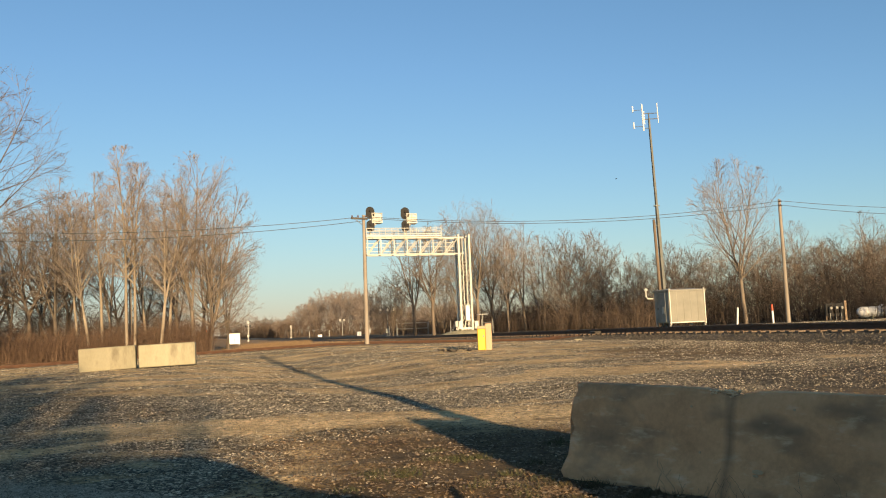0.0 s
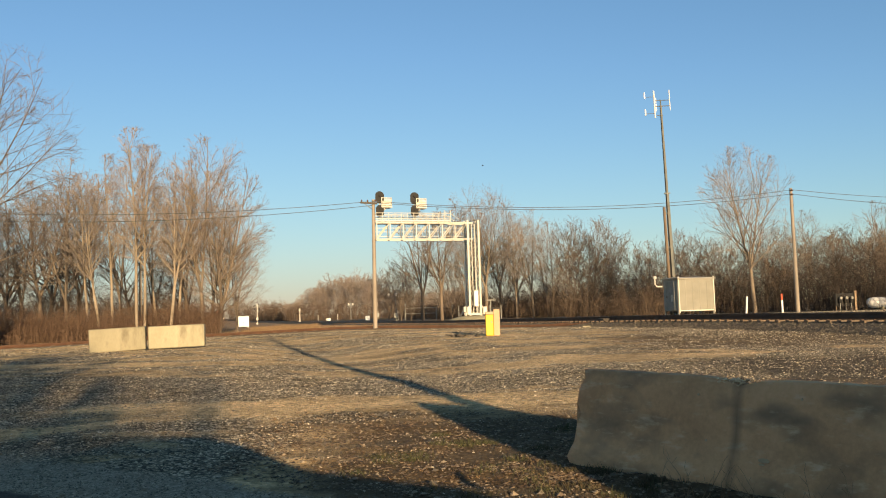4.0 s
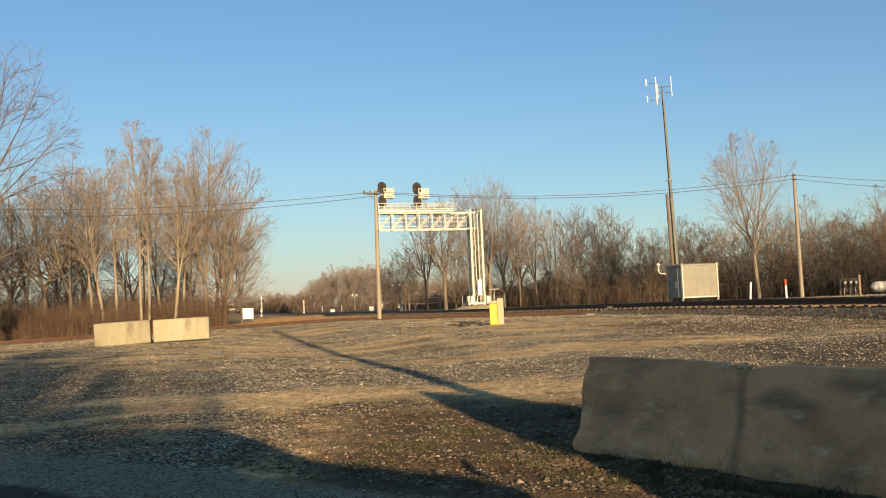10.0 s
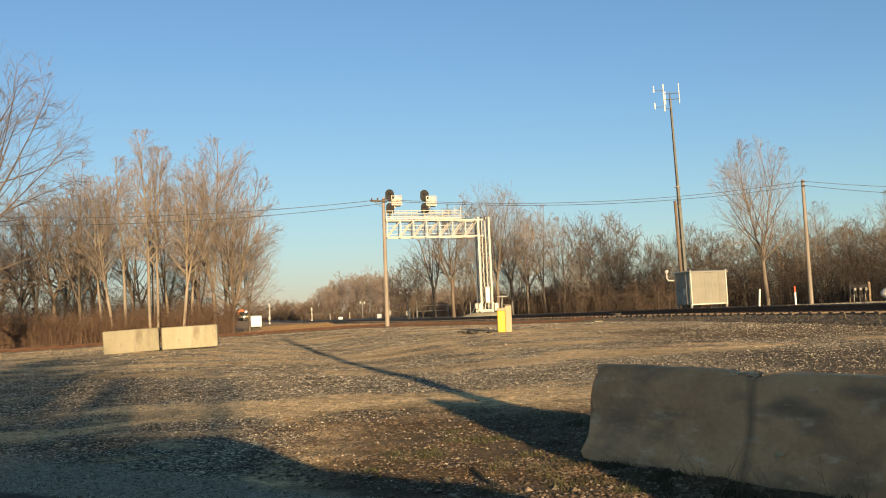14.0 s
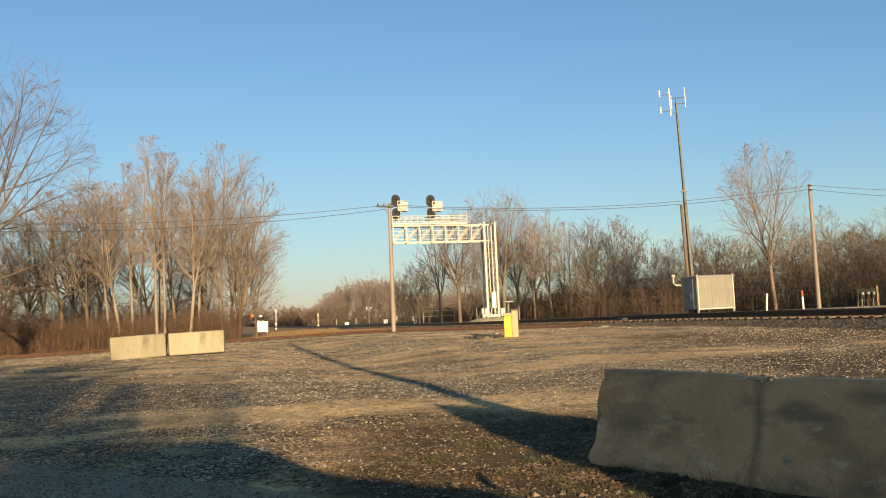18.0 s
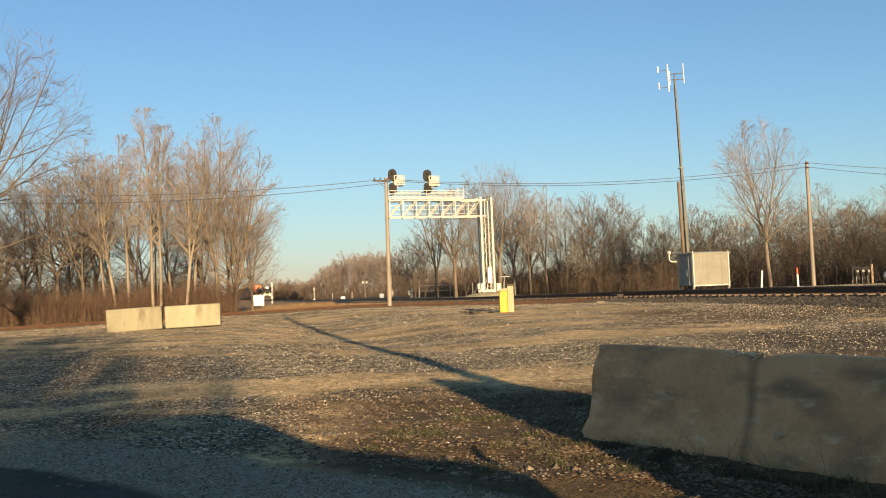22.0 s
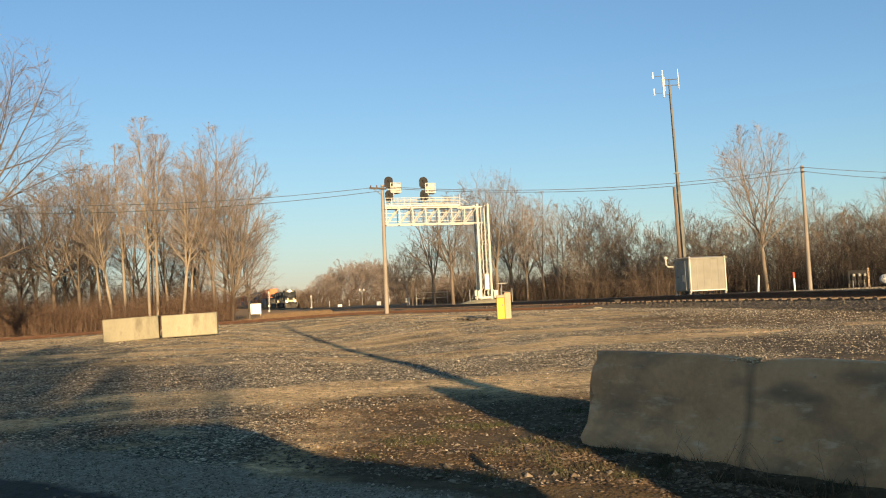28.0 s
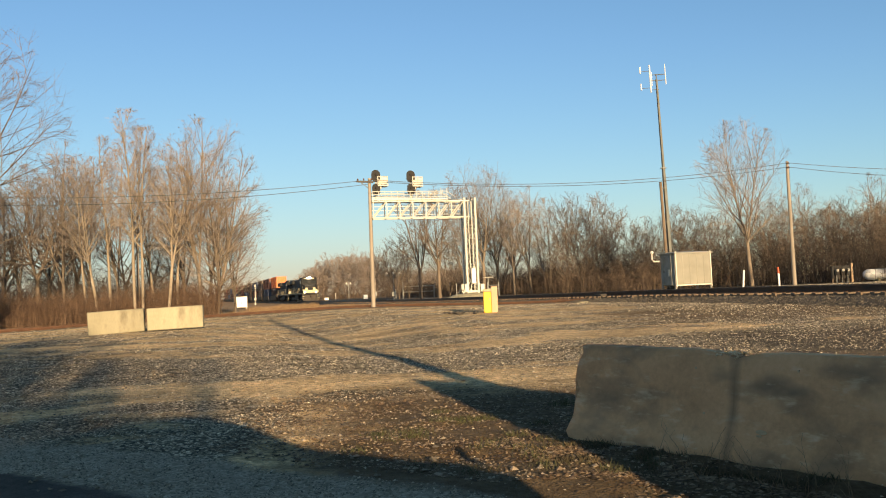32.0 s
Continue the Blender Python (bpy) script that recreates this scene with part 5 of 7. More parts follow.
# ---- signal gantry over the line ----
def signal_gantry():
    M = Matrix.Translation((2.2, 78.0, 0.86)) @ Matrix.Rotation(math.atan2(-0.2993, -0.9541), 4, "Z")
    t = thing("signal_gantry", M, "white painted lattice cantilever signal gantry with walkway", "signal gantry")
    part("foundation", Shape().lathe([(3.1, -0.62), (2.4, -0.16), (1.5, 0.10), (1.0, 0.16)], 20, Matrix.Diagonal((1, 0.8, 1, 1))), M_BLOCK, t, "sandy mound and concrete footing")
    W, D, top = 0.52, 0.45, 8.95
    legs = [(x, y) for x in (-W, W) for y in (-D, D)]
    for x, y in legs:
        part("mast_leg", Shape().box((x * 1.0, y, top / 2 + 0.05), (0.19, 0.17, top - 0.1), 0.015), M_WHITE, t)
        part("foot_plate", Shape().box((x * 1.0, y, 0.14), (0.36, 0.36, 0.06), 0.01), M_GALV, t)
    def lace(a, b, n, w=0.05, name="lacing"):
        """Zigzag and rungs between two parallel members."""
        (a0, a1), (b0, b1) = [(Vector(p), Vector(q)) for p, q in (a, b)]
        for k in range(n):
            f0, f1 = k / n, (k + 1) / n
            p, q = (a0.lerp(a1, f0), b0.lerp(b1, f1)) if k % 2 == 0 else (b0.lerp(b1, f0), a0.lerp(a1, f1))
            part(name, Shape().bar(p, q, w), M_WHITE, t, smooth=False)
    for sy in (-D, D):
        lace(((-W, sy, 0.4), (-W, sy, 7.2)), ((-0.17, sy, 0.4), (-0.17, sy, 7.2)), 15, 0.04)
        lace(((0.17, sy, 0.4), (0.17, sy, 7.2)), ((W, sy, 0.4), (W, sy, 7.2)), 15, 0.04)
        for sx in (-0.17, 0.17):
            part("mast_stile", Shape().box((sx, sy, 4.4), (0.07, 0.07, 8.4), 0.01), M_WHITE, t)
    for sx in (-W, W):
        lace(((sx, -D, 0.4), (sx, -D, 8.8)), ((sx, D, 0.4), (sx, D, 8.8)), 9)
    # arm
    L, z0, z1 = 9.15, 7.2, 8.68
    for y in (-D, D):
        for z in (z0, z1):
            part("chord", Shape().box((L / 2, y, z), (L, 0.13, 0.13), 0.012), M_WHITE, t)
        xs = [W + (L - W - 0.1) * k / 7 for k in range(8)]
        for k, x in enumerate(xs):
            part("truss_post", Shape().box((x, y, (z0 + z1) / 2), (0.085, 0.085, z1 - z0)), M_WHITE, t)
            if k < 7:
                part("truss_diagonal", Shape().bar((xs[k + 1], y, z0), (x, y, z1), 0.07), M_WHITE, t, smooth=False)
    for z in (z0, z1):
        for k in range(8):
            x = W + (L - W - 0.1) * k / 7
            part("cross_member", Shape().box((x, 0, z), (0.07, 2 * D, 0.07)), M_WHITE, t)
    grate = Shape()
    for k in range(46):
        grate.box((0.6 + 8.5 * k / 45, 0, z1 + 0.09), (0.035, 2 * D + 0.5, 0.035))
    part("walkway_grating", grate, M_GALV, t, "open steel walkway grating", smooth=False)
    for y in (-D - 0.25, D + 0.25):
        for z in (9.02, 9.27, 9.54):
            part("handrail", Shape().tube((2.2, y, z), (L, y, z), 0.032, 0.032, 8), M_WHITE, t)
        for k in range(13):
            x = 2.2 + (L - 2.2) * k / 12
            part("handrail_post", Shape().tube((x, y, z1), (x, y, 9.54 if k > 1 else 9.85), 0.030, 0.030, 8), M_WHITE, t)
        part("toe_board", Shape().box(((2.2 + L) / 2, y, 8.85), (L - 2.2, 0.02, 0.12)), M_WHITE, t)
    for y in (-D - 0.25, D + 0.25):
        part("gate_bar", Shape().tube((2.2, y, 9.52), (1.4, y, 9.0), 0.03, 0.03, 8), M_WHITE, t)
    # ladder inside the mast
    lad = part("ladder", Shape().tube((0.12, 0.1, 0.4), (0.12, 0.1, 9.0), 0.03, 0.03, 6).tube((-0.28, 0.1, 0.4), (-0.28, 0.1, 9.0), 0.03, 0.03, 6), M_BLACK, t, "dark access ladder")
    rung = Shape().tube((-0.28, 0.1, 0), (0.12, 0.1, 0), 0.018, 0.018, 6).mesh("rung", M_BLACK)
    for k in range(28):
        part("rung", rung, None, lad).location = (0, 0, 0.6 + 0.3 * k)
    for q in (-0.34, 0.0, 0.2):
        part("cable_tray", Shape().box((q, -0.2, 4.6), (0.10, 0.06, 8.2)), M_WHITE if q < 0.1 else M_GALV, t)
    for z in (7.55, 7.95, 8.3):
        part("side_rail", Shape().box((L / 2 + 0.3, -D, z), (L - 0.6, 0.045, 0.045)), M_WHITE, t)
    part("conduit", Shape().tube((0.34, 0.2, 0.4), (0.34, 0.2, 8.6), 0.05, 0.05, 8), M_GALV, t)
    c = part("junction_cabinet", Shape().box((0.0, D + 0.2, 1.75), (0.42, 0.30, 1.45), 0.02), M_WHITE, t, "white junction cabinet")
    part("cabinet_door", Shape().box((0.0, D + 0.358, 1.75), (0.36, 0.015, 1.36), 0.006), M_TANK, c)
    # signal heads on brackets
    for x, zc in ((8.72, 11.0), (5.5, 10.95)):
        part("head_mast", Shape().tube((x - 0.05, 0.2, z1), (x - 0.05, 0.2, zc + 0.1), 0.06, 0.06, 8), M_WHITE, t)
        for z, r in ((zc - 0.12, 0.40), (9.68, 0.37)):
            hd = Matrix.Translation((x, 0.45, z)) @ Matrix.Rotation(radians(-90), 4, "X")
            outline = [(r * math.cos(a), (0.24 if math.sin(a) > 0 else -0.20 + 0.2 * r) * (1 if r > 0.36 else 0.6) + r * (math.sin(a) if math.sin(a) > 0 else 0.75 * math.sin(a))) for a in [2 * math.pi * k / 24 for k in range(24)]]
            s = Shape()
            s.add([(a, -b, 0.0) for a, b in outline] + [(a, -b, 0.04) for a, b in outline], [tuple(range(24))[::-1], tuple(range(24, 48))] + [(k, (k + 1) % 24, 24 + (k + 1) % 24, 24 + k) for k in range(24)], hd)
            head = part("signal_head", s, M_BLACK, t, "black oval signal background")
            part("signal_case", Shape().box((x, 0.25, z), (0.34, 0.36, 0.8 if r > 0.36 else 0.5), 0.03), M_BLACK, head)
            for q in (-0.26, 0.26):
                part("visor", Shape().tube((x, 0.50, z + q * r / 0.4), (x, 0.64, z + q * r / 0.4 - 0.02), 0.11, 0.10, 12, True), M_BLACK, head)
        # white maintenance cage beside each head
        cx = x - 0.62
        zc -= 0.28
        cage = part("service_cage", Shape().box((cx, 0.1, zc - 0.62), (0.95, 1.0, 0.10)), M_WHITE, t, "white maintenance cage")
        for z in (zc - 0.42, zc - 0.12, zc + 0.2):
            for y in (-0.3, 0.5):
                part("cage_rail", Shape().tube((cx - 0.45, y, z), (cx + 0.45, y, z), 0.04, 0.04, 6), M_WHITE, cage)
            for q in (-0.45, 0.45):
                part("cage_rail", Shape().tube((cx + q, -0.3, z), (cx + q, 0.5, z), 0.035, 0.035, 6), M_WHITE, cage)
        for q in (-0.45, 0.0, 0.45):
            for y in (-0.3, 0.5):
                part("cage_post", Shape().tube((cx + q, y, zc - 0.62), (cx + q, y, zc + 0.24), 0.04, 0.04, 6), M_WHITE, cage)
        part("relay_box", Shape().box((x - 0.30, 0.28, zc - 0.25), (0.30, 0.3, 1.15), 0.02), M_WHITE, t, "white relay box")
        part("cage_panel", Shape().box((cx, 0.46, zc - 0.18), (0.78, 0.03, 0.62), 0.01), M_WHITE, cage, "white mesh panel")
        part("cage_hanger", Shape().bar((cx - 0.3, 0.1, zc - 0.5), (x - 0.05, 0.2, z1 + 0.9), 0.06), M_WHITE, t)
    for sx in (-1, 1):
        for sy in (-1, 1):
            part("base_brace", Shape().bar((sx * W, sy * D, 1.15), (sx * 1.05, sy * 0.75, 0.15), 0.11), M_WHITE, t, smooth=False)
    part("base_beam", Shape().box((0, D, 0.32), (2.2, 0.14, 0.22), 0.02), M_WHITE, t)
    for sx in (-0.8, 0.75):
        part("base_cabinet", Shape().box((sx, D + 0.25, 0.62), (0.34, 0.3, 0.7), 0.02), M_WHITE, t)
    part("platform", Shape().box((-1.55, 0.3, 1.55), (0.8, 0.7, 0.06), 0.01), M_WHITE, t, "white steel platform")
    part("platform_leg", Shape().tube((-1.55, 0.3, -0.2), (-1.55, 0.3, 1.53), 0.05, 0.05, 8), M_GALV, t)
    # railing and small posts about the foot
    for x, y in ((-1.25, 0.9), (-2.45, 0.6)):
        part("guard_post", Shape().tube((x, y, -0.3), (x, y, 1.1), 0.035, 0.035, 8), M_GALV, t)
    for z in (0.5, 0.8):
        part("guard_rail", Shape().tube((-1.25, 0.9, z), (-2.45, 0.6, z), 0.03, 0.03, 8), M_GALV, t)
    part("guard_post", Shape().tube((1.65, 0.6, -0.3), (1.65, 0.6, 1.1), 0.035, 0.035, 8), M_GALV, t)
    part("cable_box", Shape().box((0.95, 0.4, 0.75), (0.4, 0.3, 0.5), 0.02), M_WHITE, t)
    part("cable_riser", Shape().tube((0.95, 0.4, -0.3), (0.95, 0.4, 0.55), 0.05, 0.05, 8), M_GALV, t)


signal_gantry()


def equipment_hut():
    """Sheet-metal signal hut whose end takes the sun."""
    z = 0.93
    M = Matrix.Translation((14.02, 52.0, z)) @ Matrix.Rotation(math.atan2(0.2993, 0.9541), 4, "Z")
    t = thing("equipment_hut", M, "ribbed bare aluminium signal equipment hut on short legs", "equipment hut")
    w, d, h = 2.58, 1.65, 2.12
    part("body", Shape().box((w / 2, d / 2, 0.13 + (h - 0.13) / 2), (w, d, h - 0.16), 0.02), M_SHED, t)
    for k in range(6):
        part("rib", Shape().box((0.03 + (w - 0.06) * k / 5, -0.002, 1.12), (0.05, 0.014, h - 0.3), 0.005), M_SHED, t)
    roof = Shape()
    roof.add([(-0.08, -0.10, h - 0.03), (w + 0.08, -0.10, h - 0.03), (w + 0.08, d + 0.1, h - 0.03), (-0.08, d + 0.1, h - 0.03),
              (-0.08, -0.10, h + 0.05), (w + 0.08, -0.10, h + 0.05), (w + 0.08, d + 0.1, h + 0.05), (-0.08, d + 0.1, h + 0.05),
              (w * 0.1, d / 2, h + 0.14), (w * 0.9, d / 2, h + 0.14)],
             [(3, 2, 1, 0), (0, 1, 5, 4), (1, 2, 6, 5), (2, 3, 7, 6), (3, 0, 4, 7), (4, 5, 9, 8), (6, 7, 8, 9), (5, 6, 9), (7, 4, 8)])
    part("roof", roof, M_SHED, t, "low pitched sheet roof", smooth=False)
    for x in (0.05, w - 0.05):
        part("corner_post", Shape().box((x, -0.02, h / 2 + 0.02), (0.07, 0.05, h - 0.05), 0.008), M_WHITE, t)
        part("lifting_lug", Shape().box((x, 0.0, h + 0.09), (0.06, 0.06, 0.14), 0.01), M_WHITE, t)
        for y in (0.1, d - 0.1):
            part("leg", Shape().box((x, y, 0.05), (0.12, 0.12, 0.24), 0.01), M_GALV, t)
    part("skirt", Shape().box((w / 2, 0.02, 0.16), (w + 0.02, 0.06, 0.07), 0.01), M_WHITE, t)
    door = part("door", Shape().box((-0.018, d * 0.52, 1.1), (0.03, 0.92, 1.80), 0.008), M_GALV, t)
    part("door_handle", Shape().box((-0.05, d * 0.52 + 0.34, 1.05), (0.04, 0.05, 0.14), 0.008), M_BLACK, door)
    part("warning_notice", Shape().box((-0.036, d * 0.40, 0.95), (0.006, 0.22, 0.42)), M_WHITE, door, "pale printed notice")
    part("side_panel", Shape().box((-0.006, d / 2, 1.12), (0.012, d - 0.08, h - 0.3)), M_GALV, t, "grey door side")
    part("vent", Shape().box((-0.02, d * 0.85, 1.7), (0.03, 0.25, 0.25), 0.01), M_GALV, t)
    gn = part("gooseneck_lamp", Shape().path([(-0.06, d + 0.02, 1.7), (-0.40, d + 0.1, 1.72), (-0.52, d + 0.1, 1.85), (-0.52, d + 0.1, 2.25)], 0.04, 8), M_WHITE, t, "white bent pipe vent")
    part("vent_cap", Shape().lathe([(0.07, 0), (0.11, 0.03), (0.11, 0.12), (0.03, 0.18)], 10, Matrix.Translation((-0.52, d + 0.1, 2.2))), M_WHITE, gn)
    for x in (0.6, 1.5, 2.3):
        part("conduit", Shape().tube((x, d + 0.05, 0.0), (x, d + 0.05, 0.6), 0.04, 0.04, 8), M_GALV, t)


equipment_hut()


def radio_mast():
    x, y = 14.45, 54.4
    z = land(x, y, False)
    t = thing("radio_mast", Matrix.Translation((x, y, z)) @ Matrix.Rotation(radians(-1.3), 4, "Y"), "tall slender steel radio mast with dipole antennas", "radio mast")
    square = Matrix.Rotation(radians(16.8 + 45), 4, "Z")
    part("mast", Shape().lathe([(0.135, 0), (0.13, 6.6), (0.105, 7.9)], 4, square), M_MAST, t)
    part("upper_mast", Shape().lathe([(0.095, 7.9), (0.085, 11.0), (0.07, 13.7)], 4, square), M_MAST, t)
    part("support_post", Shape().lathe([(0.105, 0), (0.095, 7.0)], 8, Matrix.Translation((-0.27, -0.05, 0))), M_POLEDK, t, "dark wooden support post")
    for h in (1.6, 4.4, 6.6):
        part("clamp", Shape().box((-0.13, -0.03, h), (0.36, 0.16, 0.06), 0.01), M_MAST, t)
    part("collar", Shape().box((0.0, 0.0, 7.9), (0.36, 0.22, 0.07), 0.01), M_MAST, t)
    part("base_plate", Shape().box((0, 0, 0.02), (0.6, 0.6, 0.06), 0.01), M_GALV, t)
    hh = 13.66
    a = part("antenna_boom", Shape().tube((-0.36, 0, hh - 0.02), (0.62, 0, hh - 0.02), 0.026, 0.026, 6).tube((-0.36, 0, hh + 0.36), (0.62, 0, hh + 0.36), 0.026, 0.026, 6)
             .tube((-0.30, 0, hh - 0.62), (0.10, 0, hh - 0.62), 0.022, 0.022, 6).tube((0, 0, hh - 0.7), (0, 0, hh + 0.40), 0.04, 0.04, 6), M_MAST, t)
    part("dipole", Shape().tube((-0.40, 0, hh - 0.78), (-0.40, 0, hh + 1.02), 0.048, 0.048, 8), M_TANK, a, "white fibreglass dipole")
    part("dipole", Shape().tube((-0.30, 0, hh - 0.35), (-0.30, 0, hh + 0.55), 0.022, 0.022, 8), M_TANK, a, "white fibreglass dipole")
    part("dipole", Shape().tube((0.60, 0, hh - 0.30), (0.60, 0, hh + 1.02), 0.030, 0.030, 8), M_TANK, a, "white fibreglass dipole")
    for q in (-0.48, 0.62):
        part("dipole", Shape().tube((-1.02, 0, hh + q - 0.12), (-1.02, 0, hh + q + 0.30), 0.045, 0.045, 8), M_TANK, a, "short white dipole")
        part("boom_arm", Shape().tube((-1.02, 0, hh + q), (-0.40, 0, hh + q), 0.016, 0.016, 6), M_MAST, a)
    part("feed_cable", Shape().tube((-0.12, -0.04, 0.2), (-0.07, -0.03, 13.0), 0.018, 0.018, 6), M_BLACK, t)


radio_mast()


def propane_tank():
    x, y = 29.2, 57.0
    t = thing("propane_tank", at_ground(x, y, 0.12), "white horizontal propane tank with a domed lid", "tank")
    r, L = 0.36, 3.4
    prof = [(0.02, -L / 2 - 0.34), (0.2, -L / 2 - 0.27), (0.30, -L / 2 - 0.16), (r, -L / 2), (r, L / 2), (0.30, L / 2 + 0.16), (0.2, L / 2 + 0.27), (0.02, L / 2 + 0.34)]
    part("shell", Shape().lathe(prof, 24, Matrix.Translation((0.72, 0, 0.47)) @ Matrix.Rotation(radians(90), 4, "Y")), M_TANK, t)
    part("dome", Shape().lathe([(0.2, 0), (0.2, 0.14), (0.14, 0.22), (0.02, 0.25)], 14, Matrix.Translation((0.5, 0, 0.79)) @ Matrix.Diagonal((0.7, 0.7, 0.6, 1))), M_TANK, t)
    for q in (-0.4, 1.8):
        part("saddle", Shape().box((q, 0, 0.08), (0.2, 0.6, 0.26), 0.02), M_BLOCK, t)
    part("weld_band", Shape().lathe([(r + 0.004, -0.02), (r + 0.004, 0.02)], 24, Matrix.Translation((0.72, 0, 0.47)) @ Matrix.Rotation(radians(90), 4, "Y")), M_TANK, t)


propane_tank()


def meter_rack():
    x, y = 26.5, 57.0
    t = thing("meter_rack", at_ground(x, y, 0.1), "dark panel with three electric meters on posts", "meter rack")
    part("panel", Shape().box((0, 0.06, 0.72), (1.25, 0.06, 0.85), 0.01), M_BLACK, t)
    for q in (-0.58, 0.58):
        part("post", Shape().box((q, 0.12, 0.55), (0.09, 0.09, 1.2), 0.01), M_POLEDK, t)
    for q in (-0.38, 0.02, 0.40):
        b = part("meter_box", Shape().box((q, -0.06, 0.66), (0.22, 0.16, 0.30), 0.015), M_BLACK, t)
        part("meter_dial", Shape().tube((q, -0.14, 0.84), (q, -0.24, 0.84), 0.10, 0.09, 14), M_GALV, b, "pale round meter")
        part("conduit", Shape().tube((q, -0.06, 0.0), (q, -0.06, 0.5), 0.03, 0.03, 8), M_GALV, t)
    p = part("side_post", Shape().box((0.74, 0.0, 0.62), (0.13, 0.13, 1.35), 0.01), M_TANPOST, t, "sunlit tan post")


meter_rack()


# ---- far end: grade crossing and line-side boxes ----
def crossing_signal(x, y, h, turn_, drop=0.0):
    z = land(x, y, False) + drop
    t = thing("crossing_signal", Matrix.Translation((x, y, z)) @ Matrix.Rotation(turn_, 4, "Z"), "white railroad crossing signal mast with raised gate arm", "crossing signal", "crossing signals")
    part("mast", Shape().tube((0, 0, 0), (0, 0, h), 0.055, 0.05, 8), M_WHITE, t)
    part("base", Shape().box((0, 0, 0.2), (0.36, 0.36, 0.3), 0.03), M_WHITE, t)
    part("gate_mechanism", Shape().box((0, -0.2, 1.15), (0.42, 0.35, 0.42), 0.04), M_WHITE, t)
    part("gate_arm", Shape().box((0.14, -0.3, h * 0.62), (0.05, 0.03, h * 0.70)), M_WHITE, t)
    for a in (45, -45):
        part("crossbuck_blade", Shape().box((0, -0.1, 0), (0.5, 0.02, 0.08), 0.0, Matrix.Translation((0, 0, h - 0.35)) @ Matrix.Rotation(radians(a), 4, "Y")), M_WHITE, t)
    part("lamp_bar", Shape().tube((-0.45, -0.1, h - 1.05), (0.45, -0.1, h - 1.05), 0.04, 0.04, 6), M_BLACK, t)
    for q in (-0.45, 0.45):
        part("flasher", Shape().tube((q, -0.1, h - 1.05), (q, -0.18, h - 1.05), 0.17, 0.17, 12), M_BLACK, t)


crossing_signal(-37.6, 165.0, 4.1, 0.2)
crossing_signal(-31.1, 175.0, 3.9, 0.2, -0.75)


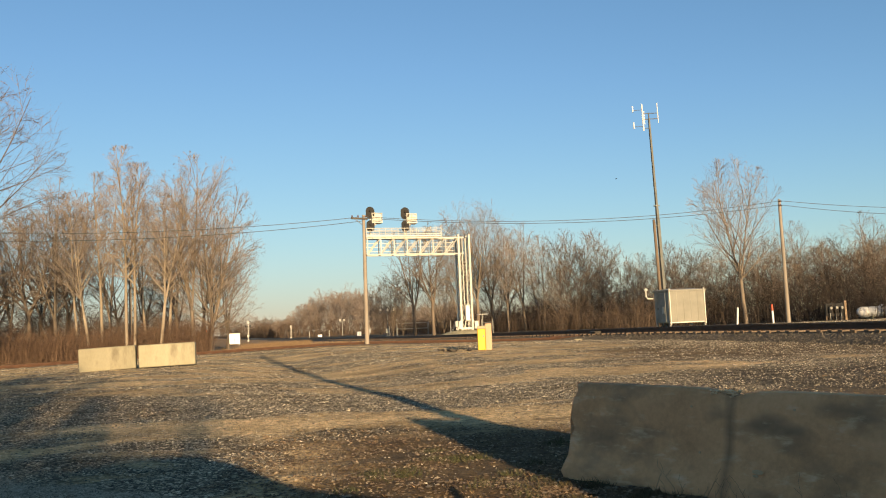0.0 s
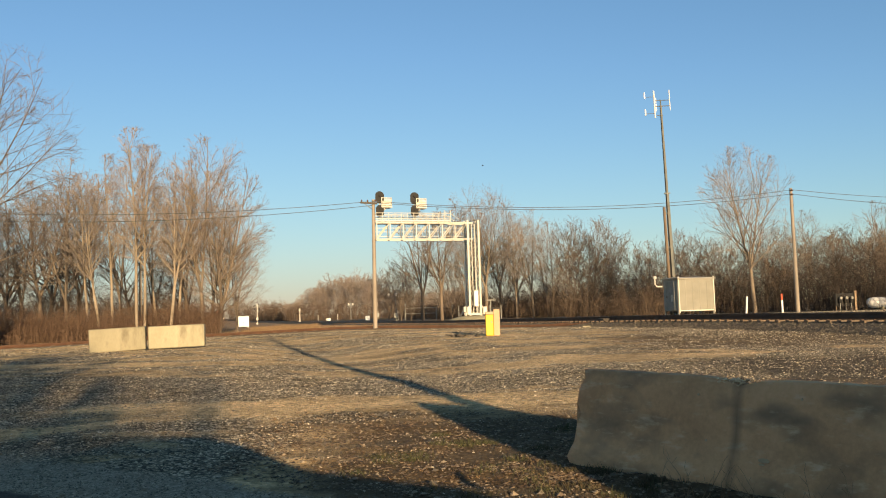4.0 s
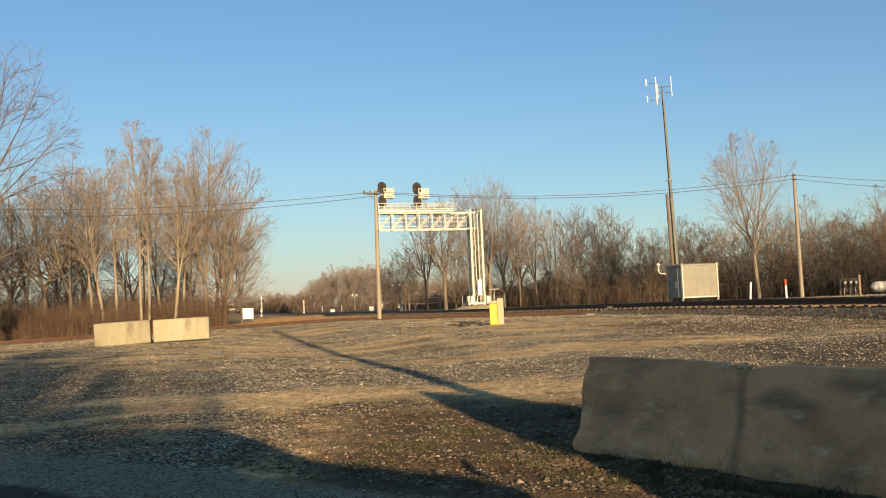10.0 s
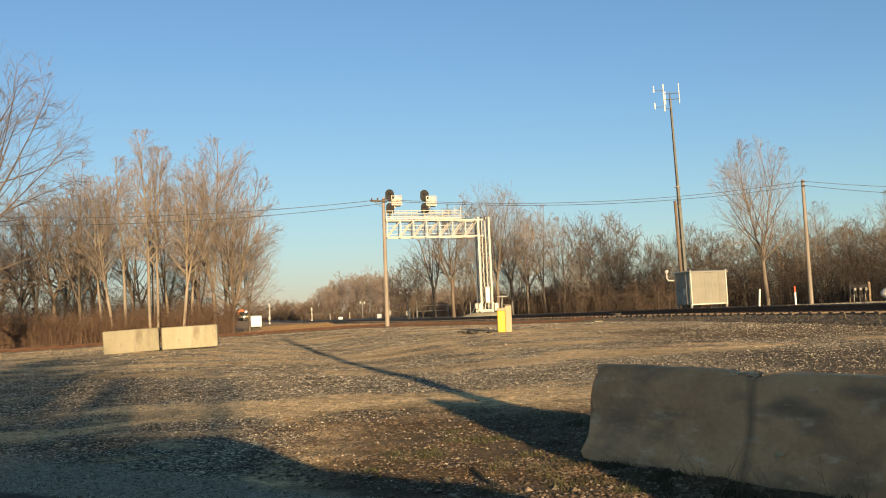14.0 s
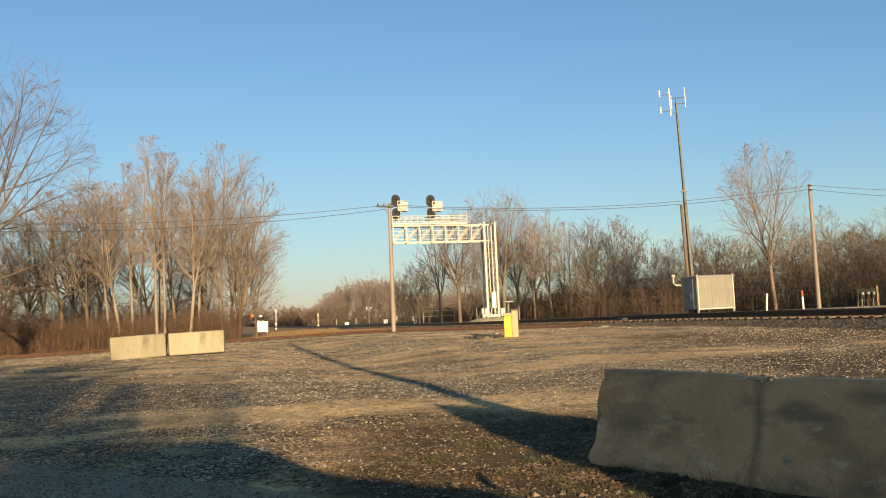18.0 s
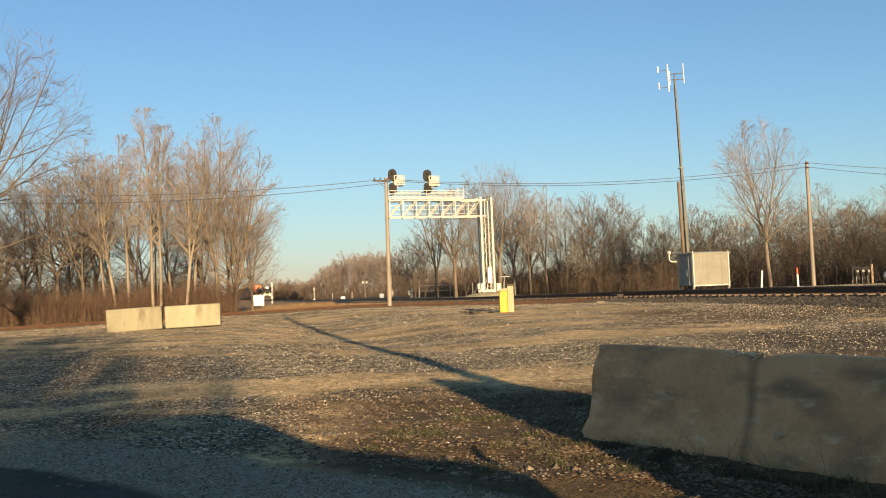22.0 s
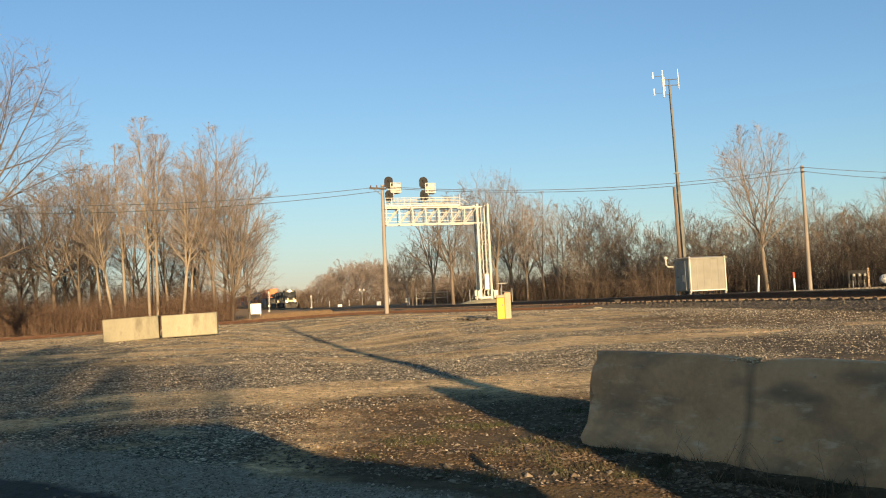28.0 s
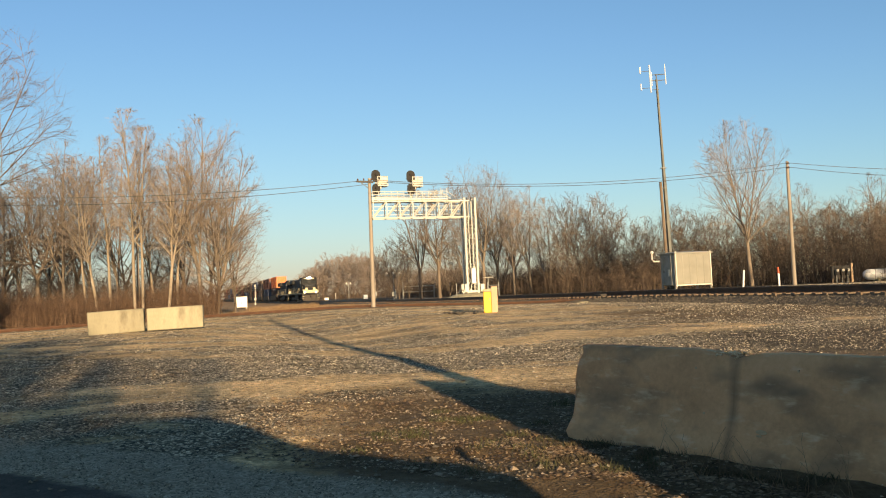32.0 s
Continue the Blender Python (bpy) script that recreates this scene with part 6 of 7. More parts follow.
def line_side_boxes():
    def hut(x, y, z, w, d, h, label, turn_=0.3):
        t = thing("relay_cabinet", Matrix.Translation((x, y, z)) @ Matrix.Rotation(turn_, 4, "Z"), label, "relay cabinet", "relay cabinets")
        part("body", Shape().box((0, 0, h / 2 + 0.12), (w, d, h - 0.12), 0.03), M_TANK, t)
        part("roof", Shape().box((0, 0, h + 0.09), (w + 0.1, d + 0.1, 0.07), 0.02), M_WHITE, t)
        for q in (-1, 1):
            part("leg", Shape().box((q * (w / 2 - 0.1), 0, 0.05), (0.12, d * 0.8, 0.26)), M_GALV, t)
            part("door", Shape().box((q * w * 0.24, -d / 2 - 0.012, h / 2 + 0.1), (w * 0.44, 0.02, h * 0.8), 0.008), M_TANK, t)
        part("handle", Shape().box((0.06, -d / 2 - 0.03, h / 2), (0.04, 0.03, 0.16)), M_BLACK, t)
    hut(-27.0, 110.0, land(-27, 110, False), 1.62, 1.1, 1.45, "bright white signal relay cabinet in dry grass")
    hut(-15.6, 160.0, 0.18, 0.8, 0.6, 0.85, "small white relay cabinet beside the far line", 0.2)
    hut(-27.3, 190.0, 0.10, 0.9, 0.6, 0.55, "low white box beside the far line", 0.2)
    for x, y, h, lab in ((-29.6, 190, 1.3, "short white post beside the far line"), (-25.2, 190, 1.4, "short white post beside the far line"), (-8.0, 130, 1.5, "short pale post by the far line")):
        t = thing("line_post", Matrix.Translation((x, y, 0.85 + fall(y))), lab, "post", "far posts")
        part("post", Shape().tube((0, 0, 0), (0, 0, h), 0.06, 0.06, 8), M_WHITE, t)
        part("cap", Shape().lathe([(0.06, h), (0.07, h + 0.03), (0.03, h + 0.08)], 8), M_TANK, t)
    # poles with paired pale transformers
    for x, y, top, n in ((-23.4, 200.0, 4.2, 2), (-7.5, 118.0, 4.3, 3)):
        t = thing("lamp_pole", Matrix.Translation((x, y, 0.85 + fall(y))), "far pole topped by a bar of pale lamps", "lamp pole", "far lamp poles")
        h = top - 0.85 - fall(y)
        part("pole", Shape().tube((0, 0, 0), (0, 0, h), 0.08, 0.06, 8), M_GALV, t)
        part("bar", Shape().box((0, 0, h - 0.55), (0.9 * (n - 1) + 0.6, 0.1, 0.1)), M_GALV, t)
        for k in range(n):
            part("lamp_head", Shape().box(((k - (n - 1) / 2) * 0.95, -0.1, h - 0.25), (0.34, 0.25, 0.36), 0.05), M_WHITE, t)
        if n == 3:
            part("control_box", Shape().box((0, -0.2, 0.8), (0.5, 0.4, 0.6), 0.03), M_WHITE, t)
    # pale frame of a fence panel beyond the line
    t = thing("pipe_frame", Matrix.Translation((-6.6, 125.0, 0.85 + fall(125.0))) @ Matrix.Rotation(0.1, 4, "Z"), "pale pipe gate frame beyond the line", "gate")
    for q, h in ((0.0, 2.8), (4.6, 1.9)):
        part("post", Shape().tube((q, 0, 0), (q, 0, h), 0.09, 0.09, 8), M_GALV, t)
    part("top_bar", Shape().tube((0, 0, 1.8), (4.6, 0, 1.8), 0.06, 0.07, 6), M_GALV, t)
    part("low_bar", Shape().tube((0, 0, 1.0), (4.6, 0, 1.0), 0.05, 0.06, 6), M_GALV, t)
    t = thing("short_pole", Matrix.Translation((-16.2, 190.0, 0.16)), "thin pale pole by the far line", "pole")
    part("shaft", Shape().tube((0, 0, 0), (0, 0, 6.2), 0.10, 0.08, 8), M_POLE, t)
    part("box", Shape().box((0.0, -0.2, 1.0), (0.6, 0.4, 0.9), 0.03), M_GALV, t)


line_side_boxes()


# ---- loose stones, weeds and litter on the lot ----
def lot_gravel():
    rng = np.random.default_rng(12)
    n = 270000
    y = 5.0 + 43.0 * rng.random(n) ** 1.1
    x = (rng.random(n) - 0.5) * (1.2 * y + 2.0)
    share = np.array([gravel_share(a, b) for a, b in zip(x, y)])
    keep = (0.08 + share ** 1.3 > rng.uniform(0.0, 1.45, n)) & (y > 6.15 - 0.62 * x)
    x, y = x[keep], y[keep]
    size = rng.uniform(0.009, 0.024, len(x)) * (1 + 0.058 * y) * np.where(rng.random(len(x)) > 0.98, 1.5, 1.0)
    pts = np.array([(a, b, land(a, b) + 0.10 * c) for a, b, c in zip(x, y, size)])
    tagged(new("gravel", stones("gravel", pts, size, M_STONE, rng, 0.5)), "loose grey and tan gravel strewn over the dirt lot", "gravel", kind="stuff")
    n = 5200
    x, y = rng.uniform(-2.4, 1.9, n), 6.2 + 5.2 * rng.random(n) ** 1.2
    keep = np.array([noise.noise((a * 1.4, b * 1.7, 51.0)) > -0.15 and b > 6.3 - 0.62 * a for a, b in zip(x, y)])
    x, y = x[keep], y[keep]
    size = rng.uniform(0.012, 0.038, len(x)) * np.where(rng.random(len(x)) > 0.94, 1.7, 1.0)
    pts = np.array([(a, b, land(a, b) + 0.12 * c) for a, b, c in zip(x, y, size)])
    tagged(new("soil_stones", stones("soil_stones", pts, size, M_CRUMB, rng, 0.55)), "tan stones and broken clods scattered over dark soil", "stones", kind="stuff")
    n = 16000
    x = rng.uniform(-6.5, 3.2, n)
    y = 6.0 - 0.62 * x - 1.25 * rng.random(n)
    pts = np.array([(a, b, land(a, b) + 0.001) for a, b in zip(x, y)])
    tagged(new("road_gravel", stones("road_gravel", pts, rng.uniform(0.01, 0.03, n), M_CHIPS, rng, 0.55)), "grey crushed stone along the road edge", "gravel", kind="stuff")
    shapes = [stones("stone", np.zeros((1, 3)), [1.0], M_ROCK, rng, 0.55) for _ in range(6)]
    r = random.Random(6)
    for i in range(230):
        yy = 6.4 + 8 * r.random() ** 1.6
        xx = yy * r.uniform(-0.5, 0.25)
        o = part("stone", shapes[i % 6], None, GROUND)
        k = r.uniform(0.045, 0.09)
        if i == 0:
            xx, yy, k = -0.17, 6.98, 0.17
        o.location, o.scale, o.rotation_euler.z = (xx, yy, land(xx, yy) + 0.1 * k), (k, k, k * 0.7), r.uniform(0, 6.28)


lot_gravel()


def weeds():
    rng = random.Random(17)
    rows = []
    for _ in range(2600):
        f = rng.random()
        bx, by = 0.85 + 2.3 * f + rng.gauss(0, 0.16), 7.45 - 2.6 * f - abs(rng.gauss(0, 0.42))
        if noise.noise((bx * 2.6, by * 2.6, 61.0)) < 0.16:
            continue
        for _b in range(rng.randint(3, 6)):
            h = rng.uniform(0.012, 0.05)
            a = rng.uniform(0, 6.28)
            rows.append((bx, by, land(bx, by) - 0.01, bx + math.cos(a) * h * 0.7, by + math.sin(a) * h * 0.7, land(bx, by) + h, 0.003, 0.001))
    tagged(new("weeds", segments("weeds", rows, 3, M_WEED)), "short green and brown weeds at the foot of the barrier", "weeds", kind="stuff")
    rows = []
    for k in range(60):
        bx = 0.9 + 2.3 * rng.random()
        by = 7.45 - 1.2 * (bx - 0.9) - 0.32 - abs(rng.gauss(0, 0.16))
        z = land(bx, by)
        h = rng.uniform(0.12, 0.38)
        if bx < 1.35:
            continue
        p = Vector((bx, by, z))
        d = Vector((rng.gauss(0, 0.35), rng.gauss(0, 0.25), 1)).normalized()
        for q in range(4):
            e = p + d * h / 4
            rows.append((*p, *e, 0.0028 - 0.0005 * q, 0.0023 - 0.0005 * q))
            if q:
                a = rng.uniform(0, 6.28)
                s = e + Vector((math.cos(a) * 0.5, math.sin(a) * 0.5, 0.6)) * h * 0.22
                rows.append((*e, *s, 0.0014, 0.0008))
            p, d = e, (d + Vector((rng.gauss(0, 0.2), rng.gauss(0, 0.2), -0.05))).normalized()
    tagged(new("dead_stalks", segments("dead_stalks", rows, 3, M_STRAW)), "dry brown weed stalks against the barrier", "weeds", kind="stuff")
    rows = []
    for _ in range(5200):
        y = 7 + 26 * rng.random()
        x = y * rng.uniform(-0.6, 0.55)
        if noise.noise((x * 0.3, y * 0.5, 21.0)) < 0.18:
            continue
        for _b in range(4):
            h, a = rng.uniform(0.012, 0.04), rng.uniform(0, 6.28)
            z = land(x, y)
            rows.append((x, y, z - 0.01, x + math.cos(a) * h, y + math.sin(a) * h, z + h * 0.7, 0.004, 0.0015))
    tagged(new("dead_grass_tufts", segments("dead_grass_tufts", rows, 3, M_STRAW)), "thin dead grass tufts scattered over the lot", "grass", kind="stuff")


    rg = np.random.default_rng(44)
    n = 15000
    f = rg.random(n)
    lx = np.where(f < 0.35, 0.5 + 2.6 * rg.random(n), rg.uniform(-2.2, 2.4, n))
    ly = np.where(f < 0.35, 7.5 - 1.2 * (lx - 0.9) - np.abs(rg.normal(0, 0.5, n)) - 0.25, 6.1 + 4.6 * rg.random(n) ** 1.3)
    keep = np.array([noise.noise((a * 1.1, b * 1.3, 81.0)) > -0.28 and b > 6.25 - 0.62 * a for a, b in zip(lx, ly)])
    lx, ly = lx[keep], ly[keep]
    pts = np.array([(a, b, land(a, b) + 0.006) for a, b in zip(lx, ly)])
    tagged(new("leaf_litter", stones("leaf_litter", pts, rg.uniform(0.014, 0.06, len(lx)), M_LITTER, rg, 0.25)), "dead leaves and crumbled soil in front of the barrier", "litter", kind="stuff")
    # small green tufts among the litter
    rows = []
    for _ in range(46):
        cx, cy = rng.uniform(-0.9, 1.9), rng.uniform(6.3, 9.6)
        if cy < 6.5 - 0.62 * cx:
            continue
        for _b in range(rng.randint(25, 70)):
            x, y = cx + rng.gauss(0, 0.07), cy + rng.gauss(0, 0.07)
            z, a, h = land(x, y), rng.uniform(0, 6.28), rng.uniform(0.02, 0.075)
            rows.append((x, y, z - 0.01, x + math.cos(a) * h * 0.6, y + math.sin(a) * h * 0.6, z + h, 0.0032, 0.0))
    tagged(new("grass_tufts", segments("grass_tufts", rows, 3, M_GREEN)), "small green grass tufts on the brown soil", "grass", kind="stuff")


weeds()


def rubble_pile():
    """Dark broken lumps near the pedestal."""
    rg = np.random.default_rng(9)
    t = thing("rubble_pile", at_ground(0.35, 33.6), "low heap of dark broken asphalt lumps on the gravel", "rubble")
    for k in range(11):
        q = np.array([[rg.normal(0, 0.45), rg.normal(0, 0.2), 0.05 + 0.03 * rg.random()]])
        part("lump", stones("lump", q, [rg.uniform(0.14, 0.34)], M_TRUCK, rg, 0.55), None, t)


rubble_pile()


# ---- behind the viewer: what throws the long shadows over the lot ----
SWEEP = Matrix(((0, 1, 0, 0), (1, 0, 0, 0), (0, 0, 1, 0), (0, 0, 0, 1)))


def car_wheels(t, xs, ys, r):
    for x in xs:
        for y in ys:
            w = part("wheel", Shape().tube((x, y - 0.1, r), (x, y + 0.1, r), r, r, 20), M_TYRE, t)
            part("rim", Shape().tube((x, y - 0.11, r), (x, y + 0.11, r), r * 0.6, r * 0.6, 14), M_GALV, w)


def parked_suv():
    """The vehicle beside which the lot is seen."""
    t = thing("parked_suv", Matrix.Identity(4), "dark parked sport utility vehicle with a rounded roof", "car")
    y0, y1 = -1.98, -0.15
    top = [(2.40, 0.95), (2.36, 1.22), (2.07, 1.31), (1.75, 1.35), (1.39, 1.41), (1.16, 1.44), (1.00, 1.49), (0.75, 1.62), (0.61, 1.71), (0.45, 1.78), (0.20, 1.855),
           (-0.13, 1.87), (-0.45, 1.86), (-0.77, 1.82), (-1.05, 1.76), (-1.38, 1.69), (-1.70, 1.58), (-2.00, 1.30), (-2.20, 0.95)]
    part("body", Shape().prism([(-2.20, 0.38), (2.42, 0.38)] + top, y0, y1, SWEEP), M_CARPAINT, t)
    for y in (y0 - 0.006, y1 - 0.006):
        part("side_window", Shape().prism([(-1.5, 1.22), (-0.42, 1.22), (-0.42, 1.74), (-0.95, 1.70), (-1.4, 1.58)], y, y + 0.012, SWEEP), M_WINDOW, t, "dark tinted glass")
        part("side_window", Shape().prism([(-0.34, 1.22), (0.85, 1.22), (0.82, 1.46), (0.45, 1.68), (0.1, 1.76), (-0.34, 1.76)], y, y + 0.012, SWEEP), M_WINDOW, t, "dark tinted glass")
    part("bumper", Shape().box((2.46, (y0 + y1) / 2, 0.55), (0.14, y1 - y0 - 0.1, 0.26), 0.05), M_BLACK, t)
    # unseen lump added to cast the narrow bump in the hood's shadow
    part("fender_mirror", Shape().box((2.30, y1 - 0.08, 1.36), (0.09, 0.05, 0.16), 0.02), M_BLACK, t)
    car_wheels(t, (-1.35, 1.70), (y0 + 0.1, y1 - 0.13), 0.37)


parked_suv()


def parked_van():
    # added out of view, its top sloped so the shadow covers the barrier's face
    t = thing("parked_van", Matrix.Translation((3.02, 0.4, 0)) @ Matrix.Rotation(radians(16.8), 4, "Z"), "unseen van shape with a long raked top, added to shade the concrete barrier", "van")
    side = [(0.0, 0.35), (4.2, 0.35), (4.25, 0.7), (3.9, 0.92), (3.05, 1.12), (2.65, 1.29), (2.15, 1.50), (1.45, 1.795), (0.85, 2.045), (0.50, 2.18), (0.05, 2.28), (0.0, 2.22)]
    part("body", Shape().prism(side, -1.8, 0.0, SWEEP), M_TANK, t)
    for y in (-1.806, -0.006):
        part("side_window", Shape().prism([(0.35, 1.2), (1.9, 1.2), (1.3, 1.55), (0.35, 1.9)], y, y + 0.012, SWEEP), M_WINDOW, t, "dark tinted glass")
    car_wheels(t, (0.75, 3.2), (-1.72, -0.08), 0.34)


parked_van()
line_pole(5.75, -6.0, 9.0, 0.0, True, M_POLEDK, "wooden utility pole behind the parked vehicles", -0.3, "poles along the road").scale = (1.5, 1.5, 1.0)
for _x, _y, _h, _k in ((0.6, -10.5, 5.4, 6), (-1.0, -9.0, 4.6, 7), (2.6, -14.0, 6.4, 1), (4.4, -16.0, 7.4, 1), (0.2, -12.4, 7.0, 6), (-0.9, -12.8, 8.2, 6), (1.2, -11.8, 4.9, 7), (-2.0, -13.2, 8.4, 6), (-1.2, -14.0, 8.8, 5), (-3.0, -12.6, 7.6, 6), (7.9, -41.5, 10.4, 6), (5.0, -39.0, 11.0, 6), (2.5, -42.0, 11.5, 6)):
    tree(_x, _y, _h, _k, 1.3 * _x, "small bare tree on the roadside", "roadside trees")



# ---- the freight train ----
def locomotive():
    """Wide-cab diesel; its front looks along +x, the rail head is z = 0."""
    t = thing("locomotive", Matrix.Identity(4), "black diesel freight locomotive with white front stripes and lit headlamp", "locomotive", "locomotives")
    L = 22.3
    part("frame", Shape().box((-L / 2, 0, 1.45), (L - 0.6, 3.0, 0.34), 0.03), M_LOCO, t)
    part("walkway_stripe", Shape().box((-L / 2, 0, 1.52), (L - 1.0, 3.03, 0.07)), M_CREAM, t, "pale edge stripe")
    part("long_hood", Shape().box((-12.6, 0, 2.95), (15.6, 1.9, 2.66), 0.12), M_LOCO, t)
    part("radiator", Shape().box((-18.2, 0, 3.85), (4.2, 3.0, 0.85), 0.15), M_LOCO, t)
    for k in range(5):
        part("hood_door", Shape().box((-7.6 - 2.0 * k, 0, 2.75), (1.7, 1.96, 1.9), 0.02), M_LOCO, t)
    part("exhaust", Shape().box((-10.5, 0, 4.38), (1.6, 0.9, 0.25), 0.05), M_TRUCK, t)
    part("dynamic_brake", Shape().box((-7.0, 0, 3.95), (2.4, 2.3, 0.6), 0.08), M_LOCO, t)
    cab = part("cab", Shape().box((-3.6, 0, 3.06), (2.6, 2.95, 2.92), 0.16), M_LOCO, t)
    nose = Shape()
    nose.add([(-2.35, -1.35, 1.6), (-0.75, -1.05, 1.6), (-0.75, 1.05, 1.6), (-2.35, 1.35, 1.6), (-2.35, -1.35, 3.25), (-0.95, -0.95, 2.95), (-0.95, 0.95, 2.95), (-2.35, 1.35, 3.25)],
             [(3, 2, 1, 0), (0, 1, 5, 4), (1, 2, 6, 5), (2, 3, 7, 6), (3, 0, 4, 7), (4, 5, 6, 7)])
    part("nose", nose, M_LOCO, t, smooth=False)
    part("nose_door", Shape().box((-0.80, 0, 2.25), (0.06, 0.62, 1.25), 0.02, Matrix.Translation((0, 0, 0))), M_LOCO, t)
    for y in (-0.78, 0.78):
        part("windscreen", Shape().box((-2.285, y, 3.72), (0.05, 1.08, 0.62), 0.02), M_WINDOW, cab)
        part("side_window", Shape().box((-3.5, y * 1.9, 3.62), (1.2, 0.04, 0.6), 0.01), M_WINDOW, cab)
        part("number_board", Shape().box((-2.26, y * 0.85, 4.30), (0.06, 0.55, 0.24), 0.01), M_CREAM, cab, "pale lit number board")
        part("nose_stripe", Shape().box((-0.72, y * 0.92, 2.30), (0.05, 0.42, 0.5), 0.01), M_CREAM, t, "white painted front stripe")
        part("nose_stripe", Shape().box((-0.66, y * 1.45, 1.95), (0.05, 0.42, 0.5), 0.01), M_CREAM, t, "white painted front stripe")
        part("ditch_lamp", Shape().tube((-0.45, y * 1.28, 1.62), (-0.36, y * 1.28, 1.62), 0.17, 0.15, 14), M_DITCH, t, "glowing ditch lamp")
        part("handrail", Shape().path([(-0.35, y * 1.85, 1.6), (-0.35, y * 1.85, 2.7), (-1.2, y * 1.85, 2.75)], 0.025, 6), M_CREAM, t)
        part("stair", Shape().box((-0.75, y * 1.72, 0.95), (0.8, 0.55, 0.9), 0.03), M_LOCO, t)
        for k in range(3):
            part("step_edge", Shape().box((-0.33, y * 1.72, 0.62 + 0.34 * k), (0.05, 0.5, 0.05)), M_CREAM, t, "white step edge")
        for k in range(8):
            part("stanchion", Shape().tube((-5.8 - 2.1 * k, y * 1.9, 1.6), (-5.8 - 2.1 * k, y * 1.9, 2.65), 0.02, 0.02, 6), M_CREAM, t)
        part("side_handrail", Shape().tube((-5.2, y * 1.9, 2.65), (-21.4, y * 1.9, 2.65), 0.022, 0.022, 6), M_CREAM, t)
    part("nose_band", Shape().box((-0.64, 0, 1.86), (0.05, 2.75, 0.50), 0.01), M_CREAM, t, "white band over the coupler")
    part("headlamp", Shape().tube((-2.28, -0.17, 4.36), (-2.18, -0.17, 4.36), 0.15, 0.14, 14).tube((-2.28, 0.17, 4.36), (-2.18, 0.17, 4.36), 0.15, 0.14, 14), M_HEADLAMP, cab, "glowing twin headlamp")
    part("horn", Shape().tube((-3.4, 0.3, 4.6), (-2.9, 0.3, 4.62), 0.05, 0.11, 8), M_GALV, t)
    plow = Shape()
    plow.add([(-0.55, -1.45, 0.12), (-0.2, 0, 0.12), (-0.55, 1.45, 0.12), (-0.75, -1.45, 1.28), (-0.62, 0, 1.28), (-0.75, 1.45, 1.28), (-0.9, 0, 0.12), (-0.9, 0, 1.28)],
             [(0, 1, 4, 3), (1, 2, 5, 4), (0, 3, 7, 6), (2, 6, 7, 5), (3, 4, 5, 7), (0, 6, 2, 1)])
    part("snow_plow", plow, M_TRUCK, t, smooth=False)
    part("coupler", Shape().box((-0.15, 0, 0.95), (0.9, 0.3, 0.34), 0.06), M_TRUCK, t)
    part("fuel_tank", Shape().box((-11.2, 0, 0.85), (5.4, 2.6, 0.95), 0.15), M_LOCO, t)
    for xc in (-4.6, -17.6):
        tr = part("truck", Shape().box((xc, -1.05, 0.62), (4.6, 0.18, 0.42), 0.06).box((xc, 1.05, 0.62), (4.6, 0.18, 0.42), 0.06).box((xc, 0, 0.72), (3.6, 2.0, 0.3), 0.05), M_TRUCK, t)
        for k in (-1.8, 0, 1.8):
            part("wheelset", Shape().tube((xc + k, -0.86, 0.5), (xc + k, -0.72, 0.5), 0.5, 0.5, 20).tube((xc + k, 0.72, 0.5), (xc + k, 0.86, 0.5), 0.5, 0.5, 20).tube((xc + k, -0.8, 0.5), (xc + k, 0.8, 0.5), 0.09, 0.09, 8), M_TRUCK, tr)
    return t


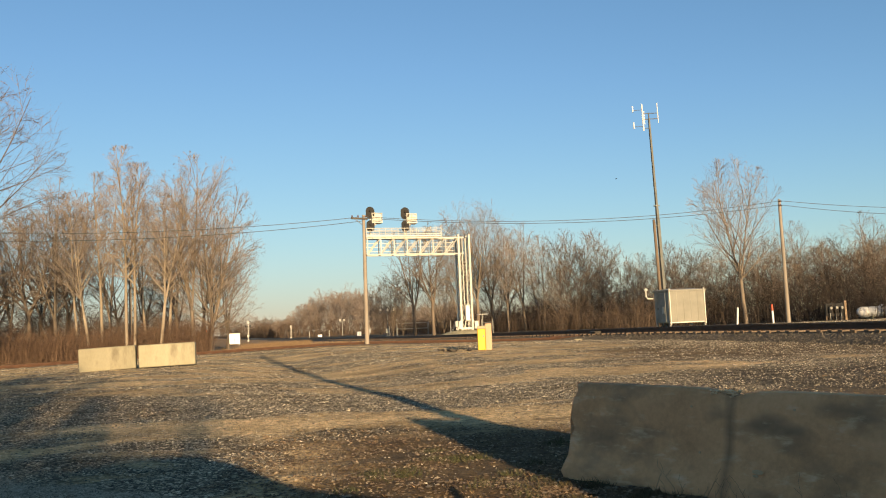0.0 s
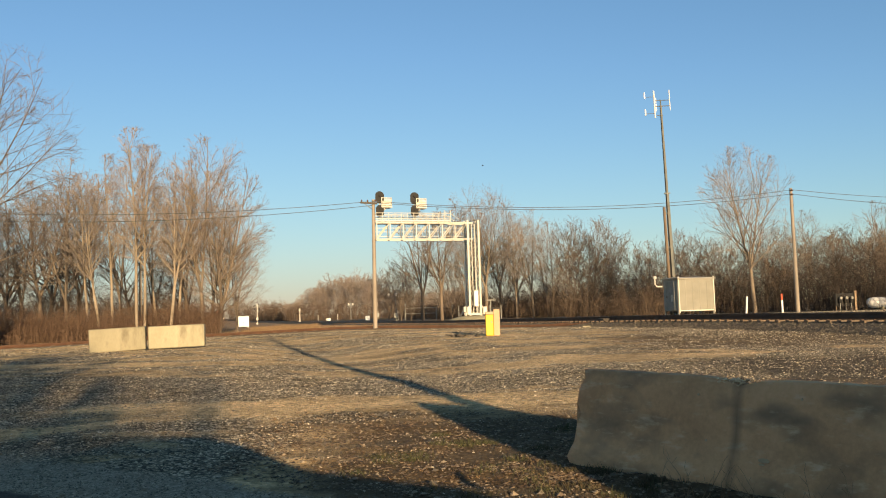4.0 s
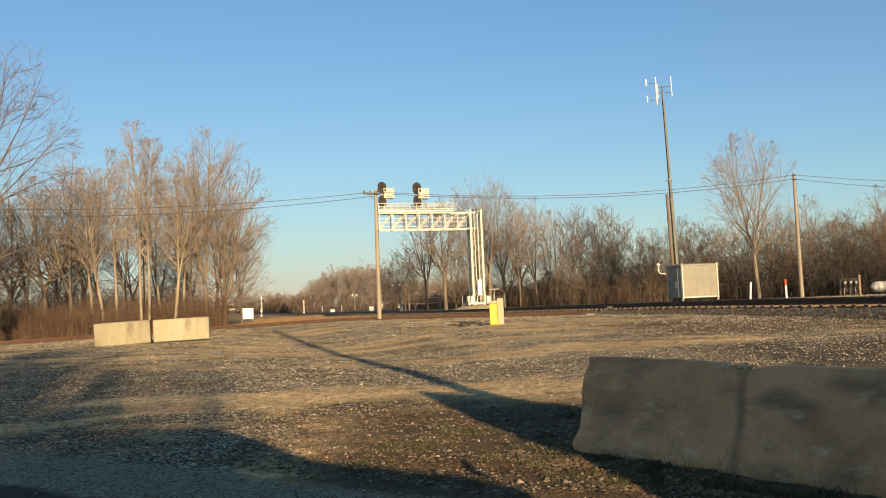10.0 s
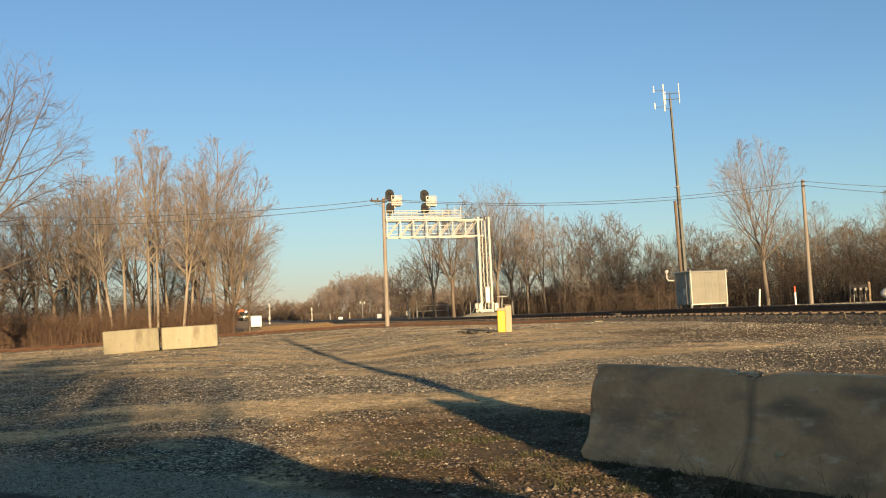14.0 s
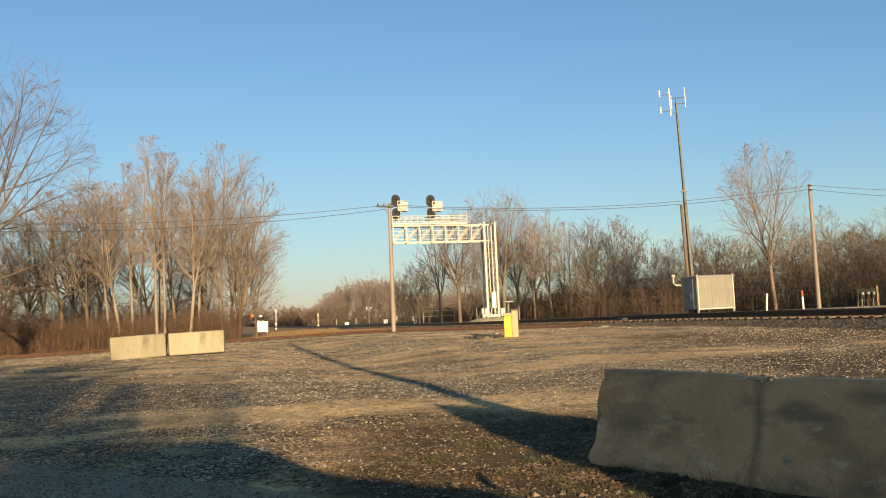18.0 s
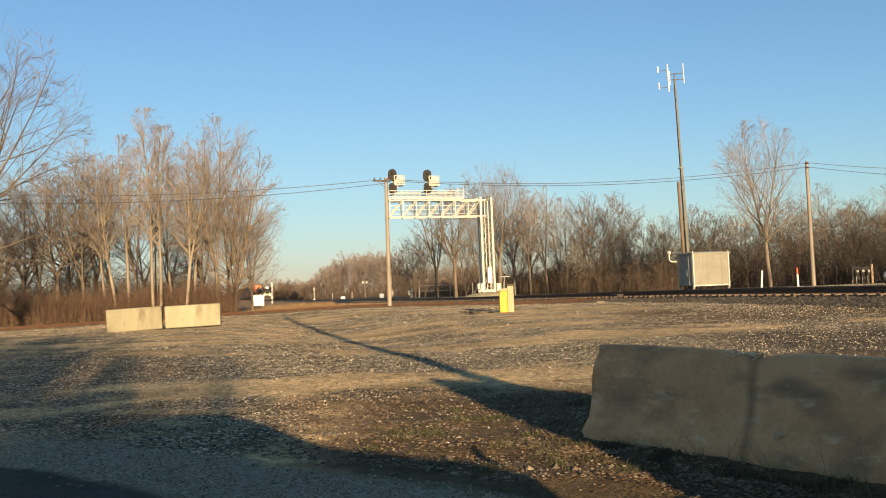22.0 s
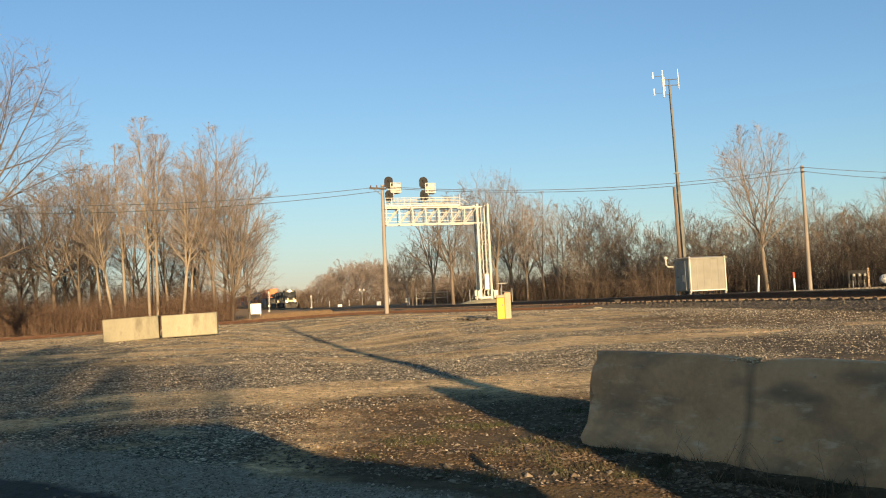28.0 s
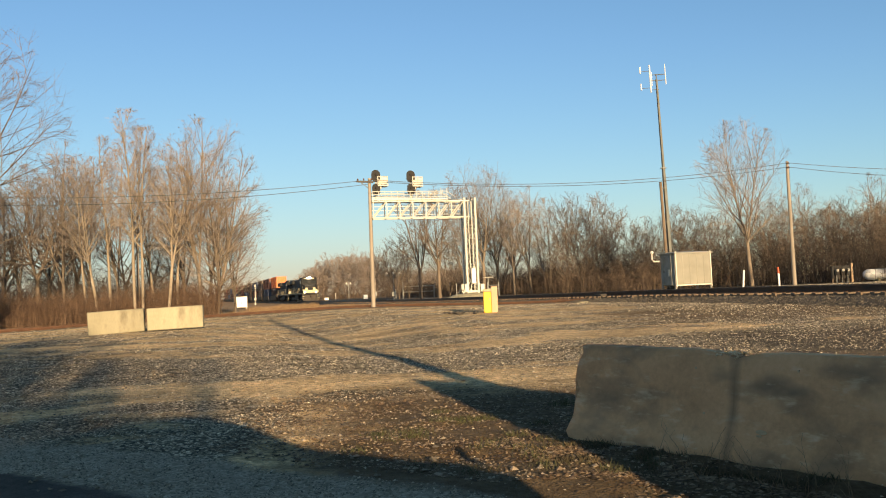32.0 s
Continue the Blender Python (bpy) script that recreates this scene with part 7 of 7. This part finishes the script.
def container_car(paint_low, paint_high, high, seed):
    """Well car with one or two containers; its front end is x = 0."""
    lab = "double-stacked container well car" if high else "low well car with a single container"
    t = thing("container_car", Matrix.Identity(4), lab, "freight car", "container cars")
    L = 19.2
    part("well_frame", Shape().box((-L / 2, -1.42, 0.95), (L - 4.2, 0.14, 0.9), 0.03).box((-L / 2, 1.42, 0.95), (L - 4.2, 0.14, 0.9), 0.03).box((-L / 2, 0, 0.42), (L - 4.4, 2.7, 0.12)), M_TRUCK, t)
    for q in (-1.1, -L + 1.1):
        part("end_platform", Shape().box((q, 0, 1.1), (2.0, 2.4, 0.3), 0.04), M_TRUCK, t)
        tr = part("truck", Shape().box((q, -0.98, 0.48), (2.3, 0.16, 0.3), 0.04).box((q, 0.98, 0.48), (2.3, 0.16, 0.3), 0.04), M_TRUCK, t)
        for k in (-0.85, 0.85):
            part("wheelset", Shape().tube((q + k, -0.84, 0.42), (q + k, -0.72, 0.42), 0.42, 0.42, 16).tube((q + k, 0.72, 0.42), (q + k, 0.84, 0.42), 0.42, 0.42, 16), M_TRUCK, tr)
    def box(z, length, paint, name):
        h = 2.75
        c = part(name, Shape().box((-L / 2, 0, z + h / 2), (length - 0.06, 2.40, h - 0.06)), paint, t)
        for y in (-1.21, 1.21):
            ribs = Shape()
            for k in range(26):
                ribs.box((-L / 2 - length / 2 + 0.3 + (length - 0.6) * k / 25, y, z + h / 2), (0.16, 0.05, h - 0.3))
            part("side_corrugation", ribs, paint, c, smooth=False)
        for sx in (-1, 1):
            for y in (-1.17, 1.17):
                part("corner_post", Shape().box((-L / 2 + sx * (length / 2 - 0.05), y, z + h / 2), (0.14, 0.12, h), 0.01), paint, c)
        for y in (-0.85, -0.35, 0.35, 0.85):
            part("door_bar", Shape().tube((-L / 2 + length / 2 + 0.0, y, z + 0.15), (-L / 2 + length / 2 + 0.0, y, z + h - 0.15), 0.03, 0.03, 6), M_GALV, c)
    box(0.50, 12.2, paint_low, "lower_container")
    if high:
        box(3.27, 16.1 if seed % 2 else 12.2, paint_high, "upper_container")
    return t


LOCO = locomotive()
CARS = [(LOCO, 0.0)]
SECOND = copy_thing(LOCO, Matrix.Identity(4))
SECOND["label"] = "trailing black diesel freight locomotive coupled behind the leader"
for _o in list(SECOND.children_recursive):
    if _o.name.startswith(("headlamp", "ditch_lamp")):
        bpy.data.objects.remove(_o)
CARS.append((SECOND, 22.6))
_red, _navy, _brown = CONTAINER_PAINTS
_stack = [(_brown, M_ORANGE, True), (_navy, _red, True), (_brown, _brown, True), (_red, _navy, True), (_brown, _brown, True), (_navy, _brown, True), (_red, _red, True),
          (_brown, _brown, True), (_navy, _red, True), (_red, _brown, True), (_brown, _navy, True), (_navy, _brown, True), (_brown, _red, True), (_red, _brown, True)]
for _i, (_a, _b2, _hi) in enumerate(_stack):
    CARS.append((container_car(_a, _b2, _hi, _i), 45.2 + 19.6 * _i))


def bird():
    t = thing("bird", Matrix.Translation((0, 0, 30)), "small dark bird flying over the line", "bird")
    part("body", Shape().lathe([(0.01, -0.22), (0.06, -0.12), (0.08, 0.0), (0.06, 0.12), (0.035, 0.18), (0.01, 0.22)], 10, Matrix.Rotation(radians(90), 4, "Y")), M_BLACK, t)
    for s in (-1, 1):
        part("wing", Shape().add([(0.1, 0, 0), (-0.08, 0, 0), (-0.16, s * 0.42, 0.14), (0.02, s * 0.40, 0.14), (0.1, 0, 0.02), (-0.08, 0, 0.015), (-0.16, s * 0.42, 0.15), (0.02, s * 0.40, 0.15)],
                                 [(0, 1, 2, 3), (7, 6, 5, 4), (0, 4, 5, 1), (1, 5, 6, 2), (2, 6, 7, 3), (3, 7, 4, 0)]), M_BLACK, t, smooth=False)
    part("tail", Shape().box((-0.27, 0, 0), (0.14, 0.12, 0.015)), M_BLACK, t)
    return t


BIRD = bird()
for _o in BIRD.children:
    _o.scale = (0.55, 0.55, 0.55)



TRAIN_SPEED = 14.58          # metres a second
FRONT_AT_END = 164.0         # metres along the line at 32 s


def motions():
    heading = math.atan2(-TRACK_DIR.y, -TRACK_DIR.x)
    for ob, behind in CARS:
        rows = []
        for t in range(0, 33, 2):
            p = on_track(FRONT_AT_END + TRAIN_SPEED * (32.0 - t) + behind, 0.0, RAIL_TOP + 0.003)
            p.z += fall(p.y + 10.0)
            rows.append((float(t), Matrix.Translation(p) @ Matrix.Rotation(heading, 4, "Z")))
        walk(ob, rows)
    turn_ = Matrix.Rotation(math.pi, 4, "Z")
    walk(BIRD, [(t, Matrix.Translation(p) @ turn_) for t, p in (
        (0.0, (25.89, 120.0, 21.5)),
        (2.0, (16.79, 120.0, 21.02)),
        (3.0, (11.23, 120.0, 21.35)),
        (6.0, (-6.73, 120.0, 23.57)),
        (7.5, (-15.97, 120.0, 22.63)),
        (9.0, (-27.36, 120.0, 21.91)),
        (14.0, (-65.33, 120.0, 19.51)),
        (20.0, (-110.89, 120.0, 16.63)),
        (32.0, (-202.01, 120.0, 10.87)),
    )])


motions()
